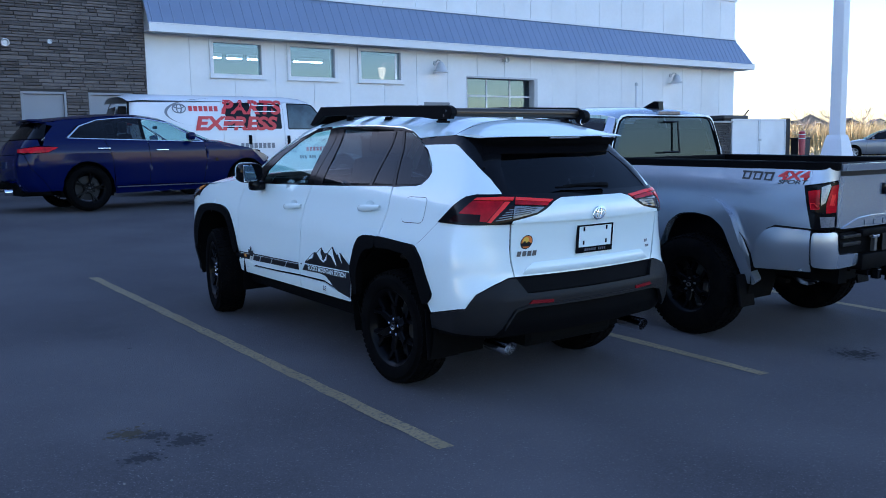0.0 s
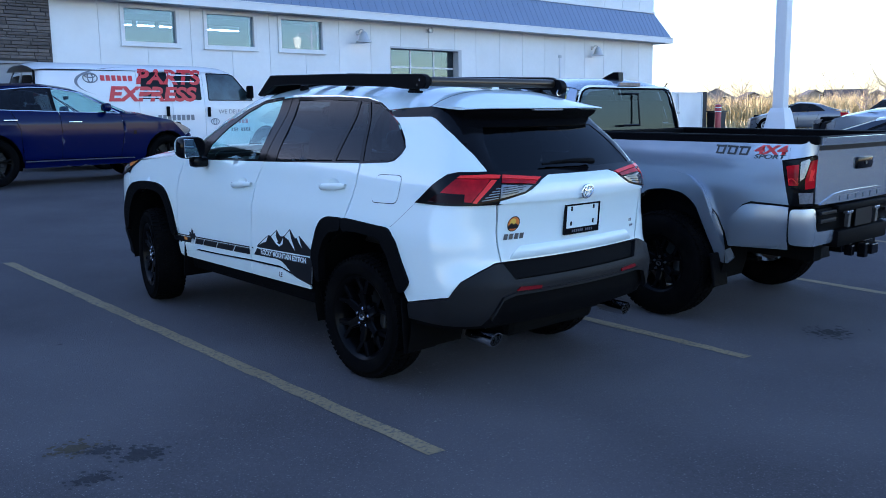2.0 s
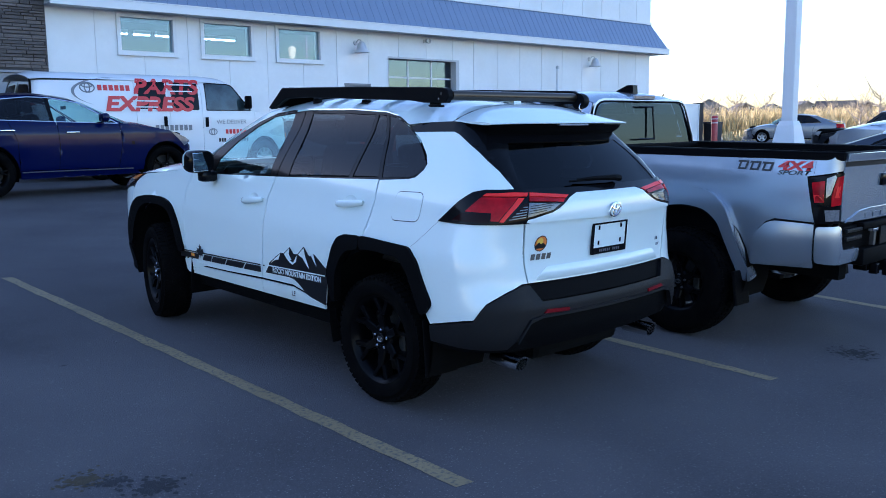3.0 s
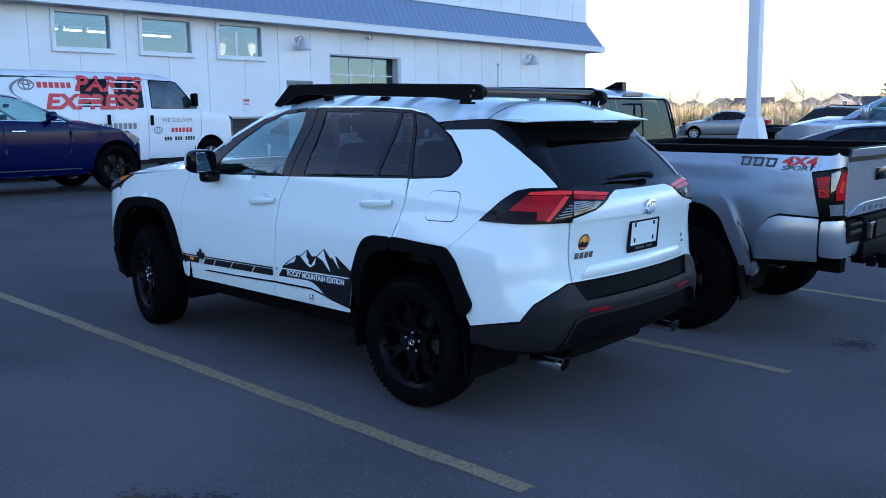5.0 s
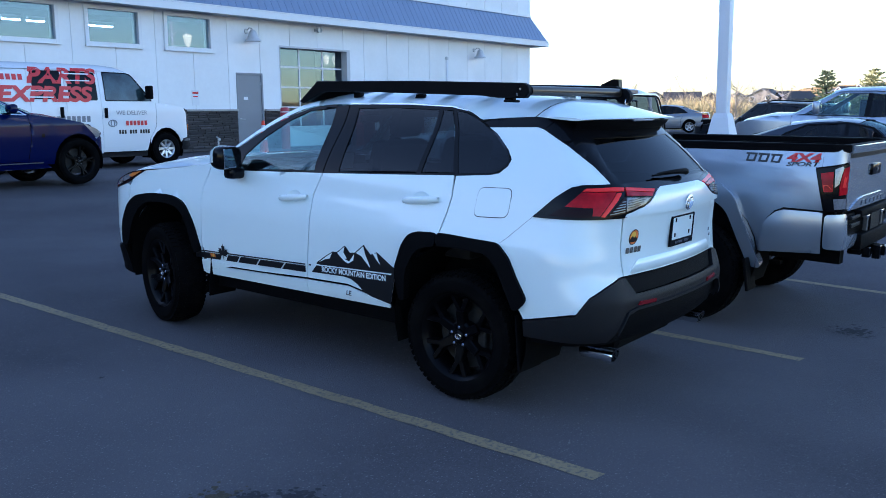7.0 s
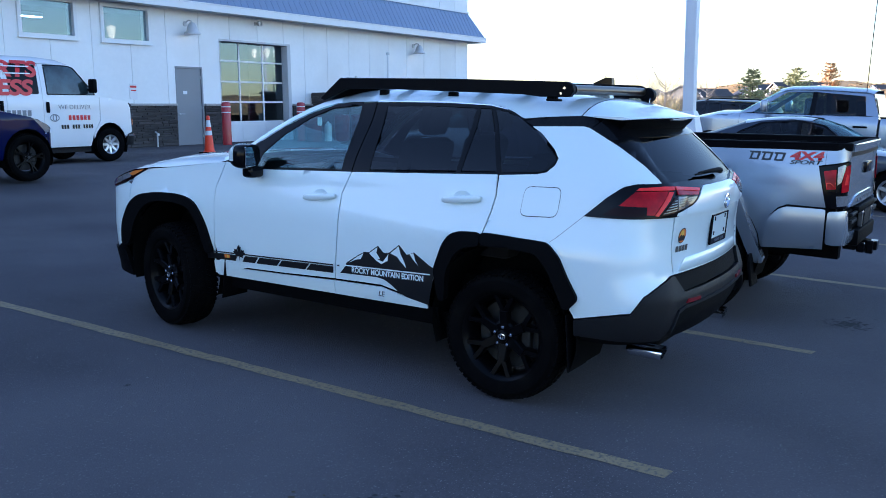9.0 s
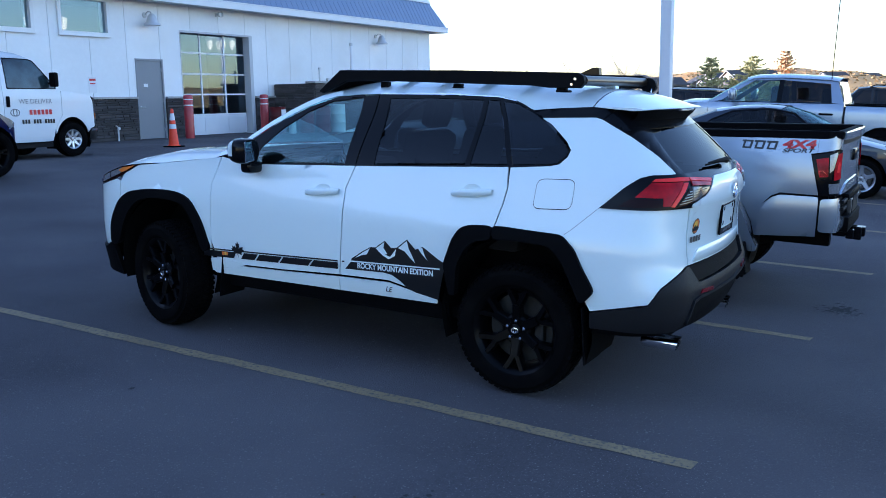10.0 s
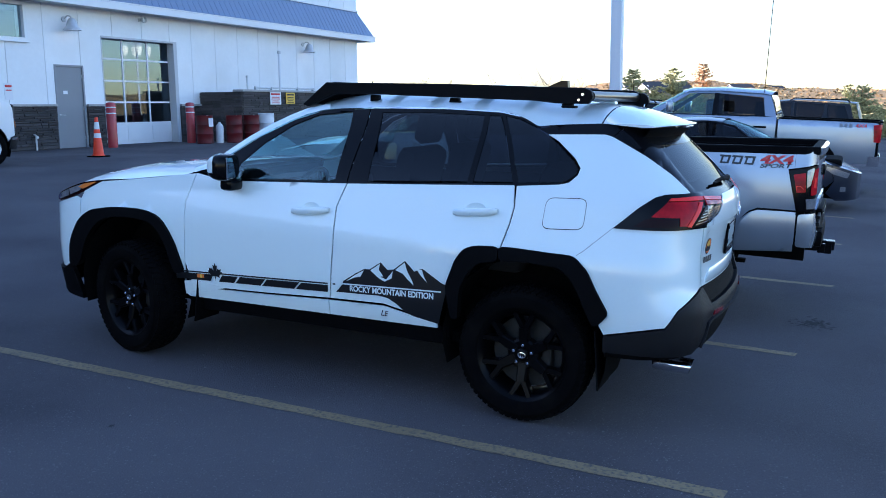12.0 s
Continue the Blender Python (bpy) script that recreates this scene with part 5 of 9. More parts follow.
    decal("decal_line", [(1.118, 0.632), (1.122, 0.624), (0.475, 0.655), (0.475, 0.663)], PAINT_WHITE, 0.0055)
    decal("decal_line", [(1.212, 0.568), (1.12, 0.632), (1.106, 0.632), (1.198, 0.568)], PAINT_WHITE, 0.0055)
    bm = text_sheet("ROCKY MOUNTAIN EDITION", 0.047, 0.0, 0.0016, squeeze=0.87)
    on_flank("side_lettering", car, bm, S, 0.790, 0.616, PAINT_WHITE, 0.0058, "white lettering reading rocky mountain edition", tilt=-2.1)
    bm = text_sheet("LE", 0.045, 0.002, 0.0008, shear=0.3)
    on_flank("side_badge", car, bm, S, 0.835, 0.487, CHROME, 0.009)
    # handles, mirrors
    for u, z, d in ((1.36, 1.04, door), (0.312, 1.122, rdoor)):
        for k in (0, 1):
            x = -S.half(u, z)
            def hollow(a, b, u=u, z=z):
                n = np.array(S.normal(a, b)) - np.array((0, 7.0 * (a - u), 11.0 * (b - z)))
                return n / np.linalg.norm(n)
            sheet("handle_cup", d[k], [(u + 0.062 * math.cos(a), z + 0.004 + 0.04 * math.sin(a)) for a in [i * math.pi / 12 for i in range(24)]], S.at, hollow, PAINT_WHITE, 0.03, 0.0012, 0, mirror=bool(k))
            bm = bmesh.new()
            for i in range(13):
                s = -1 + i / 6
                c = abs(s) ** 4
                yy, zz, xx = u - 0.13 * s, z + 0.014 * s - 0.004, x - 0.030 + 0.022 * c
                ring = [bm.verts.new((xx + 0.012 * math.cos(a), yy, zz + (0.022 - 0.008 * c) * math.sin(a))) for a in [j * math.pi / 5 for j in range(10)]]
                if i:
                    for j in range(10):
                        bm.faces.new((old[j], old[(j + 1) % 10], ring[(j + 1) % 10], ring[j]))
                old = ring
            bmesh.ops.recalc_face_normals(bm, faces=bm.faces)
            if k:
                for v in bm.verts:
                    v.co.x = -v.co.x
            part("door_handle", bm, PAINT_WHITE, d[k], smooth=50)
    for sgn in (-1, 1):
        turn = pose(sgn * 1.0, 1.895, 1.262, 0, 0, sgn * -14)
        bm = bmesh.new()
        bmesh.ops.create_uvsphere(bm, u_segments=28, v_segments=18, radius=1.0)
        low = bmesh.new()
        for target, z0, z1, g in ((bm, -0.35, 1.0, 1.0), (low, -1.0, 1.0, 0.985)):
            if target is low:
                bmesh.ops.create_uvsphere(low, u_segments=28, v_segments=18, radius=1.0)
            for v in target.verts:
                x, y, z = v.co
                px, pz = math.copysign(abs(x) ** 0.6, x), math.copysign(abs(z) ** 0.6, z)
                y = max(y, -0.42) if target is low else max(y, 0.42)
                v.co = turn @ Vector((0.108 * g * px * (1.0 - 0.08 * sgn * x), 0.10 * g * y, 0.082 * g * max(pz, z0)))
        mirror = part("door_mirror", bm, PAINT_WHITE, car, "white door mirror with black frame", smooth=50)
        part("mirror_frame", low, GLOSS_BLACK, mirror, smooth=50)
        bm = box(bmesh.new(), -0.09, 0.09, -0.004, 0.004, -0.065, 0.065, 0.003, turn @ pose(0, -0.040, 0, -2, 0, sgn * -5))
        part("mirror_glass", bm, MIRROR, mirror)
        bm = boxes((min(sgn * 0.86, sgn * 0.985), max(sgn * 0.86, sgn * 0.985), 1.865, 1.96, 1.115, 1.195), bevel=0.025)
        part("mirror_arm", bm, GLOSS_BLACK, mirror, smooth=40)
    # wheels and running gear
    mats = (RUBBER, RIM_BLACK, STEEL_BLACK, CHROME)
    for x, y in ((-0.797, 0.0), (0.797, 0.0), (-0.855, 2.73), (0.80, 2.69)):
        wheel(car, x, y, 0.378, 0.235, 0.255, (6, "fork"), mats, z=0.376 + ground_z(y, x) - 0.046 * y, steer=-13.0 if y else 0.0)
        wheel_well(car, math.copysign(0.90, x), y + (0.0 if y < 1 else 2.73 - y), 0.42, 0.47, 0.42, DARK, 1.0)
    for x in (-0.80, 0.80):
        for y, z in ((-0.435, 0.24), (2.22, 0.24)):
            bm = box(bmesh.new(), -0.12, 0.12, -0.004, 0.004, 0.0, 0.32, 0.003, pose(x, y, z, -6 if y < 0 else 6))
            part("mud_flap", bm, PLASTIC, car)
    for x in (-0.62, 0.585):
        bm = bmesh.new()
        lathe(bm, [(0.036, 0.0), (0.042, 0.01), (0.042, 0.2), (0.038, 0.2), (0.038, 0.02)], "y", (0, 0, 0), 24)
        for v in bm.verts:
            v.co = (x + v.co.x * 1.15, -0.66 - v.co.y - v.co.z * 0.3 * (v.co.y > 0.1), (0.362 if x < 0 else 0.345) + v.co.z)
        bmesh.ops.recalc_face_normals(bm, faces=bm.faces)
        part("exhaust_tip", bm, CHROME, car, "polished exhaust tip", smooth=40)
    bm = bmesh.new()
    tube(bm, [(-0.55, 0, 0.37), (0.55, 0, 0.37)], 0.05), tube(bm, [(-0.55, 2.69, 0.37), (0.55, 2.69, 0.37)], 0.05)
    part("axle_beam", bm, DARK, car)
    part("silencer", boxes((-0.4, 0.4, -0.75, -0.45, 0.30, 0.44), bevel=0.05), DARK, car)
    # cabin
    front_seat(car, -0.38, 1.25, 0.72), front_seat(car, 0.38, 1.25, 0.72)
    bm = boxes((-0.62, 0.62, 0.12, 0.6, 0.74, 0.92), bevel=0.05)
    box(bm, -0.62, 0.62, -0.08, 0.08, 0, 0.55, 0.06, pose(0, 0.1, 0.85, 16))
    for x in (-0.4, 0.0, 0.4):
        box(bm, -0.12, 0.12, -0.045, 0.045, 0.56, 0.72, 0.04, pose(x, 0.1, 0.85, 16))
    part("rear_bench", bm, SEAT, car, smooth=40)
    bm = boxes((-0.78, 0.78, 1.85, 2.28, 0.85, 1.12), (-0.6, -0.16, 1.8, 1.95, 1.08, 1.18), bevel=0.05)
    dash = part("dashboard", bm, SEAT, car, smooth=40)
    bm = box(bmesh.new(), -0.12, 0.12, -0.012, 0.012, -0.075, 0.075, 0.01, pose(0.02, 1.80, 1.20, 8))
    screen = part("centre_screen", bm, GLOSS_BLACK, dash)
    part("display", box(bmesh.new(), -0.105, 0.105, -0.002, 0.002, -0.06, 0.06, 0.0, pose(0.02, 1.786, 1.20, 8)), SCREEN, screen)
    bm = bmesh.new()
    ring = [Vector((0.185 * math.cos(a), 0, 0.185 * math.sin(a))) for a in [i * math.pi / 14 for i in range(29)]]
    m = pose(-0.38, 1.70, 1.06, 22)
    tube(bm, [m @ p for p in ring], 0.017, 8)
    for p in ((-0.17, 0.0, 0.0), (0.17, 0, 0), (0, 0, -0.17)):
        tube(bm, [m @ Vector((0, 0.03, 0)), m @ Vector(p)], 0.016, 6)
    part("steering_wheel", bm, SEAT, car, smooth=40)
    bm = boxes((-0.10, 0.10, 1.49, 1.52, 1.50, 1.56), bevel=0.015)
    part("inner_mirror", bm, GLOSS_BLACK, car)
    bm = boxes((-0.48, 0.48, -0.25, 1.3, 1.612, 1.622))
    part("headliner", bm, PLASTIC_GREY, car)
    # antenna and roof feet
    bm = prism(bmesh.new(), [(-0.22, 1.69), (-0.0, 1.69), (-0.06, 1.715), (-0.16, 1.757), (-0.20, 1.757)], "x", -0.03, 0.03)
    part("fin_antenna", bm, PAINT_WHITE, car)
    return car


def build_rack():
    rack = thing("roof_rack", pose(0, 0, 0, SLOPE), "low black aluminium roof platform with wind deflector on the white suv", "roof rack")
    for x in (-0.57, 0.57):
        s = -1 if x < 0 else 1
        side = [(-0.20, 1.715), (-0.225, 1.75), (-0.215, 1.785), (-0.18, 1.80), (0.6, 1.80), (1.45, 1.786), (1.62, 1.648), (1.58, 1.635), (1.40, 1.715), (1.15, 1.725), (0.1, 1.722), (-0.02, 1.712)]
        bm = prism(bmesh.new(), side, "x", x - 0.022, x + 0.022)
        bmesh.ops.bevel(bm, geom=bm.edges[:], offset=0.005, segments=1, affect="EDGES")
        rail = part("side_rail", bm, RACK_BLACK, rack, smooth=30)
        for y in (-0.1, 0.3, 0.75, 1.2):
            part("rail_slot", boxes((x + s * 0.0225 - 0.002, x + s * 0.0225 + 0.002, y - 0.055, y + 0.055, 1.775, 1.787), bevel=0.0), RACK_BLACK, rail)
        for y in (-0.17, -0.21 + 0.06):
            part("rail_bolt", lathe(bmesh.new(), [(0.008, -0.004), (0.006, 0.004)], "x", (x + s * 0.023, y, 1.765 if y < -0.16 else 1.735), 8), CHROME, rail)
        for y in (-0.08, 0.62, 1.15):
            z = 1.67 if y > 1 else 1.695
            x = s * (0.555 if y < 0 else 0.50)
            bm = boxes((x - 0.02, x + 0.02, y - 0.03, y + 0.03, z, 1.722), (x - 0.03, x + 0.03, y - 0.05, y + 0.03, z - 0.006, z + 0.008), bevel=0.008)
            part("foot", bm, RACK_BLACK, rack, smooth=30)
    for k in range(6):
        y = -0.12 + k * 0.30
        bm = boxes((-0.55, 0.55, y - 0.035, y + 0.035, 1.765, 1.785), (-0.55, 0.55, y - 0.012, y + 0.012, 1.757, 1.766), bevel=0.004)
        part("cross_slat", bm, RACK_BAR if k == 0 else RACK_BLACK, rack)
    bm = prism(bmesh.new(), [(1.42, 1.79), (1.60, 1.65), (1.595, 1.645), (1.41, 1.783)], "x", -0.55, 0.55)
    part("wind_deflector", bm, RACK_BLACK, rack)
    bm = bmesh.new()
    tube(bm, [(-0.55, -0.20, 1.757), (0.55, -0.20, 1.757)], 0.028, 14)
    part("rear_bar", bm, RACK_BAR, rack, smooth=40)
    bm = lathe(bmesh.new(), [(0.05, -0.03), (0.052, 0.0), (0.045, 0.03)], "x", (0.58, -0.235, 1.735), 20)
    cap = part("end_cap", bm, RACK_BLACK, rack, smooth=40)
    bm = bmesh.new()
    ring_shape(bm, 0.018, 0.018, 0.004, "y", -0.262, (0.55, 1.70))
    part("key_ring", bm, CHROME, cap)
    return rack


build_suv()
build_rack()


# ---- silver pickup beside the suv ----
BED = Shell(width=[(-2.0, 0.80), (-1.15, 0.848), (-0.93, 0.868), (-0.36, 0.90), (0.5, 0.905), (1.2, 0.91), (3.3, 0.92), (3.8, 0.88), (4.0, 0.80), (4.12, 0.62), (4.17, 0.3)],
            inset=[(0.4, 0.08), (0.57, 0.04), (0.7, 0.02), (0.85, 0.006), (1.0, 0.0), (1.1, 0.004), (1.22, 0.017), (1.32, 0.035), (1.40, 0.05), (1.5, 0.09), (1.75, 0.22), (1.85, 0.3)],
            tail=[(0.4, -1.12), (0.95, -1.115), (1.25, -1.11), (1.36, -1.112), (1.42, -1.118), (1.9, -1.05)], corner=[(0.5, 0.12), (1.4, 0.11)], bulge=0.02)


def build_pickup():
    car = thing("pickup_truck", pose(0, 0, 0, SLOPE) @ pose(2.93, -0.2, 0), "silver pickup truck with long open bed and black wheels", "truck")
    S = BED
    arch = [(-0.50, 0.45), (-0.43, 0.66), (-0.36, 0.84), (-0.24, 1.0), (-0.1, 1.06), (0.1, 1.06), (0.24, 1.0), (0.36, 0.84), (0.43, 0.66), (0.50, 0.45)]
    panel("bedside", car, S, [(-0.97, 0.60), (-0.52, 0.57)] + arch[1:-1] + [(0.5, 0.57), (1.0, 0.55), (1.0, 1.33), (-0.93, 1.395), (-0.93, 1.2545), (-0.885, 1.246), (-0.97, 0.926)], PAINT_SILVER)
    panel("bed_end", car, S, [(-0.932, 1.395), (-1.15, 1.395), (-1.15, 1.298), (-1.10, 1.289), (-1.0, 1.268), (-0.932, 1.2545)], PAINT_SILVER, 0.025)
    panel("bed_flare", car, S, rounded([(-0.56, 0.45), (-0.42, 0.76), (-0.33, 0.98), (-0.2, 1.085), (0.0, 1.11), (0.2, 1.085), (0.33, 0.98), (0.42, 0.76), (0.52, 0.45), (0.44, 0.45), (0.34, 0.72), (0.27, 0.87), (0.16, 0.95), (0.0, 0.97), (-0.16, 0.95), (-0.27, 0.87), (-0.34, 0.72), (-0.46, 0.45)], 0.05), PAINT_SILVER, off=0.055, rim=0.09)

    def swell(u, z):
        t = max(min((u + 0.98) / 0.34, 1.0), 0.0)
        p, n = np.array(S.at(u, z)), np.array(S.normal(u, z))
        return p + n * (0.004 + 0.03 * t * t * (3 - 2 * t) + 0.02 * (1 - ((z - 0.75) / 0.18) ** 2))

    def puff(u, z):
        p, n = np.array(S.at(u, z)), np.array(S.normal(u, z))
        return p + n * (0.008 + 0.02 * (1 - ((z - 0.77) / 0.16) ** 2))

    def facing(at):
        def normal(u, z, e=0.006):
            n = np.cross(np.array(at(u, z + e)) - at(u, z - e), np.array(at(u + e, z)) - at(u - e, z))
            return n / max(np.linalg.norm(n), 1e-9)
        return normal
    corner = rounded([(-0.53, 0.58), (-0.555, 0.80), (-0.63, 0.895), (-0.69, 0.92), (-0.972, 0.917), (-0.972, 0.64), (-0.80, 0.615)], 0.03)
    for k in (0, 1):
        sheet("bed_corner", car, corner, swell, facing(swell), PAINT_SILVER, 0.04, 0.0, 0.05, mirror=bool(k))
    # dark strip paints the shade along the top of the corner ledge
    panel("corner_gap", car, S, [(-0.56, 0.83), (-0.625, 0.902), (-0.69, 0.932), (-0.97, 0.93), (-0.97, 0.915), (-0.69, 0.915), (-0.63, 0.89)], DARK, 0.05, 0.002, 0)
    panel("corner_gap", car, S, [(-0.97, 0.63), (-0.97, 0.925), (-0.99, 0.925), (-0.99, 0.63)], DARK, 0.05, 0.002, 0)
    bumper = [(-0.987, 0.645), (-0.987, 0.903), (S.rear(-0.765, 0.91), 0.912), (S.rear(-0.735, 0.90), 0.895), (S.rear(-0.735, 0.775), 0.775), (S.rear(-0.71, 0.735), 0.737), (S.rear(-0.455, 0.735), 0.735), (S.rear(-0.455, 0.64), 0.638), (S.rear(-0.70, 0.635), 0.63)]
    for k in (0, 1):
        sheet("bumper_corner", car, rounded(bumper, 0.025), puff, facing(puff), PAINT_SILVER, 0.03, 0.0, 0.06, mirror=bool(k))
    lamps = panel("tail_lamp", car, S, rounded([(-0.893, 1.236), (-1.0, 1.257), (-1.10, 1.278), (-1.138, 1.287), (-1.148, 1.17), (-1.142, 0.93), (-0.982, 0.925)], 0.012), GLOSS_BLACK, 0.03, 0.008, 0.03)
    for k, lamp in enumerate(lamps):
        for poly, mat in (([(-0.928, 1.205), (-1.012, 1.222), (-1.022, 1.075), (-0.962, 1.07)], LAMP_RED), ([(-0.952, 1.12), (-1.018, 1.125), (-1.022, 1.08), (-0.962, 1.075)], LAMP_BRIGHT), ([(-1.02, 1.24), (-1.068, 1.264), (-1.078, 1.25), (-1.056, 1.13), (-1.03, 1.105)], LAMP_CLEAR), ([(-1.084, 1.25), (-1.132, 1.262), (-1.14, 1.06), (-1.068, 1.05), (-1.063, 1.12)], LAMP_RED),
                          ([(-1.092, 1.19), (-1.118, 1.192), (-1.122, 1.11), (-1.084, 1.108)], LAMP_BRIGHT), ([(-1.03, 1.022), (-1.13, 1.027), (-1.133, 0.95), (-1.042, 0.945)], LAMP_CLEAR), ([(-0.975, 1.045), (-1.06, 1.035), (-1.06, 1.048), (-0.972, 1.06)], PLASTIC)):
            sheet("lens", lamp, poly, S.at, S.normal, mat, 0.03, 0.014, 0.006, mirror=bool(k))
    edge = [(S.rear(-0.728, 0.94), 0.94), (S.rear(-0.735, 1.30), 1.30), (S.rear(-0.735, 1.40), 1.40)]
    gate = panel("tailgate", car, S, edge + mirrored(edge, S), PAINT_SILVER, 0.05, 0.004, both=False)[0]
    lip = [(S.rear(-0.73, 1.36), 1.36), (S.rear(-0.73, 1.415), 1.415)]
    sheet("tailgate_lip", gate, lip + mirrored(lip, S), S.at, S.normal, PAINT_SILVER, 0.06, 0.022, 0.04)
    # flat dark sheet in the groove paints the shade cast by the lip
    groove = [(S.rear(-0.73, 1.322), 1.322), (S.rear(-0.73, 1.358), 1.358)]
    sheet("lip_shadow_gap", gate, groove + mirrored(groove, S), S.at, S.normal, PLASTIC_GREY, 0.06, 0.006, 0)
    step = [(S.rear(-0.69, 0.93), 0.93), (S.rear(-0.645, 0.945), 0.945), (S.rear(-0.58, 0.965), 0.965), (S.rear(-0.47, 0.998), 0.998), (S.rear(-0.30, 1.012), 1.012)]
    sheet("tailgate_step", gate, step + mirrored(step, S), S.at, S.normal, PAINT_SILVER, 0.06, 0.014, 0.02)
    on_flank("tailgate_badge", gate, bars("BBBBBB", 0.06, 3.6), S, S.rear(0.0, 0.96), 0.962, PAINT_SILVER, 0.018, "pressed bar lettering")
    bm = boxes((-0.14, 0.14, -1.135, -1.09, 1.165, 1.255), bevel=0.012)
    handle = part("tailgate_handle", bm, GLOSS_BLACK, gate, smooth=40)
    part("handle_camera", lathe(bmesh.new(), [(0.015, -0.01), (0.012, 0.012)], "y", (0, -1.13, 1.21), 12), STEEL_DARK, handle)
    # dark tow bumper with plate and receiver
    bm = boxes((-0.452, 0.452, -1.17, -1.03, 0.60, 0.725), (-0.69, 0.69, -1.105, -1.0, 0.72, 0.90), (-0.45, 0.45, -1.155, -1.05, 0.86, 0.915), bevel=0.015)
    part("step_bumper", bm, PLASTIC, car, smooth=30)
    for x in (-0.58, 0.58):
        part("step_pad", boxes((x - 0.13, x + 0.13, -1.145, -1.12, 0.80, 0.83), (x - 0.13, x + 0.13, -1.145, -1.12, 0.86, 0.885), bevel=0.006), PLASTIC_GREY, car)
    part("plate", boxes((-0.15, 0.15, -1.16, -1.152, 0.735, 0.865)), PLASTIC_GREY, car)
    for x in (-0.25, 0.25):
        part("plate_lamp", boxes((x - 0.05, x + 0.05, -1.162, -1.125, 0.84, 0.862), bevel=0.005), LAMP_CLEAR, car)
        part("bumper_bracket", boxes((x - 0.02, x + 0.02, -1.16, -1.126, 0.735, 0.84), bevel=0.004), STEEL_DARK, car)
    bm = boxes((-0.06, 0.06, -1.27, -1.0, 0.52, 0.60), (-0.30, 0.30, -1.14, -1.04, 0.54, 0.60), (-0.14, -0.07, -1.25, -1.19, 0.50, 0.61), (-0.26, -0.2, -1.2, -1.14, 0.52, 0.60), bevel=0.008)
    part("tow_receiver", bm, GLOSS_BLACK, car)
    # bed
    def dip(bm):
        # the top of the bed falls a little towards the cab
        for v in bm.verts:
            if v.co.z > 1.2:
                v.co.z -= 0.029 * max(v.co.y + 1.0, 0.0)
        return bm
    bm = boxes((-0.77, -0.71, -1.03, 1.0, 0.75, 1.375), (0.71, 0.77, -1.03, 1.0, 0.75, 1.375), (-0.82, 0.82, 0.94, 1.0, 0.75, 1.375), (-0.70, 0.70, -1.07, -1.03, 0.75, 1.375), (-0.77, 0.77, -1.03, 1.0, 0.70, 0.75))
    dip(bm)
    part("bed_liner", bm, PLASTIC, car)
    for s in (-1, 1):
        outer = [(s * (S.half(y, 1.36 - 0.029 * (y + 1.0)) + 0.008), y) for y in (1.0, 0.5, 0.0, -0.4, -0.8, -1.0)] + [(s * (S.half(-1.0, 1.40) - 0.05), -1.10)]
        bm = prism(bmesh.new(), outer + [(s * 0.73, -1.10), (s * 0.73, 1.0)], "z", 1.364, 1.425)
        bmesh.ops.bevel(bm, geom=bm.edges[:], offset=0.008, segments=1, affect="EDGES")
        part("rail_cap", dip(bm), PLASTIC, car)
    for x0, x1, y0, y1 in ((-0.729, 0.729, 0.92, 1.0), (-0.729, 0.729, -1.10, -1.03)):
        part("rail_cap", dip(boxes((x0, x1, y0, y1, 1.375, 1.420), bevel=0.01)), PLASTIC, car)
    for y in (-0.75, 0.7):
        for x in (-0.76, 0.76):
            part("bed_cleat", dip(boxes((x - 0.015, x + 0.015, y - 0.03, y + 0.03, 1.30, 1.36), bevel=0.006)), STEEL_DARK, car)
    flap = rounded([(0.44, 1.21), (0.66, 1.20), (0.66, 1.03), (0.44, 1.03)], 0.03)
    panel("fuel_flap", car, S, flap, PAINT_SILVER, 0.06, 0.004, 0.006, both=False)
    # cab
    panel("cab_side", car, S, [(1.06, 0.55), (1.06, 1.40), (2.55, 1.36), (2.6, 1.2), (2.55, 0.50)], PAINT_SILVER)
    panel("cab_pillar", car, S, [(1.06, 1.40), (1.12, 1.72), (1.22, 1.735), (1.18, 1.40)], PAINT_SILVER)
    panel("cab_pillar", car, S, [(1.7, 1.38), (1.7, 1.745), (1.78, 1.745), (1.78, 1.38)], PAINT_SILVER)
    for p in ([(1.19, 1.41), (1.24, 1.715), (1.69, 1.73), (1.69, 1.395)], [(1.79, 1.395), (1.79, 1.73), (2.1, 1.70), (2.45, 1.38)]):
        for o in panel("cab_window", car, S, p, GLASS_TINT, 0.1, -0.004, 0):
            o.visible_shadow = False
    panel("door_seam", car, S, [(1.735, 0.56), (1.735, 1.38), (1.743, 1.38), (1.743, 0.56)], DARK, 0.1, 0.001, 0)
    panel("fender", car, S, [(2.62, 1.2), (2.62, 0.9), (2.78, 1.0), (3.0, 1.08), (3.3, 1.08), (3.55, 1.0), (3.68, 0.8), (3.78, 0.55), (4.16, 0.6), (4.16, 0.95), (3.9, 1.1), (3.4, 1.2), (2.58, 1.28)], PAINT_SILVER)
    roof = [(1.10, 1.715, 0.70, 0.045, -0.02), (1.16, 1.735, 0.705, 0.065, -0.02), (1.35, 1.75, 0.705, 0.075, 0.0), (1.8, 1.755, 0.70, 0.075, 0.0), (2.05, 1.745, 0.69, 0.07, 0.04), (2.2, 1.70, 0.69, 0.06, 0.08)]
    loft("roof", car, roof, 3.0, PAINT_SILVER, n=18)
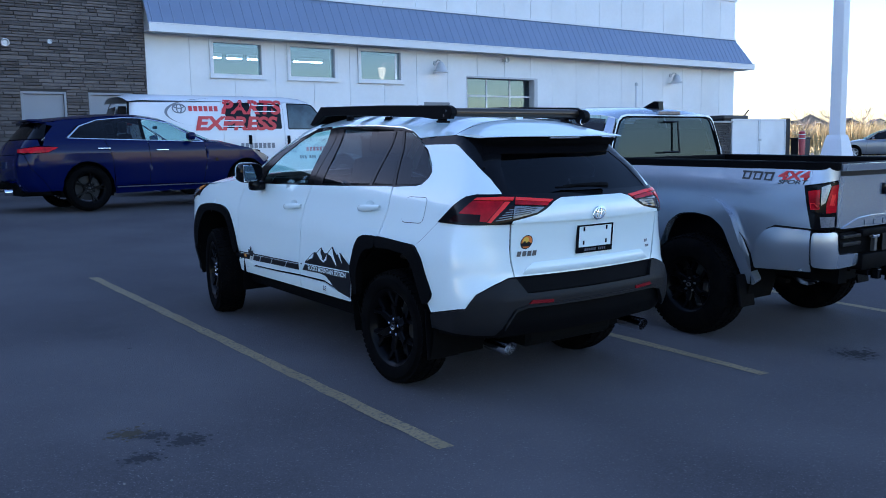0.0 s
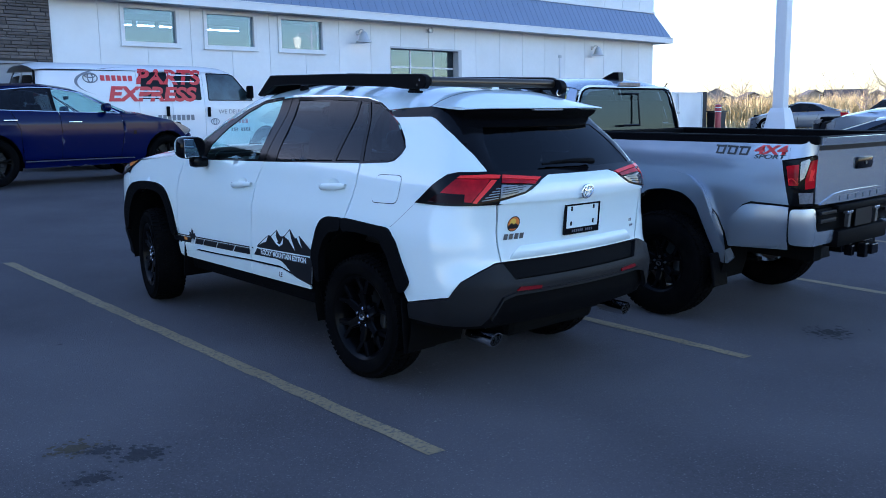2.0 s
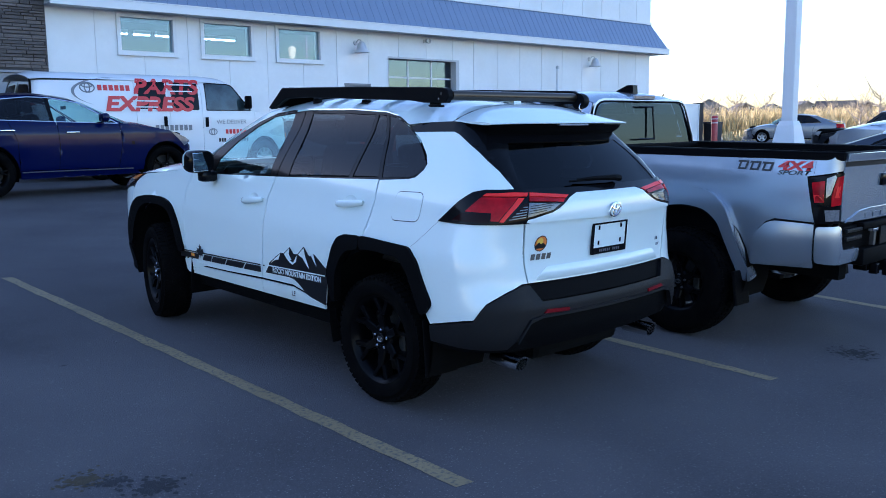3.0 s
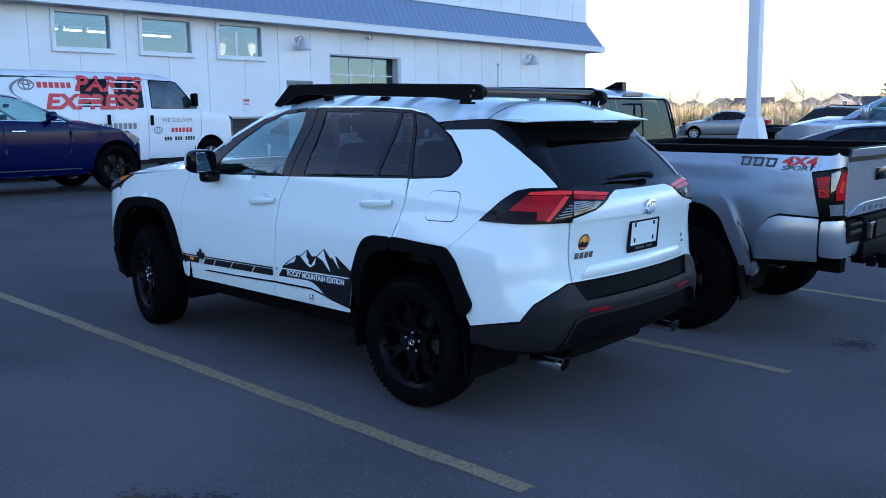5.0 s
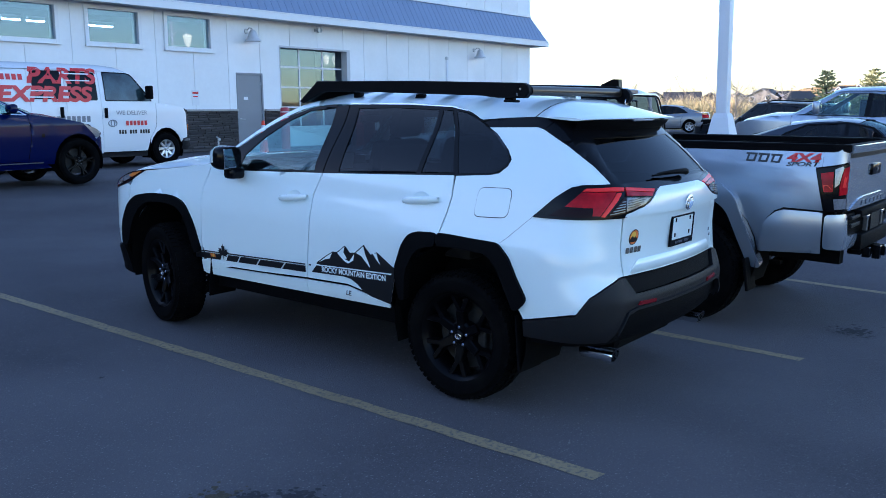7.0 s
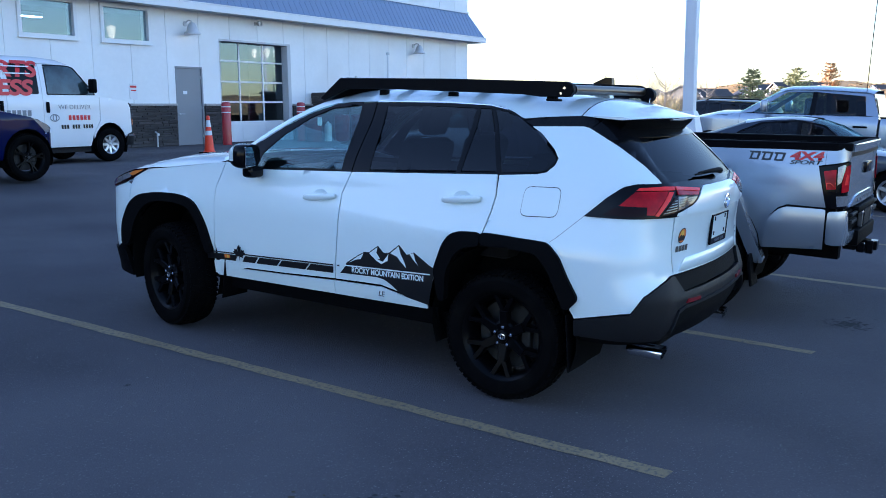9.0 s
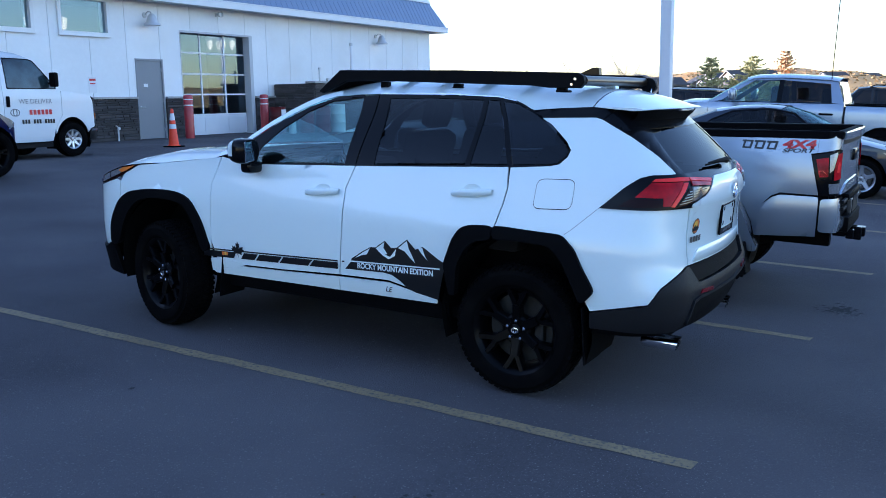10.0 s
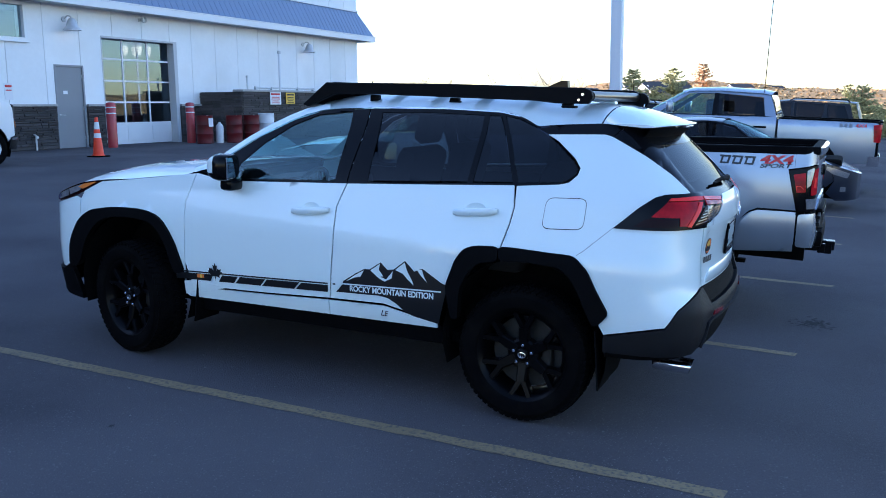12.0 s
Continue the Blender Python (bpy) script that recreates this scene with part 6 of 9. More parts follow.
    o = loft("windscreen", car, [(2.2, 1.69, 0.67, 0.06, 0.08), (2.6, 1.40, 0.74, 0.05, 0.15), (2.75, 1.27, 0.76, 0.03, 0.18)], 2.6, GLASS_CLEAR)
    o.visible_shadow = False
    loft("bonnet", car, [(2.62, 1.27, 0.80, 0.06, 0.1), (3.0, 1.24, 0.82, 0.08, 0.05), (3.6, 1.18, 0.80, 0.07, 0.0), (4.0, 1.08, 0.72, 0.06, 0.0), (4.14, 0.95, 0.5, 0.03, 0.0)], 3.0, PAINT_SILVER)
    # back of the cab with sliding window
    bm = bmesh.new()
    half_out = [(0.83, 1.28), (0.84, 1.36), (0.825, 1.44), (0.775, 1.57), (0.735, 1.67), (0.71, 1.715), (0.67, 1.745), (0.60, 1.762)]
    half_hole = [(0.806, 1.30), (0.814, 1.36), (0.80, 1.44), (0.751, 1.565), (0.712, 1.655), (0.688, 1.695), (0.65, 1.722), (0.59, 1.736)]
    out = [(-x, z) for x, z in half_out] + half_out[::-1]
    hole = [(-x, z) for x, z in half_hole] + half_hole[::-1]

    def back(p, d=0.0):
        return (p[0], 1.04 + (p[1] - 1.3) * 0.14 - d - 0.04 * (1 - (p[0] / 0.85) ** 2), p[1])
    a, b = [bm.verts.new(back(p)) for p in out], [bm.verts.new(back(p)) for p in hole]
    for i in range(len(out)):
        j = (i + 1) % len(out)
        bm.faces.new((a[i], b[i], b[j], a[j]))
    part("cab_back", bm, PAINT_SILVER, car)
    bm = bmesh.new()
    cols = [bm.verts.new(back(p, -0.012)) for p in hole]
    bm.faces.new(cols)
    bmesh.ops.triangulate(bm, faces=bm.faces[:])
    rear_pane = part("rear_window", bm, GLASS_CAB, car)
    rear_pane.visible_shadow = False
    part("window_seal", tube(bmesh.new(), [back(p, 0.002) for p in hole], 0.008, 6), RUBBER, rear_pane)
    for p, q in (((0.11, 1.40), (0.11, 1.69)), ((0.11, 1.40), (-0.14, 1.40)), ((0.11, 1.69), (-0.10, 1.69))):
        bm = tube(bmesh.new(), [back(p, 0.004), back(q, 0.004)], 0.009, 6)
        part("slider_frame", bm, GLOSS_BLACK, rear_pane)
    bm = boxes((-0.16, 0.16, 1.06, 1.09, 1.755, 1.795), bevel=0.008)
    part("brake_lamp", bm, LAMP_CLEAR, car)
    bm = prism(bmesh.new(), [(1.17, 1.80), (1.41, 1.80), (1.36, 1.83), (1.24, 1.885), (1.18, 1.885)], "x", -0.035, 0.035)
    part("fin_antenna", bm, GLOSS_BLACK, car)
    bm = boxes((-0.75, 0.75, 1.15, 3.0, 0.45, 1.2), (-0.7, 0.7, 1.15, 1.35, 1.2, 1.62), (-0.62, -0.14, 1.75, 1.9, 1.2, 1.66), (0.14, 0.62, 1.75, 1.9, 1.2, 1.66))
    part("cabin_seats", bm, SEAT, car)
    bm = boxes((-0.78, 0.78, -1.0, 1.0, 0.64, 0.70), (-0.75, 0.75, 1.0, 4.0, 0.42, 0.52), (-0.56, -0.44, -1.05, 4, 0.49, 0.64), (0.44, 0.56, -1.05, 4, 0.49, 0.64), (-0.7, 0.7, 3.9, 4.1, 0.5, 1.0))
    part("chassis", bm, DARK, car)
    bm = tube(bmesh.new(), [(-0.7, 0, 0.40), (0.7, 0, 0.40)], 0.06)
    lathe(bm, [(0.05, -0.12), (0.16, -0.06), (0.16, 0.06), (0.05, 0.12)], "y", (0, 0, 0.4), 16)
    part("axle", bm, STEEL_DARK, car)
    for x in (-0.5, 0.5):
        part("shock_absorber", tube(bmesh.new(), [(x, -0.12, 0.36), (x * 0.9, -0.25, 0.75)], 0.03), STEEL_DARK, car)
        part("leaf_spring", boxes((x - 0.035, x + 0.035, -0.6, 0.6, 0.42, 0.45)), DARK, car)
    # lettering on the bedside
    for k in range(3):
        bm, c, w, h, q = bmesh.new(), (k - 1) * 0.093, 0.042, 0.033, 0.009
        for p in ([(-w, h - q * 1.6), (w, h - q * 1.6), (w, h), (-w, h)], [(-w + 0.016, -h), (-w + 0.016 + q * 1.6, -h), (-w + 0.016 + q * 1.6, h - q * 1.6), (-w + 0.016, h - q * 1.6)], [(w - q * 1.8, -h), (w, -h), (w, h - q * 1.6), (w - q * 1.8, h - q * 1.6)], [(-w + 0.016 + q * 1.6, -h), (w - q * 1.8, -h), (w - q * 1.8, -h + q * 1.4), (-w + 0.016 + q * 1.6, -h + q * 1.4)]):
            bm.faces.new([bm.verts.new((c + a + 0.25 * b, b, 0)) for a, b in p])
        on_flank("bedside_badge", car, bm, S, -0.497, 1.296, DECAL_BLACK, 0.004, "dark open bar shape")
    bm = text_sheet("4X4", 0.086, 0.0, 0.004, shear=0.15, squeeze=1.6)
    on_flank("bedside_lettering", car, bm, S, -0.79, 1.31, DECAL_RED, 0.004, "red 4x4 lettering", tilt=-2)
    bm = text_sheet("SPORT", 0.043, 0.0, 0.001, shear=0.25, squeeze=1.75)
    on_flank("bedside_lettering", car, bm, S, -0.785, 1.262, DECAL_BLACK, 0.004, "dark sport lettering", tilt=-2)
    mats = (RUBBER, RIM_BLACK, STEEL_DARK, STEEL_DARK)
    for x in (-0.885, 0.885):
        for y in (0.0, 3.25):
            wheel(car, x, y, 0.42, 0.28, 0.225, (6, "fork"), mats, z=0.417 + ground_z(y - 0.2, x + 2.93) - 0.046 * (y - 0.2))
            wheel_well(car, math.copysign(0.90, x), y, 0.5, 0.52, 0.35, DARK)
    for x in (-0.9, 0.9):
        part("mud_flap", box(bmesh.new(), -0.1, 0.1, -0.012, 0.012, 0.0, 0.26, 0.01, pose(x, -0.50, 0.26, -10)), PLASTIC, car)
    return car


build_pickup()


# ---- other parked vehicles ----
def core(car, length, half, z0, z1):
    a, b = length
    bm = boxes((-half, half, a + 0.1, b - 0.15, z0, z1), bevel=0.05)
    part("body_core", bm, DARK, car)


def build_coupe_suv():
    car = thing("crossover", pose(0.27, 11.87, ground_z(11.87), 0, 0, -90) @ pose(0, 0, 0, 0, -0.5), "dark blue crossover with black alloy wheels parked by the building", "car")
    S = Shell(width=[(-1.3, 0.92), (-0.4, 0.955), (0.2, 0.96), (1.4, 0.93), (2.8, 0.955), (3.1, 0.93), (3.35, 0.84), (3.5, 0.68), (3.6, 0.45), (3.64, 0.15)],
              inset=[(0.3, 0.07), (0.45, 0.02), (0.6, 0.01), (0.85, 0.0), (1.0, 0.0), (1.12, 0.03), (1.2, 0.07), (1.4, 0.2), (1.6, 0.31), (1.68, 0.36)],
              tail=[(0.3, -1.05), (0.5, -1.17), (0.8, -1.2), (1.0, -1.15), (1.15, -1.08), (1.3, -0.95), (1.5, -0.78), (1.62, -0.66)], corner=[(0.4, 0.3), (1.2, 0.28), (1.5, 0.15)], bulge=0.08)
    core(car, (-1.15, 3.5), 0.68, 0.28, 1.0)
    wf, wr = 2.92, 0.0
    def arch(c, r=0.425):
        return [(c + r * math.cos(a), 0.40 + r * 1.06 * math.sin(a)) for a in [math.pi * (k / 10) for k in range(11)]]
    panel("quarter_panel", car, S, [(0.44, 0.36), (0.42, 0.5)] + arch(wr)[1:-1] + [(-0.43, 0.36), (-0.6, 0.36), (-0.72, 0.55), (-0.9, 0.75), (-1.0, 0.98), (-0.62, 1.0), (-0.45, 1.09), (-0.7, 1.12), (-0.62, 1.3), (-0.48, 1.45), (-0.3, 1.5), (-0.1, 1.46), (-0.32, 1.245), (0.3, 1.215), (0.42, 0.9)], PAINT_NAVY)
    panel("rear_door", car, S, [(0.45, 0.42), (0.43, 0.9), (0.31, 1.215), (1.06, 1.195), (1.08, 0.8), (1.05, 0.42)], PAINT_NAVY)
    panel("front_door", car, S, [(1.06, 0.42), (1.09, 0.8), (1.07, 1.195), (2.1, 1.16), (2.12, 0.8), (2.05, 0.42)], PAINT_NAVY)
    panel("front_fender", car, S, [(2.06, 0.42), (2.13, 0.8), (2.11, 1.16), (2.6, 1.11), (3.0, 1.03), (3.25, 0.93), (3.28, 0.75), (3.35, 0.6)] + arch(wf)[0:] + [(2.49, 0.36), (2.3, 0.36)], PAINT_NAVY)
    panel("front_bumper", car, S, [(3.36, 0.4), (3.36, 0.6), (3.29, 0.75), (3.4, 0.8), (3.63, 0.7), (3.63, 0.3), (3.4, 0.26)], PAINT_NAVY)
    panel("head_lamp", car, S, [(3.02, 1.02), (3.27, 0.93), (3.48, 0.84), (3.4, 0.8), (3.29, 0.77)], LAMP_CLEAR, 0.06, 0.006)
    panel("sill", car, S, [(0.46, 0.28), (0.45, 0.41), (2.3, 0.41), (2.46, 0.30)], PAINT_NAVY, off=0.0)
    panel("sill_strip", car, S, [(0.47, 0.385), (0.47, 0.40), (2.3, 0.40), (2.3, 0.385)], CHROME, 0.2, 0.006, 0.01)
    low = [(-0.61, 0.36), (-0.73, 0.55), (-0.91, 0.75), (-1.01, 0.97), (S.rear(0, 0.97), 0.97), (S.rear(0, 0.55), 0.55), (-1.2, 0.5), (-1.1, 0.36)]
    panel("rear_bumper", car, S, low, PAINT_NAVY)
    panel("bumper_valance", car, S, [(-0.6, 0.30), (-0.62, 0.37), (-1.1, 0.36), (-1.2, 0.49), (S.rear(0, 0.54), 0.54), (S.rear(0, 0.32), 0.32)], PLASTIC, 0.07, -0.01)
    panel("tail_lamp", car, S, [(-0.46, 1.085), (-0.75, 1.10), (-1.15, 1.06), (-1.15, 1.01), (-0.9, 1.0), (-0.63, 1.01)], LAMP_RED, 0.05, 0.01)
    panel("tailgate", car, S, [(-1.02, 0.98), (-1.16, 1.0), (-1.16, 1.07), (-0.74, 1.12), (-0.76, 1.22), (S.rear(0, 1.22), 1.22), (S.rear(0, 0.98), 0.98)], PAINT_NAVY)
    panel("rear_window", car, S, [(-0.66, 1.24), (-0.56, 1.5), (S.rear(0, 1.52), 1.52), (S.rear(0, 1.24), 1.24)], GLOSS_BLACK, 0.06, -0.004)
    gl = [[(-0.26, 1.25), (-0.05, 1.44), (0.25, 1.545), (0.70, 1.59), (0.98, 1.585), (0.98, 1.205), (0.3, 1.225)], [(1.04, 1.205), (1.04, 1.58), (1.5, 1.50), (1.86, 1.27), (2.03, 1.17)]]
    for p, mat in zip(gl, (GLASS_TINT, GLASS_CLEAR)):
        for o in panel("window_glass", car, S, p, mat, 0.1, -0.004, 0):
            o.visible_shadow = False
    panel("window_pillar", car, S, [(0.98, 1.2), (0.98, 1.59), (1.04, 1.585), (1.04, 1.2)], GLOSS_BLACK, 0.1, 0.0)
    panel("chrome_strip", car, S, [(-0.30, 1.248), (-0.06, 1.455), (0.25, 1.56), (0.70, 1.605), (1.04, 1.60), (1.52, 1.515), (1.9, 1.28), (2.1, 1.16), (2.06, 1.16), (1.87, 1.28), (1.5, 1.503), (1.04, 1.585), (0.70, 1.592), (0.25, 1.547), (-0.05, 1.442), (-0.26, 1.25)], CHROME, 0.1, 0.004, 0.01)
    panel("chrome_strip", car, S, [(-0.28, 1.236), (-0.28, 1.248), (0.3, 1.226), (2.08, 1.166), (2.08, 1.154), (0.3, 1.214)], CHROME, 0.1, 0.005, 0.01)
    line = curve([(-0.7, 1.50), (-0.3, 1.56), (0.0, 1.585), (0.4, 1.62), (0.8, 1.63), (1.1, 1.605), (1.45, 1.545), (1.8, 1.36), (2.15, 1.17)])
    loft("roof", car, [(y, line(y), S.half(y, line(y)) + 0.01, 0.06, -0.06 if y < -0.4 else 0.06 * max(y - 0.9, 0)) for y in (-0.75, -0.5, -0.25, 0, 0.3, 0.6, 0.9, 1.2, 1.4)], 2.8, PAINT_NAVY)
    panel("roof_side", car, S, [(-0.7, 1.50), (-0.3, 1.565), (0.0, 1.59), (0.4, 1.625), (0.8, 1.635), (1.1, 1.61), (1.45, 1.55), (1.8, 1.365), (2.15, 1.175), (2.1, 1.165), (1.9, 1.29), (1.52, 1.52), (1.04, 1.605), (0.7, 1.61), (0.25, 1.565), (-0.06, 1.46), (-0.12, 1.455), (-0.3, 1.50), (-0.48, 1.455)], PAINT_NAVY, 0.08, -0.002)
    o = loft("windscreen", car, [(y, line(y), S.half(y, line(y)) - 0.03, 0.05, 0.06 + 0.3 * max(y - 1.4, 0)) for y in (1.4, 1.6, 1.8, 2.0, 2.15)], 2.6, GLASS_CLEAR)
    o.visible_shadow = False
    loft("bonnet", car, [(2.15, 1.165, 0.82, 0.05, 0.2), (2.5, 1.13, 0.82, 0.07, 0.05), (2.9, 1.05, 0.80, 0.07, 0.0), (3.2, 0.95, 0.72, 0.06, 0.0), (3.45, 0.82, 0.55, 0.04, 0.0), (3.58, 0.68, 0.35, 0.02, 0.0)], 3.0, PAINT_NAVY)
    bm = boxes((-0.6, 0.6, -0.84, -0.6, 1.53, 1.57), bevel=0.015)
    part("spoiler", bm, PAINT_NAVY, car, smooth=40)
    for s in (-1, 1):
        bm = boxes((s * 0.98 - 0.12, s * 0.98 + 0.12, 1.76, 1.88, 1.19, 1.33), bevel=0.045)
        part("door_mirror", bm, PAINT_NAVY, car, smooth=50)
        for y, z in ((0.28, 1.06), (1.3, 1.02)):
            x = s * (S.half(y, z) + 0.02)
            part("door_handle", boxes((x - 0.012, x + 0.012, y - 0.11, y + 0.11, z - 0.013, z + 0.013), bevel=0.008), CHROME, car, smooth=40)
        part("exhaust_tip", lathe(bmesh.new(), [(0.05, 0), (0.055, 0.12), (0.045, 0.12), (0.045, 0.02)], "y", (s * 0.6, -1.27, 0.36), 20), CHROME, car, smooth=40)
        part("side_vent", boxes((s * 0.955 - 0.004, s * 0.955 + 0.004, 2.29, 2.34, 0.80, 0.86), bevel=0.003), GLOSS_BLACK, car)
    part("plate", boxes((-0.16, 0.16, -1.30, -1.27, 0.74, 0.9), bevel=0.005), PAINT_WHITE, car)
    part("tow_bar", boxes((-0.3, 0.3, -1.33, -1.15, 0.42, 0.5), (-0.04, 0.04, -1.4, -1.15, 0.4, 0.52), bevel=0.01), DARK, car)
    front_seat(car, -0.38, 1.2, 0.62), front_seat(car, 0.38, 1.2, 0.62)
    part("dashboard", boxes((-0.75, 0.75, 1.75, 2.15, 0.8, 1.12), bevel=0.05), SEAT, car)
    part("inner_mirror", boxes((-0.1, 0.1, 1.5, 1.53, 1.42, 1.48), bevel=0.01), GLOSS_BLACK, car)
    for x in (-0.83, 0.83):
        for y in (wr, wf):
            wheel(car, x, y, 0.388, 0.26, 0.268, (5, "twin"), (RUBBER, RIM_BLACK, STEEL_BLACK, STEEL_DARK))
            wheel_well(car, math.copysign(0.93, x), y, 0.40, 0.43, 0.35, DARK)
    return car


def build_van():
    car = thing("cargo_van", pose(3.56, 15.6, ground_z(15.6), 0, 0, -90), "white delivery van with red parts lettering parked by the wall", "van")
    S = Shell(width=[(-1.5, 0.98), (3.0, 1.0), (3.8, 0.98), (4.4, 0.95), (4.62, 0.86), (4.72, 0.7), (4.78, 0.4), (4.8, 0.1)],
              inset=[(0.3, 0.06), (0.5, 0.015), (0.8, 0.0), (1.2, 0.0), (1.45, 0.02), (1.8, 0.07), (2.05, 0.13), (2.12, 0.18)],
              tail=[(0.3, -1.38), (1.2, -1.40), (1.6, -1.38), (2.1, -1.28)], corner=[(0.3, 0.1), (2.1, 0.12)], bulge=0.03)
    core(car, (-1.3, 4.6), 0.8, 0.3, 1.15)
    wb = 3.94
    def arch(c, r=0.44):
        return [(c + r * math.cos(a), 0.36 + r * 1.15 * math.sin(a)) for a in [math.pi * (k / 10) for k in range(11)]]
    panel("side_panel", car, S, [(0.44, 0.34)] + arch(0.0)[1:-1] + [(-0.44, 0.34), (-1.36, 0.36), (-1.36, 2.06), (0.78, 2.10), (0.78, 0.34)], VAN_WHITE, 0.12)
    panel("side_door", car, S, [(0.788, 0.34), (0.788, 2.10), (1.55, 2.11), (1.55, 0.34)], VAN_WHITE, 0.12)
    panel("side_door", car, S, [(1.558, 0.34), (1.558, 2.11), (2.335, 2.11), (2.335, 0.34)], VAN_WHITE, 0.12)
    panel("front_door", car, S, [(2.343, 0.36), (2.343, 2.11), (3.0, 2.09), (3.12, 2.08), (3.66, 1.44), (3.7, 1.42), (3.68, 0.9), (3.5, 0.62), (3.44, 0.36)], VAN_WHITE, 0.12)
    panel("front_fender", car, S, [(3.51, 0.62), (3.69, 0.9), (3.71, 1.42), (3.87, 1.41), (4.45, 1.32), (4.55, 1.2), (4.58, 0.62), (4.38, 0.55)] + arch(wb)[1:-1], VAN_WHITE)
    panel("front_bumper", car, S, [(4.36, 0.36), (4.40, 0.60), (4.62, 0.66), (4.79, 0.66), (4.79, 0.4), (4.6, 0.34)], PLASTIC_GREY, off=0.03)
    panel("bumper_strip", car, S, [(4.42, 0.55), (4.42, 0.60), (4.79, 0.60), (4.79, 0.55)], CHROME, 0.1, 0.036)
    panel("front_face", car, S, [(4.59, 0.66), (4.56, 1.2), (4.5, 1.30), (4.78, 1.2), (4.79, 0.66)], PLASTIC_GREY)
    panel("head_lamp", car, S, [(4.6, 0.95), (4.57, 1.17), (4.74, 1.15), (4.75, 0.95)], LAMP_CLEAR, 0.06, 0.006)
    panel("turn_lamp", car, S, [(4.60, 0.80), (4.595, 0.93), (4.68, 0.93), (4.69, 0.80)], LAMP_AMBER, 0.06, 0.008)
    panel("sill", car, S, [(0.46, 0.24), (0.46, 0.33), (3.46, 0.33), (3.46, 0.24)], PLASTIC_GREY, 0.2, -0.02)
    win = rounded([(2.46, 1.48), (2.47, 2.06), (3.02, 2.05), (3.12, 2.02), (3.57, 1.47)], 0.03)
    panel("window_frame", car, S, rounded([(2.44, 1.455), (2.45, 2.085), (3.03, 2.075), (3.15, 2.04), (3.62, 1.455)], 0.04), GLOSS_BLACK, 0.1, 0.004, 0.006)
    panel("window_glass", car, S, win, GLASS_TEAL, 0.1, 0.007, 0)
    panel("side_window", car, S, rounded([(0.86, 1.49), (0.86, 2.07), (1.49, 2.08), (1.49, 1.49)], 0.04), GLOSS_BLACK, 0.1, 0.005, 0.006)
    panel("side_window", car, S, rounded([(1.62, 1.47), (1.62, 2.08), (2.27, 2.06), (2.27, 1.47)], 0.04), GLOSS_BLACK, 0.1, 0.005, 0.006)
    panel("rear_door", car, S, [(-1.40, 0.40), (-1.40, 2.03), (S.rear(-0.01, 2.06), 2.06), (S.rear(-0.01, 0.40), 0.40)], VAN_WHITE, 0.12)
    panel("rear_window", car, S, rounded([(-1.50, 1.45), (-1.49, 1.98), (S.rear(-0.08, 2.0), 2.0), (S.rear(-0.08, 1.45), 1.45)], 0.06), GLOSS_BLACK, 0.1, 0.006, 0.01)
    panel("rear_corner", car, S, [(-1.34, 1.62), (-1.36, 2.06), (-1.46, 2.1), (-1.48, 1.62)], GLOSS_BLACK, 0.1, 0.006)
    panel("tail_lamp", car, S, [(-1.30, 1.55), (-1.30, 1.78), (-1.43, 1.78), (-1.43, 1.55)], LAMP_RED, 0.05, 0.012)
    loft("roof", car, [(-1.34, 2.08, 0.84, 0.12, -0.04)] + [(y, 2.105, 0.85, 0.17, 0.0) for y in (-1.1, 0, 1, 2, 2.6)] + [(2.95, 2.09, 0.85, 0.15, 0.06), (3.12, 2.06, 0.84, 0.10, 0.1)], 2.6, VAN_WHITE)
    loft("windscreen", car, [(3.10, 2.06, 0.82, 0.08, 0.1), (3.5, 1.62, 0.88, 0.03, 0.15), (3.72, 1.40, 0.9, 0.0, 0.2)], 2.4, GLASS_PALE)
    loft("bonnet", car, [(3.7, 1.41, 0.92, 0.05, 0.2), (4.1, 1.36, 0.90, 0.06, 0.1), (4.45, 1.30, 0.86, 0.05, 0.1), (4.62, 1.18, 0.8, 0.02, 0.1)], 3.0, VAN_WHITE)
    for s in (-1, 1):
        part("door_mirror", boxes((s * 1.12 - 0.1, s * 1.12 + 0.1, 3.40, 3.5, 1.50, 1.80), (s * 1.0 - 0.06, s * 1.0 + 0.06, 3.42, 3.47, 1.55, 1.6), bevel=0.03), PLASTIC, car, smooth=40)
        for y, z in ((1.43, 1.22), (2.43, 1.2)):
            x = s * (S.half(y, z) + 0.012)
            part("door_handle", boxes((x - 0.012, x + 0.012, y - 0.04, y + 0.04, z - 0.11, z + 0.11), bevel=0.015), PLASTIC, car, smooth=40)
        for y in (0.0, wb):
            wheel(car, s * 0.86, y, 0.38, 0.23, 0.21, (8, "plain"), (RUBBER, ALLOY, STEEL_DARK, STEEL_DARK))
            wheel_well(car, s * 0.95, y, 0.36, 0.46, 0.35, DARK, 0.98)
    # lettering on the right flank
    def put(name, bm, u, z, mat, label="", off=0.008):
        on_flank(name, car, bm, S, u, z, mat, off, label, right=True)
    bm = bmesh.new()
    for k, (rx, rz, t) in enumerate(((1.05, 0.33, 0.03),)):
        pts = [(0.55 - rx * math.cos(a), 1.83 + rz * math.sin(a)) for a in [math.radians(q) for q in range(-75, 96, 8)]]
        width = [0.004 + 0.05 * math.sin(math.pi * i / (len(pts) - 1)) for i in range(len(pts))]
        vs = [(bm.verts.new((a - 0.0, b - 0.0, 0)), bm.verts.new((a - w * 1.2, b + w * 0.25, 0))) for (a, b), w in zip(pts, width)]
        for (a, b), (c, d) in zip(vs, vs[1:]):
            bm.faces.new((a, c, d, b))
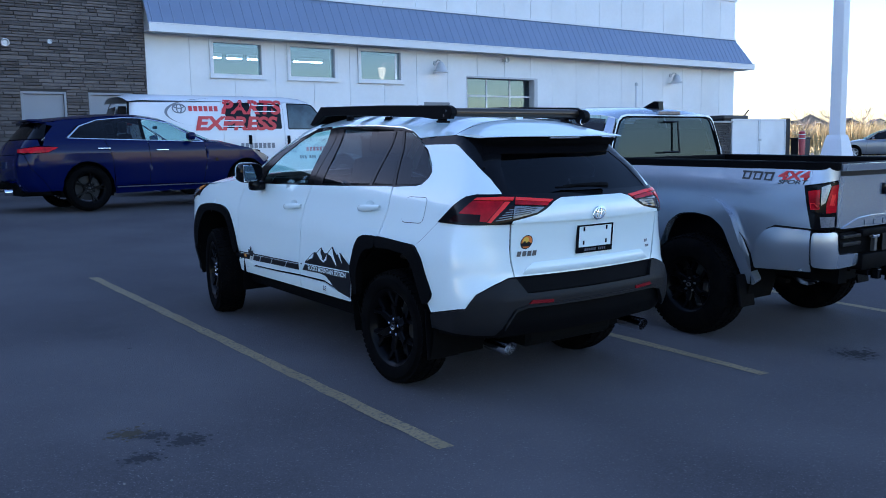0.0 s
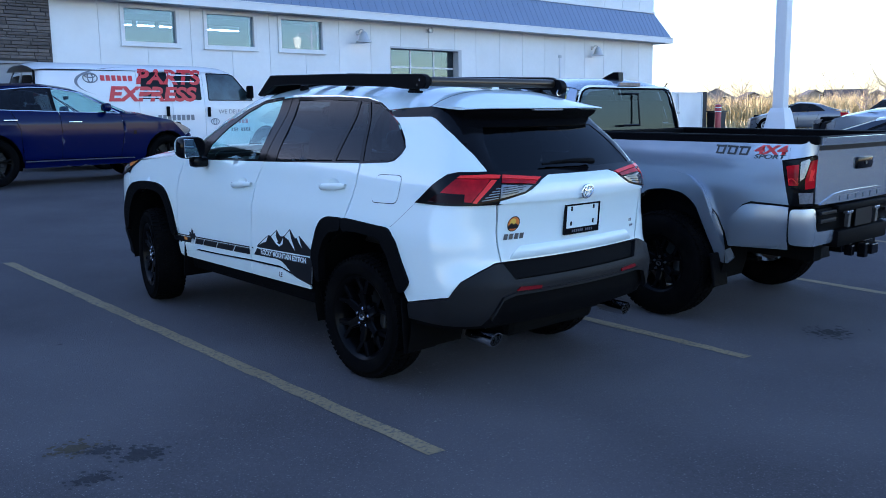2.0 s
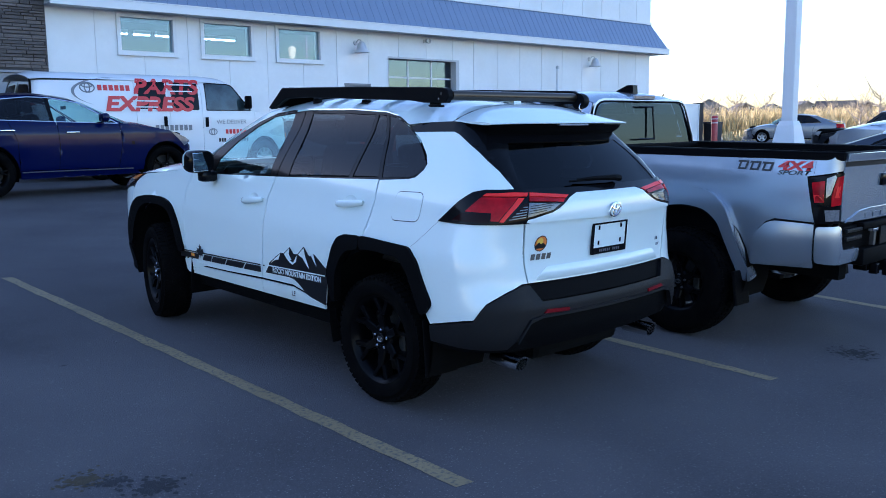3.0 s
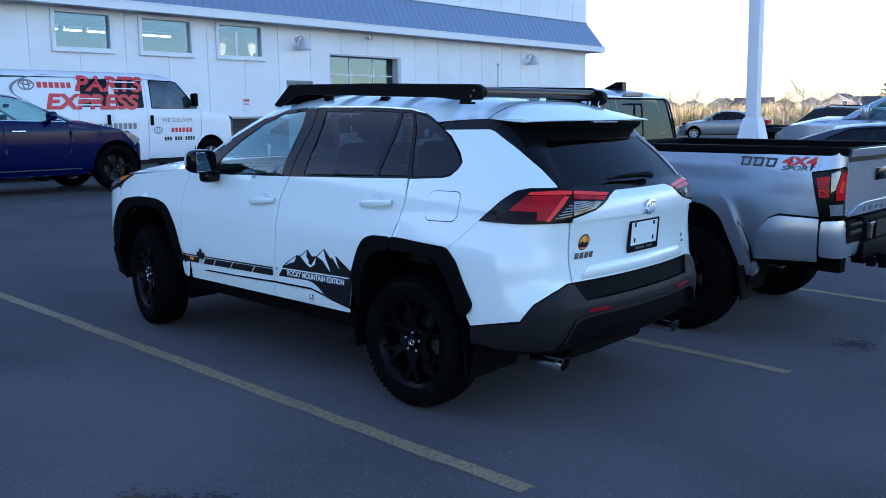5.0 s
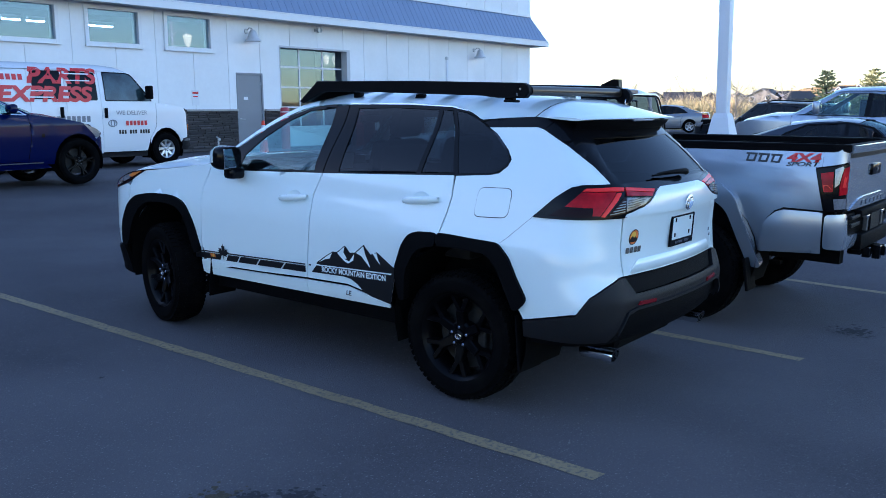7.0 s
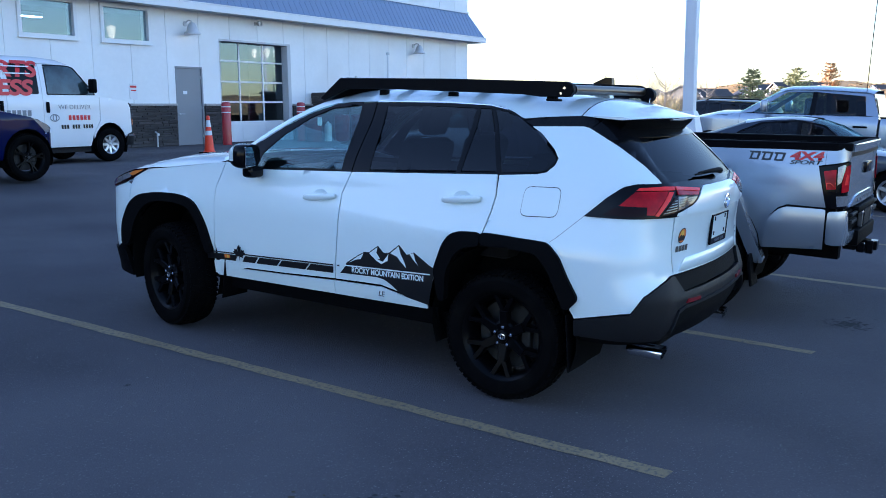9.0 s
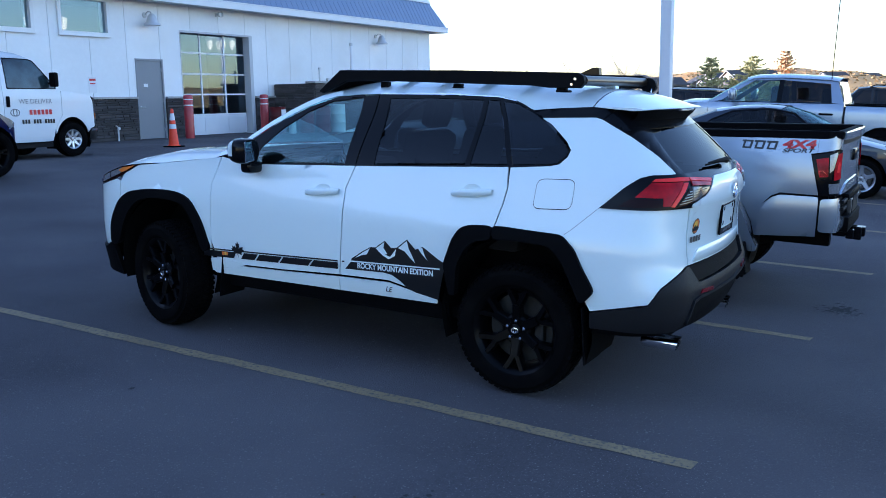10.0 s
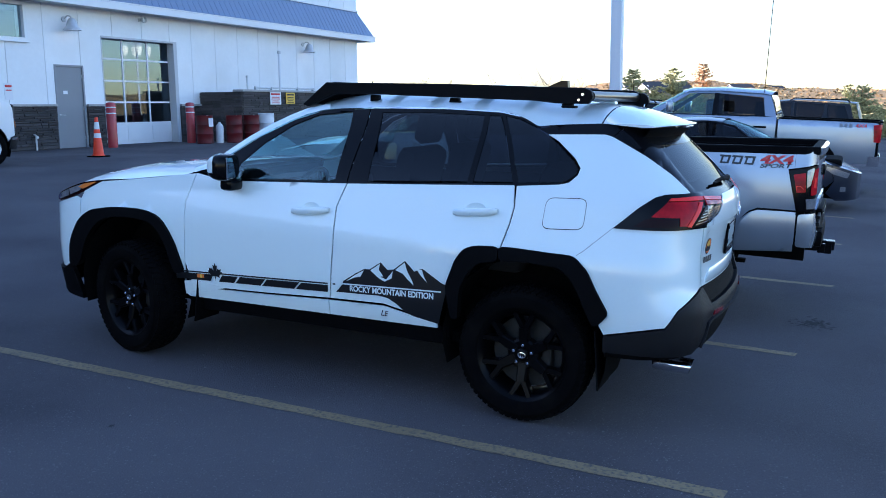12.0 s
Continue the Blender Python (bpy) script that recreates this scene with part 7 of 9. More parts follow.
    put("swoosh_decal", bm, 0, 0, DECAL_GREY)
    bm = bmesh.new()
    for rx, rz, c in ((0.15, 0.10, 0), (0.055, 0.095, 0), (0.11, 0.04, 0.045)):
        ring_shape(bm, rx, rz, 0.012, "z", 0, (0, c))
    put("ring_decal", bm, -0.22, 1.93, DECAL_GREY)
    put("brand_bars", bars("BBBBBB", 0.17, 1.15), 0.34, 1.93, DECAL_RED)
    bm = text_sheet("PARTS", 0.44, 0.0, 0.018, shear=0.22, squeeze=1.2)
    put("parts_lettering", bm, 1.50, 1.96, DECAL_RED, "bold red parts lettering", 0.014)
    bm = text_sheet("EXPRESS", 0.42, 0.0, 0.018, shear=0.22, squeeze=1.27)
    put("express_lettering", bm, 1.10, 1.58, DECAL_RED, "bold red express lettering", 0.014)
    for z in (2.02, 1.88, 1.66, 1.53):
        put("streak_decal", boxes((-0.28, 0.28, -0.012, 0.012, 0, 0.001)), 1.85 if z > 1.8 else 1.0, z, VAN_WHITE, "", 0.016)
    put("name_bars", bars("BBBBBBBB", 0.18), 1.62, 1.08, DECAL_GREY)
    put("deliver_lettering", text_sheet("WE DELIVER", 0.135, 0.0, 0.0, squeeze=1.05), 3.06, 1.2, DECAL_GREY, "grey we deliver lettering")
    put("brand_bars", bars("BBBBBB", 0.15, 1.0), 3.16, 0.98, DECAL_RED)
    bm = bmesh.new()
    for rx, rz, c in ((0.10, 0.07, 0), (0.04, 0.065, 0)):
        ring_shape(bm, rx, rz, 0.008, "z", 0, (0, c))
    put("ring_decal", bm, 2.57, 0.98, DECAL_GREY)
    for words, u in (("BBB", 2.80), ("BBB", 3.064), ("BBBB", 3.36)):
        put("number_bars", bars(words, 0.125, 0.85), u, 0.79, DECAL_BLACK)
    return car


def build_sedan(name, m, label, paint, rim=ALLOY):
    car = thing(name, m, label, "car")
    S = Shell(width=[(-1.2, 0.86), (-0.5, 0.89), (1.3, 0.905), (2.9, 0.90), (3.2, 0.86), (3.45, 0.74), (3.6, 0.52), (3.67, 0.15)],
              inset=[(0.2, 0.07), (0.35, 0.02), (0.6, 0.0), (0.8, 0.01), (0.92, 0.05), (1.0, 0.09), (1.2, 0.22), (1.38, 0.33)],
              tail=[(0.2, -0.95), (0.5, -1.08), (0.9, -1.05), (1.0, -0.98), (1.05, -0.9), (1.4, 0.0)], corner=[(0.3, 0.3), (1.0, 0.3), (1.1, 0.1)], bulge=0.08)
    core(car, (-0.9, 3.5), 0.66, 0.2, 0.85)
    wb = 2.75
    def arch(c, r=0.36):
        return [(c + r * math.cos(a), 0.33 + r * 1.05 * math.sin(a)) for a in [math.pi * (k / 10) for k in range(11)]]
    panel("quarter_panel", car, S, [(0.40, 0.25)] + arch(0.0)[1:-1] + [(-0.38, 0.25), (-0.6, 0.28), (-0.62, 0.98), (-0.3, 1.02), (0.3, 0.98), (0.45, 0.6)], paint, 0.1)
    panel("rear_door", car, S, [(0.41, 0.25), (0.46, 0.6), (0.31, 0.98), (1.25, 0.95), (1.3, 0.6), (1.25, 0.25)], paint, 0.1)
    panel("front_door", car, S, [(1.26, 0.25), (1.31, 0.6), (1.26, 0.95), (2.1, 0.92), (2.2, 0.6), (2.2, 0.25)], paint, 0.1)
    panel("front_fender", car, S, [(2.21, 0.25), (2.21, 0.6), (2.11, 0.92), (2.8, 0.86), (3.2, 0.76), (3.25, 0.5), (3.14, 0.4)] + arch(wb)[1:-1] + [(2.38, 0.25)], paint, 0.1)
    panel("front_bumper", car, S, [(3.15, 0.3), (3.26, 0.5), (3.22, 0.76), (3.35, 0.725), (3.5, 0.68), (3.6, 0.64), (3.66, 0.615), (3.66, 0.2), (3.3, 0.18)], paint, 0.04)
    panel("fog_lamp", car, S, [(3.36, 0.34), (3.36, 0.42), (3.44, 0.42), (3.44, 0.34)], LAMP_CLEAR, 0.04, 0.006)
    panel("head_lamp", car, S, [(3.02, 0.76), (3.24, 0.72), (3.48, 0.64), (3.45, 0.56), (3.23, 0.62)], LAMP_CLEAR, 0.035, 0.008)
    panel("rear_bumper", car, S, [(-0.61, 0.28), (-0.63, 0.72), (S.rear(0, 0.72), 0.72), (S.rear(0, 0.25), 0.25)], paint, 0.1)
    panel("tail_lamp", car, S, [(-0.63, 0.74), (-0.6, 0.92), (-1.1, 0.9), (-1.1, 0.74)], LAMP_RED, 0.06, 0.006)
    panel("boot_lid", car, S, [(-1.11, 0.73), (-1.11, 0.96), (S.rear(0, 0.98), 0.98), (S.rear(0, 0.73), 0.73)], paint, 0.1)
    for p in ([(0.12, 1.0), (0.3, 1.16), (0.62, 1.30), (1.2, 1.36), (1.2, 0.965)], [(1.26, 0.965), (1.26, 1.36), (1.6, 1.30), (2.05, 0.98), (2.08, 0.94)]):
        for o in panel("window_glass", car, S, p, GLASS_TINT, 0.12, -0.004, 0):
            o.visible_shadow = False
    panel("window_frame", car, S, [(0.05, 0.985), (0.28, 1.175), (0.6, 1.325), (1.2, 1.385), (1.62, 1.325), (2.14, 0.94), (2.07, 0.94), (1.6, 1.30), (1.2, 1.362), (0.62, 1.302), (0.3, 1.155), (0.12, 0.99)], GLOSS_BLACK, 0.1, 0.0)
    panel("window_frame", car, S, [(1.2, 0.96), (1.2, 1.365), (1.26, 1.365), (1.26, 0.96)], GLOSS_BLACK, 0.1, 0.0)
    line = curve([(-0.9, 1.0), (-0.45, 1.03), (0.0, 1.16), (0.3, 1.28), (0.6, 1.35), (1.1, 1.39), (1.4, 1.375), (1.7, 1.27), (2.2, 0.95)])
    loft("boot_top", car, [(y, line(y), S.half(y, line(y)) + 0.01, 0.03, -0.04 if y < -0.6 else 0) for y in (-0.95, -0.7, -0.45)], 2.6, paint)
    o = loft("rear_screen", car, [(y, line(y), S.half(y, line(y)) - 0.02, 0.04, -0.1) for y in (-0.45, -0.2, 0.1, 0.35)], 2.6, GLASS_TINT)
    loft("roof", car, [(y, line(y), S.half(y, line(y)) + 0.005, 0.055, -0.1 if y < 0.4 else 0.05 * (y - 0.6)) for y in (0.35, 0.6, 0.9, 1.15, 1.4)], 2.6, paint)
    o = loft("windscreen", car, [(y, line(y), S.half(y, line(y)) - 0.02, 0.04, 0.05 + 0.2 * (y - 1.4)) for y in (1.4, 1.7, 2.0, 2.2)], 2.6, GLASS_CLEAR)
    panel("roof_side", car, S, [(-0.4, 1.0), (0.0, 1.17), (0.3, 1.285), (0.6, 1.355), (1.1, 1.395), (1.4, 1.38), (1.7, 1.275), (2.2, 0.955), (2.14, 0.945), (1.62, 1.33), (1.2, 1.388), (0.6, 1.33), (0.28, 1.18), (0.05, 0.99), (-0.3, 1.0)], paint, 0.1, -0.003)
    edge = curve([(2.1, 0.925), (2.6, 0.885), (3.0, 0.815), (3.2, 0.768), (3.35, 0.728), (3.5, 0.683), (3.6, 0.643), (3.665, 0.615)])
    loft("bonnet", car, [(y, edge(y), S.half(y, edge(y)) + 0.004, up, 0.2 if y < 2.2 else 0.0) for y, up in ((2.15, 0.05), (2.6, 0.07), (3.0, 0.06), (3.2, 0.05), (3.35, 0.04), (3.45, 0.035), (3.55, 0.03), (3.62, 0.02), (3.66, 0.01))], 3.0, paint)
    for s in (-1, 1):
        part("door_mirror", boxes((s * 0.97 - 0.1, s * 0.97 + 0.1, 1.85, 1.95, 0.95, 1.07), bevel=0.04), paint, car, smooth=50)
        for y in (0.55, 1.45):
            x = s * (S.half(y, 0.84) + 0.015)
            part("door_handle", boxes((x - 0.012, x + 0.012, y - 0.1, y + 0.1, 0.83, 0.855), bevel=0.008), paint, car)
        for y in (0.0, wb):
            wheel(car, s * 0.79, y, 0.325, 0.215, 0.215, (5, "plain"), (RUBBER, rim, STEEL_DARK, STEEL_DARK))
            wheel_well(car, s * 0.88, y, 0.33, 0.365, 0.32, DARK)
    front_seat(car, -0.37, 1.2, 0.42), front_seat(car, 0.37, 1.2, 0.42)
    return car


def build_crew_truck():
    car = thing("crew_cab_truck", pose(14.5, -0.83, ground_z(-0.83), SLOPE) @ Matrix.Diagonal((1, 1, 1.06, 1)), "large silver crew cab pickup parked in the far row", "truck")
    S = Shell(width=[(-1.4, 0.98), (-0.5, 1.0), (3.6, 1.0), (4.2, 0.96), (4.5, 0.85), (4.65, 0.6), (4.7, 0.2)],
              inset=[(0.4, 0.06), (0.6, 0.02), (0.9, 0.0), (1.2, 0.01), (1.33, 0.05), (1.5, 0.13), (1.8, 0.28), (1.9, 0.34)],
              tail=[(0.4, -1.18), (1.3, -1.2), (1.4, -1.22)], corner=[(0.4, 0.1), (1.4, 0.1)], bulge=0.02)
    core(car, (0.9, 4.5), 0.8, 0.4, 1.15)
    wb = 3.70
    def arch(c, r=0.47):
        return [(c + r * math.cos(a), 0.46 + r * 1.1 * math.sin(a)) for a in [math.pi * (k / 10) for k in range(11)]]
    panel("bedside", car, S, [(0.5, 0.55)] + arch(0.0)[1:-1] + [(-0.5, 0.55), (-1.1, 0.6), (-1.12, 1.34), (0.68, 1.34), (0.68, 0.5)], PAINT_SILVER, 0.12)
    panel("cab_side", car, S, [(0.72, 0.5), (0.72, 1.36), (2.95, 1.33), (2.95, 0.5)], PAINT_SILVER, 0.12)
    panel("fender", car, S, [(2.96, 0.5), (2.96, 1.33), (3.6, 1.27), (4.3, 1.16), (4.5, 1.0), (4.5, 0.6), (4.2, 0.5)] + arch(wb)[1:-1] + [(3.2, 0.5)], PAINT_SILVER, 0.12)
    panel("front_bumper", car, S, [(4.2, 0.42), (4.2, 0.72), (4.69, 0.75), (4.69, 0.45)], CHROME, 0.1, 0.02)
    panel("head_lamp", car, S, [(4.3, 0.85), (4.25, 1.12), (4.6, 1.02), (4.62, 0.85)], LAMP_CLEAR, 0.1, 0.01)
    panel("tail_lamp", car, S, [(-1.06, 0.98), (-1.03, 1.28), (-1.18, 1.30), (-1.28, 1.27), (-1.28, 0.98)], LAMP_RED, 0.06, 0.012)
    panel("tailgate", car, S, [(-1.29, 0.75), (-1.29, 1.36), (S.rear(0, 1.37), 1.37), (S.rear(0, 0.75), 0.75)], PAINT_SILVER, 0.1)
    panel("rear_bumper", car, S, [(-0.98, 0.55), (-1.0, 0.73), (S.rear(0, 0.73), 0.73), (S.rear(0, 0.55), 0.55)], CHROME, 0.1, 0.03)
    for p in ([(0.92, 1.38), (0.98, 1.74), (1.72, 1.80), (1.72, 1.37)], [(1.80, 1.365), (1.80, 1.80), (2.2, 1.78), (2.72, 1.36)]):
        for o in panel("window_glass", car, S, p, GLASS_TINT if p[0][0] < 1 else GLASS_CLEAR, 0.12, -0.004, 0):
            o.visible_shadow = False
    for p in ([(0.72, 1.36), (0.86, 1.80), (1.0, 1.83), (1.75, 1.86), (2.25, 1.84), (2.95, 1.33), (2.74, 1.36), (2.22, 1.79), (1.76, 1.81), (0.97, 1.75), (0.91, 1.37)], [(1.72, 1.36), (1.72, 1.81), (1.80, 1.81), (1.80, 1.36)]):
        panel("cab_frame", car, S, p, PAINT_SILVER if len(p) > 5 else GLOSS_BLACK, 0.12, 0.0)
    loft("roof", car, [(0.84, 1.80, 0.74, 0.08, -0.02), (1.0, 1.83, 0.735, 0.09, 0), (1.7, 1.86, 0.715, 0.09, 0), (2.15, 1.845, 0.72, 0.08, 0.06), (2.32, 1.79, 0.74, 0.07, 0.1)], 3.0, PAINT_SILVER)
    loft("windscreen", car, [(2.3, 1.78, 0.74, 0.07, 0.1), (2.7, 1.5, 0.83, 0.03, 0.15), (2.95, 1.34, 0.88, 0.0, 0.2)], 2.6, GLASS_CLEAR)
    loft("bonnet", car, [(2.94, 1.33, 0.9, 0.05, 0.15), (3.5, 1.29, 0.9, 0.08, 0.05), (4.2, 1.18, 0.85, 0.07, 0.0), (4.5, 1.05, 0.72, 0.04, 0)], 3.0, PAINT_SILVER)
    bm = bmesh.new()
    bm.faces.new([bm.verts.new(p) for p in ((-0.85, 0.72, 1.3), (-0.74, 0.84, 1.80), (0.74, 0.84, 1.80), (0.85, 0.72, 1.3))])
    part("cab_back", bm, PAINT_SILVER, car)
    bm = bmesh.new()
    bm.faces.new([bm.verts.new(p) for p in ((-0.70, 0.735, 1.40), (-0.62, 0.81, 1.74), (0.62, 0.81, 1.74), (0.70, 0.735, 1.40))])
    part("rear_window", bm, GLASS_PALE, car)
    part("bed_liner", boxes((-0.94, -0.86, -1.15, 0.68, 0.7, 1.33), (0.86, 0.94, -1.15, 0.68, 0.7, 1.33), (-0.9, 0.9, -1.15, 0.68, 0.65, 0.72), (-0.9, 0.9, 0.62, 0.68, 0.7, 1.33)), PLASTIC, car)
    for s in (-1, 1):
        part("rail_cap", boxes((s * 0.91 - 0.06, s * 0.91 + 0.06, -1.2, 0.7, 1.335, 1.36), bevel=0.01), PLASTIC, car)
        part("door_mirror", boxes((s * 1.12 - 0.11, s * 1.12 + 0.11, 2.45, 2.57, 1.37, 1.62), bevel=0.04), PAINT_SILVER, car, smooth=50)
        for y in (0.98, 1.95):
            x = s * (S.half(y, 1.17) + 0.02)
            part("door_handle", boxes((x - 0.014, x + 0.014, y - 0.11, y + 0.11, 1.15, 1.185), bevel=0.01), PLASTIC, car)
        for y in (0.0, wb):
            wheel(car, s * 0.88, y, 0.41, 0.27, 0.235, (5, "plain"), (RUBBER, ALLOY, STEEL_DARK, STEEL_DARK))
            wheel_well(car, s * 0.97, y, 0.46, 0.48, 0.36, DARK)
    panel("door_seam", car, S, [(1.755, 0.55), (1.755, 1.36), (1.765, 1.36), (1.765, 0.55)], DARK, 0.2, 0.002, 0)
    on_flank("bedside_badge", car, bars("BBB", 0.1, 1.3), S, -0.55, 1.26, DECAL_GREY, 0.004)
    on_flank("bedside_lettering", car, text_sheet("4X4", 0.09, 0.0, 0.002, squeeze=1.3), S, -0.82, 1.26, DECAL_RED, 0.004)
    part("roof_whip", tube(bmesh.new(), [(-0.6, 0.98, 1.86), (-0.6, 0.98, 5.0)], 0.007, 6), GLOSS_BLACK, car)
    part("cabin_seats", boxes((-0.75, 0.75, 0.9, 1.1, 1.1, 1.66), (-0.62, -0.14, 1.8, 1.95, 1.1, 1.68), (0.14, 0.62, 1.8, 1.95, 1.1, 1.68), bevel=0.05), SEAT, car)

    def cab_y(y):
        return y if y < 0.72 else 0.72 + (y - 0.72) * 1.157 if y < 2.95 else 3.30 + (y - 2.95) * 0.8
    for o in car.children:
        if o.type == "MESH":
            for v in o.data.vertices:
                v.co.y = cab_y(v.co.y)
                v.co.z = v.co.z if v.co.z < 1.4 else 1.4 + (v.co.z - 1.4) * 0.91
        else:
            o.location.y = cab_y(o.location.y)
    return car


GLASS_TEAL = material("green_glass", (0.045, 0.075, 0.085), 0.08, spec=0.4, spread=0.5, scale=2.5, tint=(0.012, 0.016, 0.018), tint_scale=2.2, coat=0.3)
PAINT_GREY = material("grey_paint", (0.27, 0.28, 0.31), 0.35, metal=0.6, spread=0.03, coat=0.8)
GLASS_PALE = material("sky_lit_glass", (0.05, 0.07, 0.075), 0.05, coat=1.0)
build_coupe_suv()
build_van()
build_sedan("sedan", pose(11.2, 1.94, ground_z(1.94), -SLOPE, 0, 180), "dark blue sedan with silver wheels parked nose out", PAINT_SLATE)
build_sedan("sedan", pose(39.7, 15.25, ground_z(15.25), 0, 0, 25), "grey silver sedan parked beyond the light pole", PAINT_GREY)
build_crew_truck()


# ---- yard things ----
POLE_PAINT = material("pole_paint", (0.74, 0.75, 0.77), 0.45, spread=0.05, scale=2, bump=0.03)
RED_PAINT = material("red_paint", (0.36, 0.018, 0.028), 0.4, spread=0.15, scale=3, fine=30, coat=0.3)
DRUM_RED = material("drum_red", (0.11, 0.009, 0.011), 0.45, spec=0.25, spread=0.3, scale=4, fine=40, tint=(0.07, 0.02, 0.015), tint_scale=3)
BAND_WHITE = material("reflective_band", (0.75, 0.76, 0.78), 0.4, spread=0.05)
CONE_ORANGE = material("cone_orange", (0.88, 0.06, 0.012), 0.45, spread=0.08, scale=5)
SIGN_RED = material("sign_red", (0.55, 0.03, 0.03), 0.5, spread=0.05)
SIGN_YELLOW = material("sign_yellow", (0.75, 0.48, 0.03), 0.5, spread=0.06)
SIGN_INK = material("sign_ink", (0.02, 0.02, 0.02), 0.6, spread=0.05)
GALV = material("galvanised", (0.58, 0.59, 0.60), 0.45, metal=0.35, spread=0.15, scale=8)
JUG_WHITE = material("jug_white", (0.7, 0.72, 0.74), 0.45, spread=0.05)
BIN_DARK = material("bin_dark", (0.02, 0.02, 0.024), 0.5, spread=0.1)
# emission stands in for low sun on the lantern heads
LANTERN_SUNLIT = glow("sunlit_lantern_glow", (1.0, 0.84, 0.55), 1.3)
LAMP_LIT = glow("barn_bulb", (1.0, 0.95, 0.85), 1.6)


def light_pole():
    p = thing("light_pole", pose(7.41, 1.545, ground_z(1.545, 7.41)), "pale painted square light pole on concrete plinth", "light pole")
    part("plinth", lathe(bmesh.new(), [(0.30, -0.1), (0.30, 0.90), (0.28, 0.93)], "z", (0, 0, 0), 28), CONCRETE, p, "round concrete plinth", smooth=40)
    bm = bmesh.new()
    rows = [(0.17, 0.93), (0.17, 1.20), (0.16, 1.22), (0.112, 1.48), (0.09, 1.54), (0.0776, 1.57), (0.0775, 9.2)]
    rings = [[bm.verts.new((sx * w, sy * w, z)) for sx, sy in ((-1, -1), (1, -1), (1, 1), (-1, 1))] for w, z in rows[:5]]
    for a, b in zip(rings, rings[1:]):
        for i in range(4):
            bm.faces.new((a[i], a[(i + 1) % 4], b[(i + 1) % 4], b[i]))
    part("base_cover", bm, POLE_PAINT, p)
    part("shaft", boxes((-0.0775, 0.0775, -0.0775, 0.0775, 0.93, 9.2), bevel=0.012), POLE_PAINT, p)
    for s in (-1, 1):
        arm = part("arm", boxes((s * 0.35 - 0.28, s * 0.35 + 0.28, -0.03, 0.03, 9.0, 9.08), bevel=0.01), POLE_PAINT, p)
        part("lamp_head", boxes((s * 0.85 - 0.26, s * 0.85 + 0.26, -0.17, 0.17, 8.96, 9.1), bevel=0.03), POLE_PAINT, arm)


def lantern_post(x, y, heads, first, g):
    p = thing("lantern_post", pose(x, y, ground_z(y)), "tall pale post with a cluster of lanterns", "street lamp")
    part("post", lathe(bmesh.new(), [(0.22, 0), (0.22, 0.4), (0.12, 0.5), (0.10, 4.0), (0.085, 9.2), (0.02, 9.5)], "z", (0, 0, 0), 16), POLE_PAINT, p, smooth=40)
    for k in range(heads):
        a = k * 2 * math.pi / heads + first
        c, s = math.cos(a), math.sin(a)
        arm = part("arm", tube(bmesh.new(), [(0, 0, 8.2), (0.5 * c, 0.5 * s, 8.75), (0.95 * c, 0.95 * s, 8.7), (1.1 * c, 1.1 * s, 8.4)], 0.05, 8), POLE_PAINT, p)
        part("lantern", lathe(bmesh.new(), [(0.05 * g, 0.45 * g), (0.16 * g, 0.4 * g), (0.34 * g, 0.26 * g), (0.30 * g, 0.2 * g), (0.24 * g, -0.2 * g), (0.08 * g, -0.5 * g)], "z", (1.1 * c, 1.1 * s, 8.0), 16), LANTERN_SUNLIT, arm, "warm lantern, glow added in place of sunlight", smooth=40)


def bollard(x, y):
    p = thing("bollard", pose(x, y, ground_z(y)), "red painted steel bollard with two white bands", "bollard", "red bollards")
    part("post", lathe(bmesh.new(), [(0.145, -0.05), (0.145, 1.30), (0.13, 1.345), (0.08, 1.365), (0.0, 1.37)], "z", (0, 0, 0), 24), RED_PAINT, p, smooth=40)
    for z in (1.02, 1.20):
        part("band", lathe(bmesh.new(), [(0.1475, z), (0.1485, z + 0.003), (0.1485, z + 0.03), (0.1475, z + 0.033)], "z", (0, 0, 0), 24, caps=False), BAND_WHITE, p, "white reflective band")


def cone(x, y):
    p = thing("traffic_cone", pose(x, y, ground_z(y)) @ Matrix.Scale(0.98, 4), "orange traffic cone with white bands on black base", "traffic cone")
    part("base", boxes((-0.2, 0.2, -0.2, 0.2, 0.0, 0.035), bevel=0.012), RUBBER, p, "black rubber base")
    part("body", lathe(bmesh.new(), [(0.165, 0.036), (0.165, 0.05), (0.135, 0.06), (0.04, 0.98), (0.03, 1.0)], "z", (0, 0, 0), 24), CONE_ORANGE, p, smooth=40)
    for z0, z1 in ((0.48, 0.60), (0.70, 0.88)):
        r = lambda z: 0.135 - 0.095 * (z - 0.06) / 0.92 + 0.002
        part("sleeve", lathe(bmesh.new(), [(r(z0), z0), (r(z1), z1)], "z", (0, 0, 0), 24, caps=False), BAND_WHITE, p, "white reflective sleeve", smooth=40)


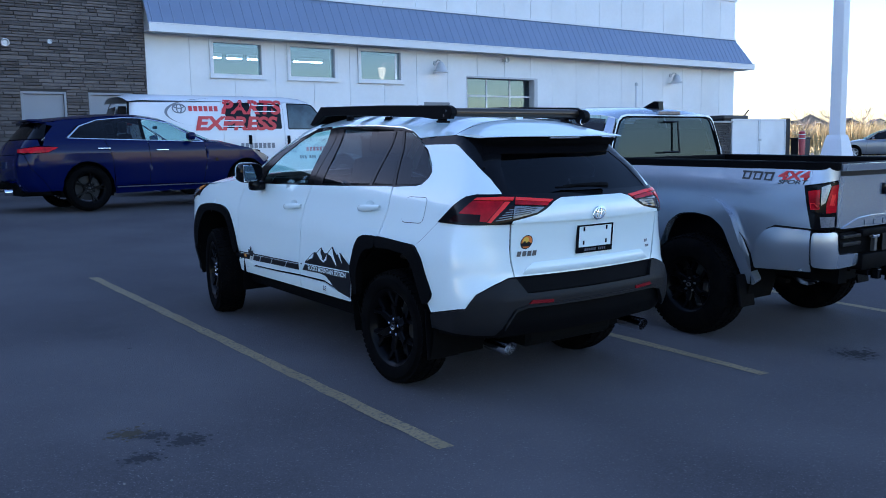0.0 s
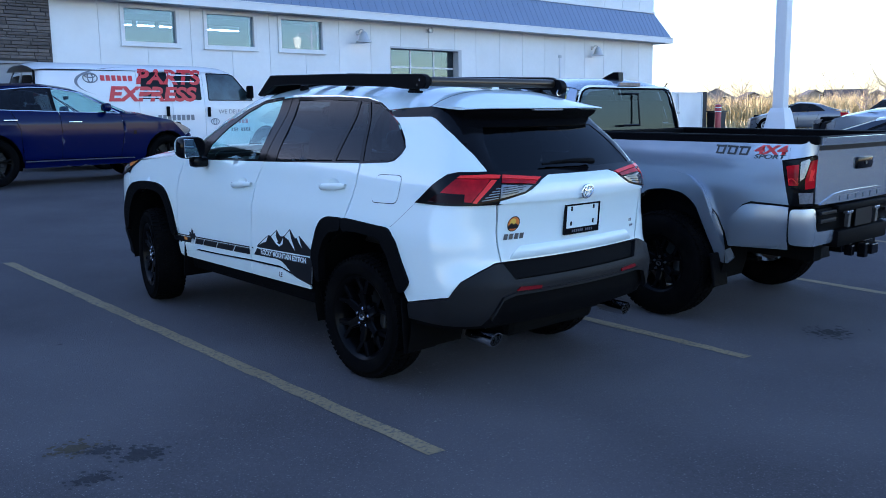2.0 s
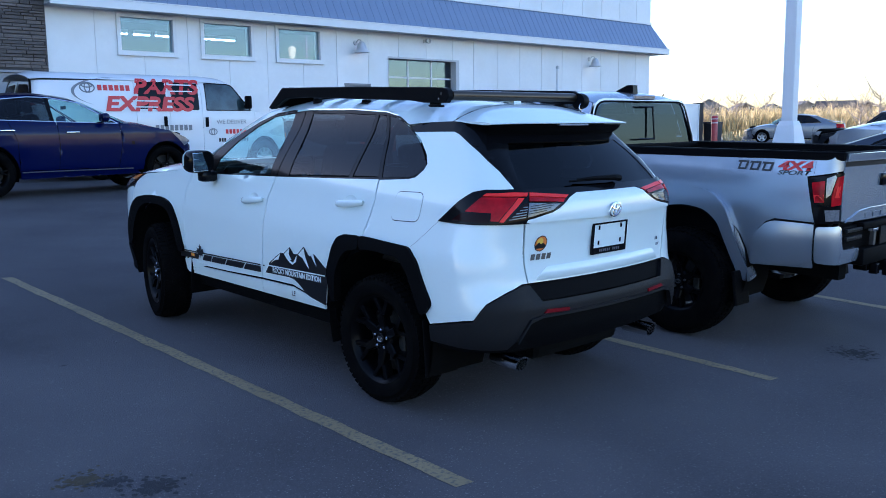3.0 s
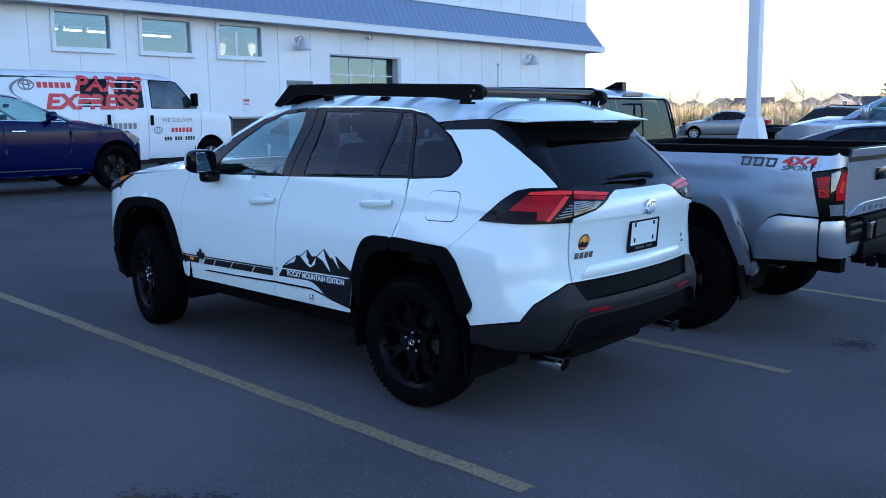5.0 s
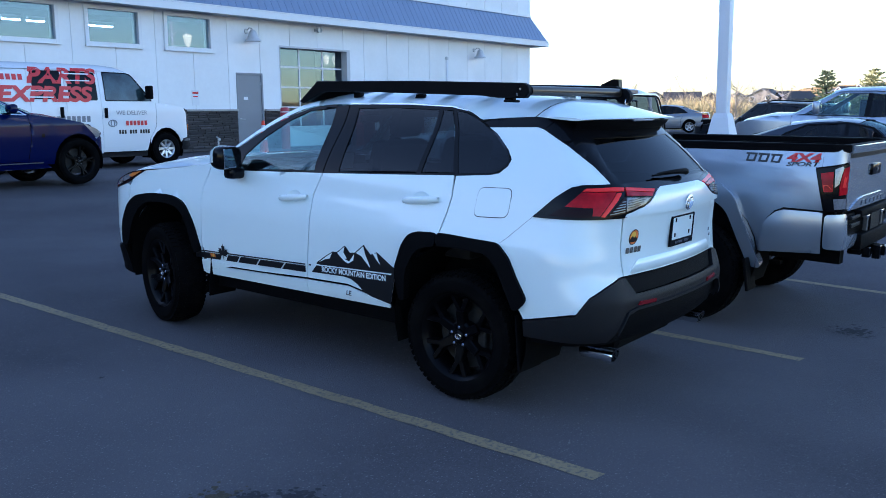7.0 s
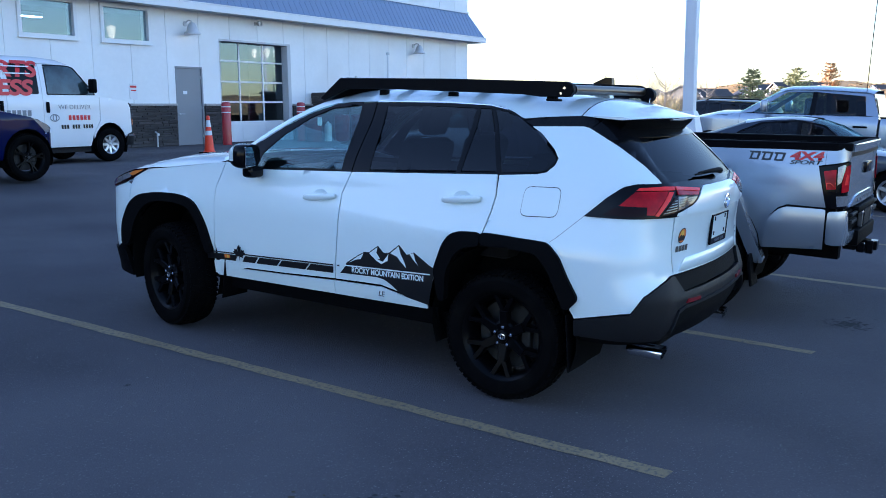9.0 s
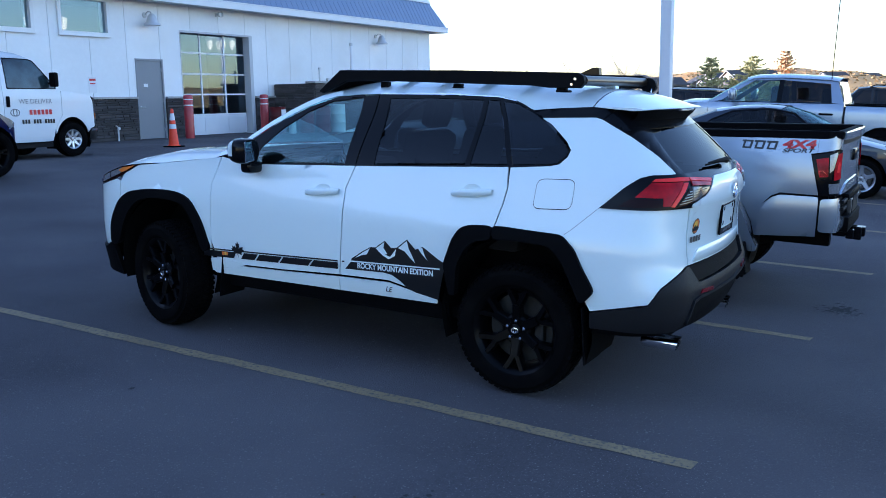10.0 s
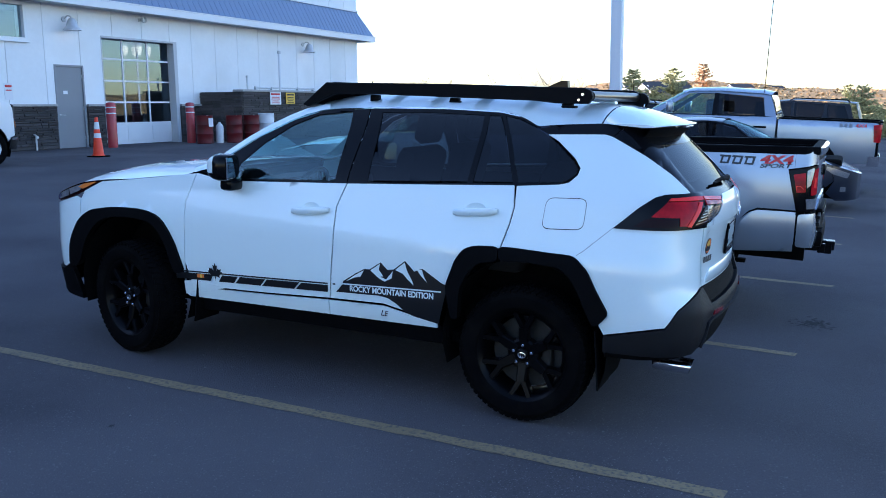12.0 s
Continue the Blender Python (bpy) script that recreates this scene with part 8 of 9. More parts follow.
def drum(x, y, mat, label, h=0.93, note=False):
    p = thing("drum", pose(x, y, ground_z(y)), label, "drum", "oil drums")
    rows = [(0.27, 0.0), (0.285, 0.02), (0.275, 0.04), (0.275, h * 0.32), (0.288, h * 0.34), (0.275, h * 0.36), (0.275, h * 0.64), (0.288, h * 0.66), (0.275, h * 0.68), (0.275, h - 0.04), (0.286, h - 0.01), (0.27, h), (0.262, h - 0.015), (0.0, h - 0.015)]
    part("barrel", lathe(bmesh.new(), rows, "z", (0, 0, 0), 28), mat, p, smooth=35)
    part("bung", lathe(bmesh.new(), [(0.035, h - 0.014), (0.035, h + 0.005), (0, h + 0.006)], "z", (0.16, 0, 0), 12), GALV, p)
    if note:
        part("paper_label", boxes((-0.13, 0.1, -0.292, -0.287, 0.56, 0.84)), BAND_WHITE, p, "white paper label")


def jug(x, y):
    p = thing("jug", pose(x, y, ground_z(y)), "tall white plastic jug standing beside the drums", "jug")
    part("body", lathe(bmesh.new(), [(0.12, 0), (0.13, 0.03), (0.13, 0.5), (0.11, 0.6), (0.05, 0.66), (0.04, 0.70)], "z", (0, 0, 0), 20), JUG_WHITE, p, smooth=40)
    part("cap", lathe(bmesh.new(), [(0.045, 0.70), (0.045, 0.74), (0.0, 0.742)], "z", (0, 0, 0), 16), SIGN_INK, p)


def barn_lamp(x, z):
    p = thing("wall_lamp", pose(x, B, z - 0.06) @ Matrix.Scale(1.2, 4), "galvanised gooseneck barn lamp on the wall, lit", "wall lamp", "barn lamps")
    part("back_plate", lathe(bmesh.new(), [(0.0, 0.0), (0.07, -0.002), (0.07, -0.03), (0.03, -0.045)], "y", (0, 0, 0.28), 18), GALV, p, smooth=40)
    part("gooseneck", tube(bmesh.new(), [(0, -0.03, 0.28), (0, -0.14, 0.36), (0, -0.25, 0.34), (0, -0.28, 0.24)], 0.016, 8), GALV, p)
    part("shade", lathe(bmesh.new(), [(0.04, 0.30), (0.07, 0.28), (0.11, 0.22), (0.135, 0.14), (0.15, 0.08), (0.215, 0.03), (0.22, 0.0), (0.205, 0.0), (0.14, 0.07), (0.03, 0.14)], "z", (0, -0.28, 0), 24, caps=False), GALV, p, smooth=40)
    part("bulb", lathe(bmesh.new(), [(0.02, 0.14), (0.06, 0.09), (0.06, 0.05), (0.0, 0.015)], "z", (0, -0.28, 0), 14), LAMP_LIT, p, "lit white bulb", smooth=60)


def flood_lamp(x, y, z, label, size=1.0):
    p = thing("flood_lamp", pose(x, y, z) @ Matrix.Scale(size, 4), label, "wall lamp")
    part("bracket", boxes((-0.05, 0.05, -0.03, 0.0, -0.06, 0.06), (-0.02, 0.02, -0.12, -0.03, -0.02, 0.02), bevel=0.006), GALV, p)
    part("head", lathe(bmesh.new(), [(0.05, -0.10), (0.08, -0.14), (0.10, -0.26), (0.085, -0.26), (0.06, -0.2)], "y", (0, 0, 0), 18), GALV, p, smooth=40)


def wall_sign(x0, x1, y, z0, z1, field, ink, label, rows=5):
    p = thing("sign", pose((x0 + x1) / 2, y, z0), label, "sign")
    w, h = (x1 - x0) / 2, z1 - z0
    part("board", boxes((-w, w, -0.012, -0.004, 0, h), bevel=0.002), field, p)
    for f, q, hh in ((0.82, 0.8, 0.14), (0.58, 0.7, 0.07), (0.44, 0.75, 0.07), (0.28, 0.6, 0.07), (0.13, 0.7, 0.06))[:rows]:
        part("text_bar", boxes((-w * q, w * q, -0.0145, -0.0125, h * (f - hh / 2), h * (f + hh / 2))), ink, p)


light_pole()
lantern_post(62, -22, 4, 0.6, 1.0), lantern_post(36, -14, 2, 0.58, 1.05)
for x, y in ((15.14, 19.0), (18.7, 19.0), (33.4, 17.5)):
    bollard(x, y)
cone(11.12, 15.45)
drum(18.45, 18.2, DRUM_RED, "dark red steel oil drum with paper label", note=True)
drum(19.45, 17.75, DRUM_RED, "dark red steel oil drum")
drum(20.15, 17.55, DRUM_RED, "dark red steel oil drum, scuffed")
drum(20.95, 17.5, JUG_WHITE, "white plastic barrel beside the stone enclosure", 0.98)
jug(18.98, 18.0)
barn_lamp(14.42, 4.08), barn_lamp(27.04, 4.08)
flood_lamp(17.52, B, 4.58, "small galvanised flood lamp above the garage door")
flood_lamp(0.84, B - 0.14, 4.27, "small pale lamp on the stone wall")
flood_lamp(1.91, B - 0.14, 4.36, "small white camera on the stone wall", 0.6)
wall_sign(12.18, 12.45, B, 1.99, 2.45, BAND_WHITE, SIGN_RED, "small white notice with red print on wall", 2)
wall_sign(21.84, 22.52, 17.94, 1.83, 2.29, BAND_WHITE, SIGN_RED, "white and red warning sign on stone wall")
wall_sign(22.84, 23.42, 17.94, 1.85, 2.27, SIGN_YELLOW, SIGN_INK, "yellow warning sign on stone wall")
vent = thing("vent_pipe", pose(22.8, 18.15, 2.30), "white vent pipe rising from the enclosure wall", "pipe")
part("pipe", tube(bmesh.new(), [(0, 0, 0.0), (0, 0, 1.44)], 0.045, 12), BAND_WHITE, vent, smooth=40)
part("cap", lathe(bmesh.new(), [(0.065, 1.40), (0.065, 1.50), (0.0, 1.53)], "z", (0, 0, 0), 14), GALV, vent, smooth=40)
part("run", tube(bmesh.new(), [(-1.5, 0.05, 0.14), (2.4, 0.05, 0.14)], 0.03, 8), GALV, vent)
for dx in (-1.45, -0.5, 1.2, 2.3):
    part("clamp", boxes((dx - 0.03, dx + 0.03, 0.0, 0.1, 0.05, 0.18), bevel=0.006), GALV, vent)
vent = thing("vent_pipe", pose(20.8, 18.15, 2.30), "short grey vent pipe on the enclosure wall", "pipe")
part("pipe", tube(bmesh.new(), [(0, 0, 0.0), (0, 0, 0.5)], 0.03, 10), GALV, vent, smooth=40)
part("cap", lathe(bmesh.new(), [(0.045, 0.48), (0.045, 0.55), (0.0, 0.56)], "z", (0, 0, 0), 12), GALV, vent, smooth=40)
hose = thing("hose_bib", pose(13.0, B - 0.06, 0.545), "short pale pipe standing before the wainscot", "pipe")
part("pipe", tube(bmesh.new(), [(0, -0.08, 0), (0, -0.08, 0.42), (0, 0.0, 0.46)], 0.025, 8), GALV, hose)
part("valve", lathe(bmesh.new(), [(0.045, 0), (0.045, -0.02)], "y", (0, -0.12, 0.38), 12), GALV, hose)
junk = thing("waste_bin", pose(29.6, 18.9, 0.545), "dark lidded waste bin behind the white gates", "bin")
part("body", prism(bmesh.new(), [(-0.65, 0.0), (0.65, 0.0), (0.8, 1.9), (-0.8, 1.9)], "y", -0.5, 0.6), BIN_DARK, junk)
part("lid", boxes((-0.9, 0.9, -0.56, 0.66, 1.9, 2.08), bevel=0.05), BIN_DARK, junk)
part("lid_arm", tube(bmesh.new(), [(0.9, 0, 1.95), (1.4, 0, 2.1), (1.7, 0, 2.34)], 0.03, 8), BIN_DARK, junk)
bin2 = thing("waste_bin", pose(33.95, 17.9, ground_z(17.9)), "dark plastic waste bin beside a red bollard", "bin")
part("body", prism(bmesh.new(), [(-0.26, 0.06), (0.26, 0.06), (0.33, 1.0), (-0.33, 1.0)], "y", -0.3, 0.3), BIN_DARK, bin2)
part("lid", boxes((-0.36, 0.36, -0.34, 0.34, 1.002, 1.08), bevel=0.03), BIN_DARK, bin2)
for s in (-1, 1):
    part("wheel", lathe(bmesh.new(), [(0.1, -0.03), (0.1, 0.03)], "x", (s * 0.27, 0.28, 0.1), 14), RUBBER, bin2)


# ---- dark vehicles in the far row ----
PAINT_BLACK = material("black_paint", (0.008, 0.009, 0.012), 0.3, spec=0.2, spread=0.05, coat=0.3)
PAINT_GRAPHITE = material("graphite_paint", (0.02, 0.02, 0.022), 0.35, spec=0.2, spread=0.05, coat=0.3)


def build_wagon(m, label, paint, h):
    """A tall five-door car seen from afar; h is its roof height."""
    car = thing("parked_suv", m, label, "car")
    k = h / 1.75
    S = Shell(width=[(-0.95, 0.9), (-0.5, 0.93), (1.3, 0.95), (2.9, 0.94), (3.3, 0.88), (3.55, 0.74), (3.68, 0.5), (3.73, 0.15)],
              inset=[(0.3, 0.07), (0.45, 0.02), (0.8, 0.0), (1.0, 0.02), (1.12 * k, 0.06), (1.4 * k, 0.16), (1.7 * k, 0.27)],
              tail=[(0.3, -0.9), (0.7, -1.0), (1.1, -0.98), (1.4 * k, -0.85), (1.7 * k, -0.7)], corner=[(0.3, 0.3), (1.1, 0.25), (1.7, 0.2)], bulge=0.06)
    core(car, (-0.85, 3.55), 0.7, 0.3, 1.0)
    wb, z1, z2 = 2.75, 1.08 * k, 1.66 * k

    def arch(c, r=0.42):
        return [(c + r * math.cos(a), 0.38 + r * 1.05 * math.sin(a)) for a in [math.pi * (i / 10) for i in range(11)]]
    panel("quarter_panel", car, S, [(0.45, 0.35)] + arch(0.0)[1:-1] + [(-0.44, 0.35), (-0.62, 0.4), (-0.62, z1), (0.3, z1), (0.5, 0.7)], paint, 0.12)
    panel("rear_door", car, S, [(0.46, 0.35), (0.51, 0.7), (0.31, z1), (1.25, z1), (1.3, 0.35)], paint, 0.12)
    panel("front_door", car, S, [(1.31, 0.35), (1.26, z1), (2.2, z1 - 0.03), (2.25, 0.35)], paint, 0.12)
    panel("front_fender", car, S, [(2.26, 0.35), (2.21, z1 - 0.03), (3.2, z1 - 0.14), (3.3, 0.6), (3.2, 0.45)] + arch(wb)[1:-1] + [(2.3, 0.35)], paint, 0.12)
    panel("front_bumper", car, S, [(3.21, 0.4), (3.31, 0.6), (3.3, 0.78), (3.72, 0.78), (3.72, 0.35)], paint, 0.12)
    panel("head_lamp", car, S, [(3.21, 0.93), (3.3, 0.8), (3.6, 0.8), (3.5, 0.9)], LAMP_CLEAR, 0.08, 0.006)
    panel("rear_bumper", car, S, [(-0.63, 0.4), (-0.63, 0.75), (S.rear(0, 0.75), 0.75), (S.rear(0, 0.4), 0.4)], paint, 0.12)
    panel("tail_lamp", car, S, [(-0.63, 0.78), (-0.63, z1), (-0.9, z1), (-0.9, 0.78)], LAMP_RED, 0.08, 0.006)
    panel("tailgate", car, S, [(-0.91, 0.76), (-0.91, z1), (S.rear(0, z1), z1), (S.rear(0, 0.76), 0.76)], paint, 0.12)
    for p in ([(-0.5, z1 + 0.04), (-0.3, z2 - 0.06), (0.2, z2 - 0.03), (0.25, z1 + 0.03)], [(0.33, z1 + 0.03), (0.28, z2 - 0.03), (1.2, z2), (1.2, z1 + 0.02)], [(1.27, z1 + 0.02), (1.27, z2), (1.6, z2 - 0.04), (2.1, z1 + 0.0)]):
        for o in panel("window_glass", car, S, p, GLASS_TINT, 0.12, -0.004, 0):
            o.visible_shadow = False
    panel("window_frame", car, S, [(-0.62, z1), (-0.45, z2), (0.25, z2 + 0.03), (1.25, z2 + 0.05), (1.65, z2), (2.25, z1 - 0.03), (2.1, z1), (1.6, z2 - 0.04), (1.25, z2), (0.25, z2 - 0.03), (-0.3, z2 - 0.06), (-0.5, z1 + 0.04)], paint, 0.12)
    for p in ([(0.2, z1), (0.2, z2 - 0.02), (0.28, z2 - 0.02), (0.33, z1)], [(1.2, z1), (1.2, z2), (1.27, z2), (1.27, z1)]):
        panel("pillar", car, S, p, paint, 0.12)
    loft("roof", car, [(-0.62, z2 + 0.02, 0.66, 0.05, -0.08), (-0.2, z2 + 0.06, 0.68, 0.05, 0), (0.6, z2 + 0.08, 0.69, 0.05, 0), (1.2, z2 + 0.07, 0.69, 0.05, 0), (1.65, z2 + 0.01, 0.69, 0.05, 0.06)], 3.0, paint)
    loft("windscreen", car, [(1.64, z2, 0.69, 0.05, 0.06), (1.95, z1 + 0.25, 0.77, 0.04, 0.12), (2.25, z1 - 0.02, 0.84, 0.02, 0.18)], 2.6, GLASS_TINT)
    loft("rear_screen", car, [(-0.62, z2 + 0.01, 0.66, 0.03, -0.08), (-0.72, z1 + 0.3, 0.72, 0.02, -0.1), (-0.78, z1, 0.78, 0.0, -0.12)], 2.6, GLASS_TINT)
    loft("bonnet", car, [(2.24, z1 - 0.03, 0.85, 0.05, 0.16), (2.8, z1 - 0.07, 0.85, 0.07, 0.05), (3.3, z1 - 0.16, 0.76, 0.05, 0.0), (3.6, z1 - 0.3, 0.55, 0.03, 0.0)], 3.0, paint)
    for s in (-1, 1):
        part("roof_rail", tube(bmesh.new(), [(s * 0.6, -0.45, z2 + 0.05), (s * 0.6, -0.35, z2 + 0.13), (s * 0.61, 1.2, z2 + 0.14), (s * 0.61, 1.35, z2 + 0.06)], 0.018, 8), GLOSS_BLACK, car)
        part("door_mirror", boxes((s * 1.02 - 0.1, s * 1.02 + 0.1, 1.95, 2.05, z1, z1 + 0.15), bevel=0.04), paint, car)
        for y in (0.0, wb):
            wheel(car, s * 0.82, y, 0.36, 0.23, 0.23, (5, "plain"), (RUBBER, RIM_BLACK, STEEL_DARK, STEEL_DARK))
            wheel_well(car, s * 0.9, y, 0.37, 0.43, 0.32, DARK)


build_wagon(pose(26.5, -0.9, ground_z(-0.9), SLOPE), "graphite grey suv with roof rails behind the truck", PAINT_GRAPHITE, 1.82)
build_wagon(pose(23.5, 4.6, ground_z(4.6), SLOPE), "black suv parked nose towards the field", PAINT_BLACK, 1.60)

# ---- distance: dry growth, houses, spruces, hill ----
EYE = Vector((-4.7, -2.8))
REED = island_stone("tawny_reeds", (0.62, 0.47, 0.22), 0.4)
TWIG = material("pale_twigs", (0.30, 0.25, 0.19), 0.9, spread=0.3, scale=2)
SPRUCE = island_stone("spruce_needles", (0.38, 0.35, 0.15), 0.45)
SPRUCE_BROWN = island_stone("browned_needles", (0.55, 0.33, 0.15), 0.4)
BARK = material("bark", (0.11, 0.08, 0.055), 0.95, spread=0.3, scale=6)
HOUSE_WALLS = [material("house_wall_" + n, c, 0.8, spread=0.1, scale=0.5) for n, c in (("tan", (0.32, 0.27, 0.2)), ("grey", (0.2, 0.21, 0.22)), ("brown", (0.17, 0.13, 0.1)), ("pale", (0.5, 0.48, 0.44)))]
SHINGLE = material("dark_shingles", (0.07, 0.06, 0.055), 0.7, spread=0.25, scale=0.6, fine=6)
HOUSE_GLASS = material("house_glass", (0.03, 0.04, 0.05), 0.08, coat=1.0)
HILL_TUFT = island_stone("hill_tufts", (0.27, 0.165, 0.06), 0.3)
HILL = material("hill_grass", (0.50, 0.29, 0.09), 0.95, spread=0.3, scale=0.03, fine=0.6, tint=(0.34, 0.20, 0.07), tint_scale=0.02, tint_cut=(0.5, 0.65))


def afar(az, d):
    a = radians(az)
    return EYE.x + d * math.sin(a), EYE.y + d * math.cos(a)


def blades(name, spots, mat, label, category, rng, count, spread):
    """Thin upright stalks leaning out of many clumps."""
    verts, faces = [], []
    for x, y, h in spots:
        z = ground_z(y) - 0.03
        for _ in range(count):
            a, r = rng.uniform(0, 6.283), spread * rng.random() ** 0.7
            bx, by = x + r * math.cos(a), y + r * math.sin(a)
            lean, hh = rng.uniform(0.05, 0.4), h * rng.uniform(0.45, 1.0)
            la = a + rng.uniform(-1, 1)
            w, wa = rng.uniform(0.012, 0.04), rng.uniform(0, 3.14)
            k, dx, dy = len(verts), w * math.cos(wa), w * math.sin(wa)
            mx, my = bx + lean * 0.4 * math.cos(la), by + lean * 0.4 * math.sin(la)
            tx, ty = bx + lean * hh * math.cos(la), by + lean * hh * math.sin(la)
            verts += [(bx - dx, by - dy, z), (bx + dx, by + dy, z), (mx - dx, my - dy, z + hh * 0.6), (mx + dx, my + dy, z + hh * 0.6), (tx, ty, z + hh)]
            faces += [(k, k + 1, k + 3, k + 2), (k + 2, k + 3, k + 4)]
    me = bpy.data.meshes.new(name)
    me.from_pydata(verts, [], faces)
    me.materials.append(mat)
    return tagged(new(name, me), label, category, kind="stuff")


rng = random.Random(21)
spots = []
for _ in range(430):
    x, y = afar(rng.uniform(57.5, 71.0), rng.uniform(62, 95))
    spots.append((x, y, rng.uniform(1.1, 2.6)))
blades("tall_dry_grass", spots, REED, "tall tawny reeds and dry shrubs in the field", "grass", rng, 100, 1.3)
spots = [(x, y, rng.uniform(0.3, 0.8)) for x, y in (afar(rng.uniform(52, 96), rng.uniform(53, 80)) for _ in range(700))]
blades("meadow_grass", spots, REED, "short dry meadow grass beyond the kerb", "grass", rng, 40, 1.6)
spots = [(x, y, rng.uniform(0.8, 1.9)) for x, y in (afar(rng.uniform(74, 95), rng.uniform(60, 95)) for _ in range(140))]
blades("dry_shrubs", spots, REED, "dry tawny shrubs below the hill", "shrub", rng, 80, 1.3)


def bare_tree(x, y, h, rng):
    p = thing("bare_tree", pose(x, y, ground_z(y) - 0.05), "small leafless tree with pale grey branches", "tree", "bare trees")
    part("trunk", tube(bmesh.new(), [(0, 0, 0), (0.05, 0.03, h * 0.3), (0.02, 0.0, h * 0.6), (0.1, 0, h)], [0.07, 0.055, 0.035, 0.01], 6), TWIG, p)
    bm = bmesh.new()
    for _ in range(34):
        z, a = h * rng.uniform(0.12, 0.85), rng.uniform(0, 6.283)
        n, up = h * rng.uniform(0.15, 0.42), rng.uniform(0.5, 1.3)
        mid = Vector((n * 0.5 * math.cos(a), n * 0.5 * math.sin(a), z + n * 0.35 * up))
        end = Vector((n * math.cos(a + rng.uniform(-0.3, 0.3)), n * math.sin(a), z + n * up))
        tube(bm, [(0, 0, z), mid, end], [0.028, 0.018, 0.006], 4)
        for _ in range(4):
            q = mid.lerp(end, rng.uniform(0, 1))
            tube(bm, [q, q + Vector((rng.uniform(-0.4, 0.4), rng.uniform(-0.4, 0.4), rng.uniform(0.1, 0.5)))], [0.012, 0.004], 3)
    tagged(part("branching", bm, TWIG, p), kind="stuff")


for az, d, h in ((61.2, 62, 2.6), (62.6, 66, 2.9), (64.2, 70, 2.8), (66.0, 64, 2.4), (67.6, 72, 3.0), (69.6, 60, 2.5), (70.6, 58, 3.0), (72.0, 64, 2.6), (73.2, 70, 2.8)):
    x, y = afar(az, d)
    bare_tree(x, y, h, rng)


def spruce(x, y, h, r, mat, rng, label, thin=1.0):
    p = thing("spruce", pose(x, y, ground_z(y) - 0.05), label, "tree", "young spruces")
    part("trunk", tube(bmesh.new(), [(0, 0, 0), (0.02, 0, h * 0.5), (0, 0, h)], [0.09, 0.05, 0.008], 7), BARK, p)
    verts, faces, z = [], [], 0.25
    while z < h - 0.05:
        f = (1 - z / h)
        for i in range(max(4, int(11 * thin * f ** 0.3))):
            a, n = rng.uniform(0, 6.283), 1.5 * r * (f ** 0.65) * rng.uniform(0.6, 1.12) + 0.06
            droop = -0.12 + 0.5 * (1 - f)
            for s in range(max(3, int(n * 9))):
                t = (s + rng.random()) / max(3, int(n * 9))
                c = Vector((n * t * math.cos(a), n * t * math.sin(a), z + n * t * droop + rng.uniform(-0.04, 0.04)))
                for side in (-1, 1):
                    b = a + side * rng.uniform(0.5, 1.1)
                    g = rng.uniform(0.14, 0.3) * (1.15 - 0.6 * t)
                    tip = c + Vector((g * math.cos(b), g * math.sin(b), rng.uniform(-0.05, 0.09)))
                    k = len(verts)
                    verts += [c + Vector((0, 0, -0.05)), c + Vector((0, 0, 0.06)), tip]
                    faces.append((k, k + 1, k + 2))
        z += 0.13 * rng.uniform(0.8, 1.4)
    me = bpy.data.meshes.new("crown")
    me.from_pydata([tuple(v) for v in verts], [], faces)
    me.materials.append(mat)
    crown = new("crown", me)
    crown.parent = p
    tagged(crown)


for az, d, h, r, m, t, label in ((75.7, 50, 3.3, 1.0, SPRUCE, 0.8, "young green spruce in sunlight"), (78.25, 53, 3.4, 1.35, SPRUCE, 1.0, "young green spruce with wide lower boughs"),
                                 (80.05, 56, 3.9, 1.0, SPRUCE_BROWN, 0.9, "spruce with browned dying top"), (81.2, 57, 2.5, 0.9, SPRUCE, 1.0, "small green spruce beside a browned one"),
                                 (79.5, 55, 2.4, 1.0, SPRUCE, 1.0, "small green spruce beside a browned one"), (77.1, 54, 2.2, 1.0, SPRUCE, 0.9, "low green spruce in the dry grass"),
                                 (88.9, 50, 2.7, 1.1, SPRUCE, 1.1, "green spruce at the edge of the lot"), (88.3, 54, 2.8, 0.7, SPRUCE, 0.9, "slim green spruce at the edge of the lot"),
                                 (91.0, 52, 2.2, 1.3, SPRUCE, 1.1, "wide green spruce at the edge of the lot"), (89.9, 56, 1.8, 1.2, SPRUCE, 1.0, "low green spruce at the edge of the lot")):
    x, y = afar(az, d)
    spruce(x, y, h, r, m, rng, label, t)


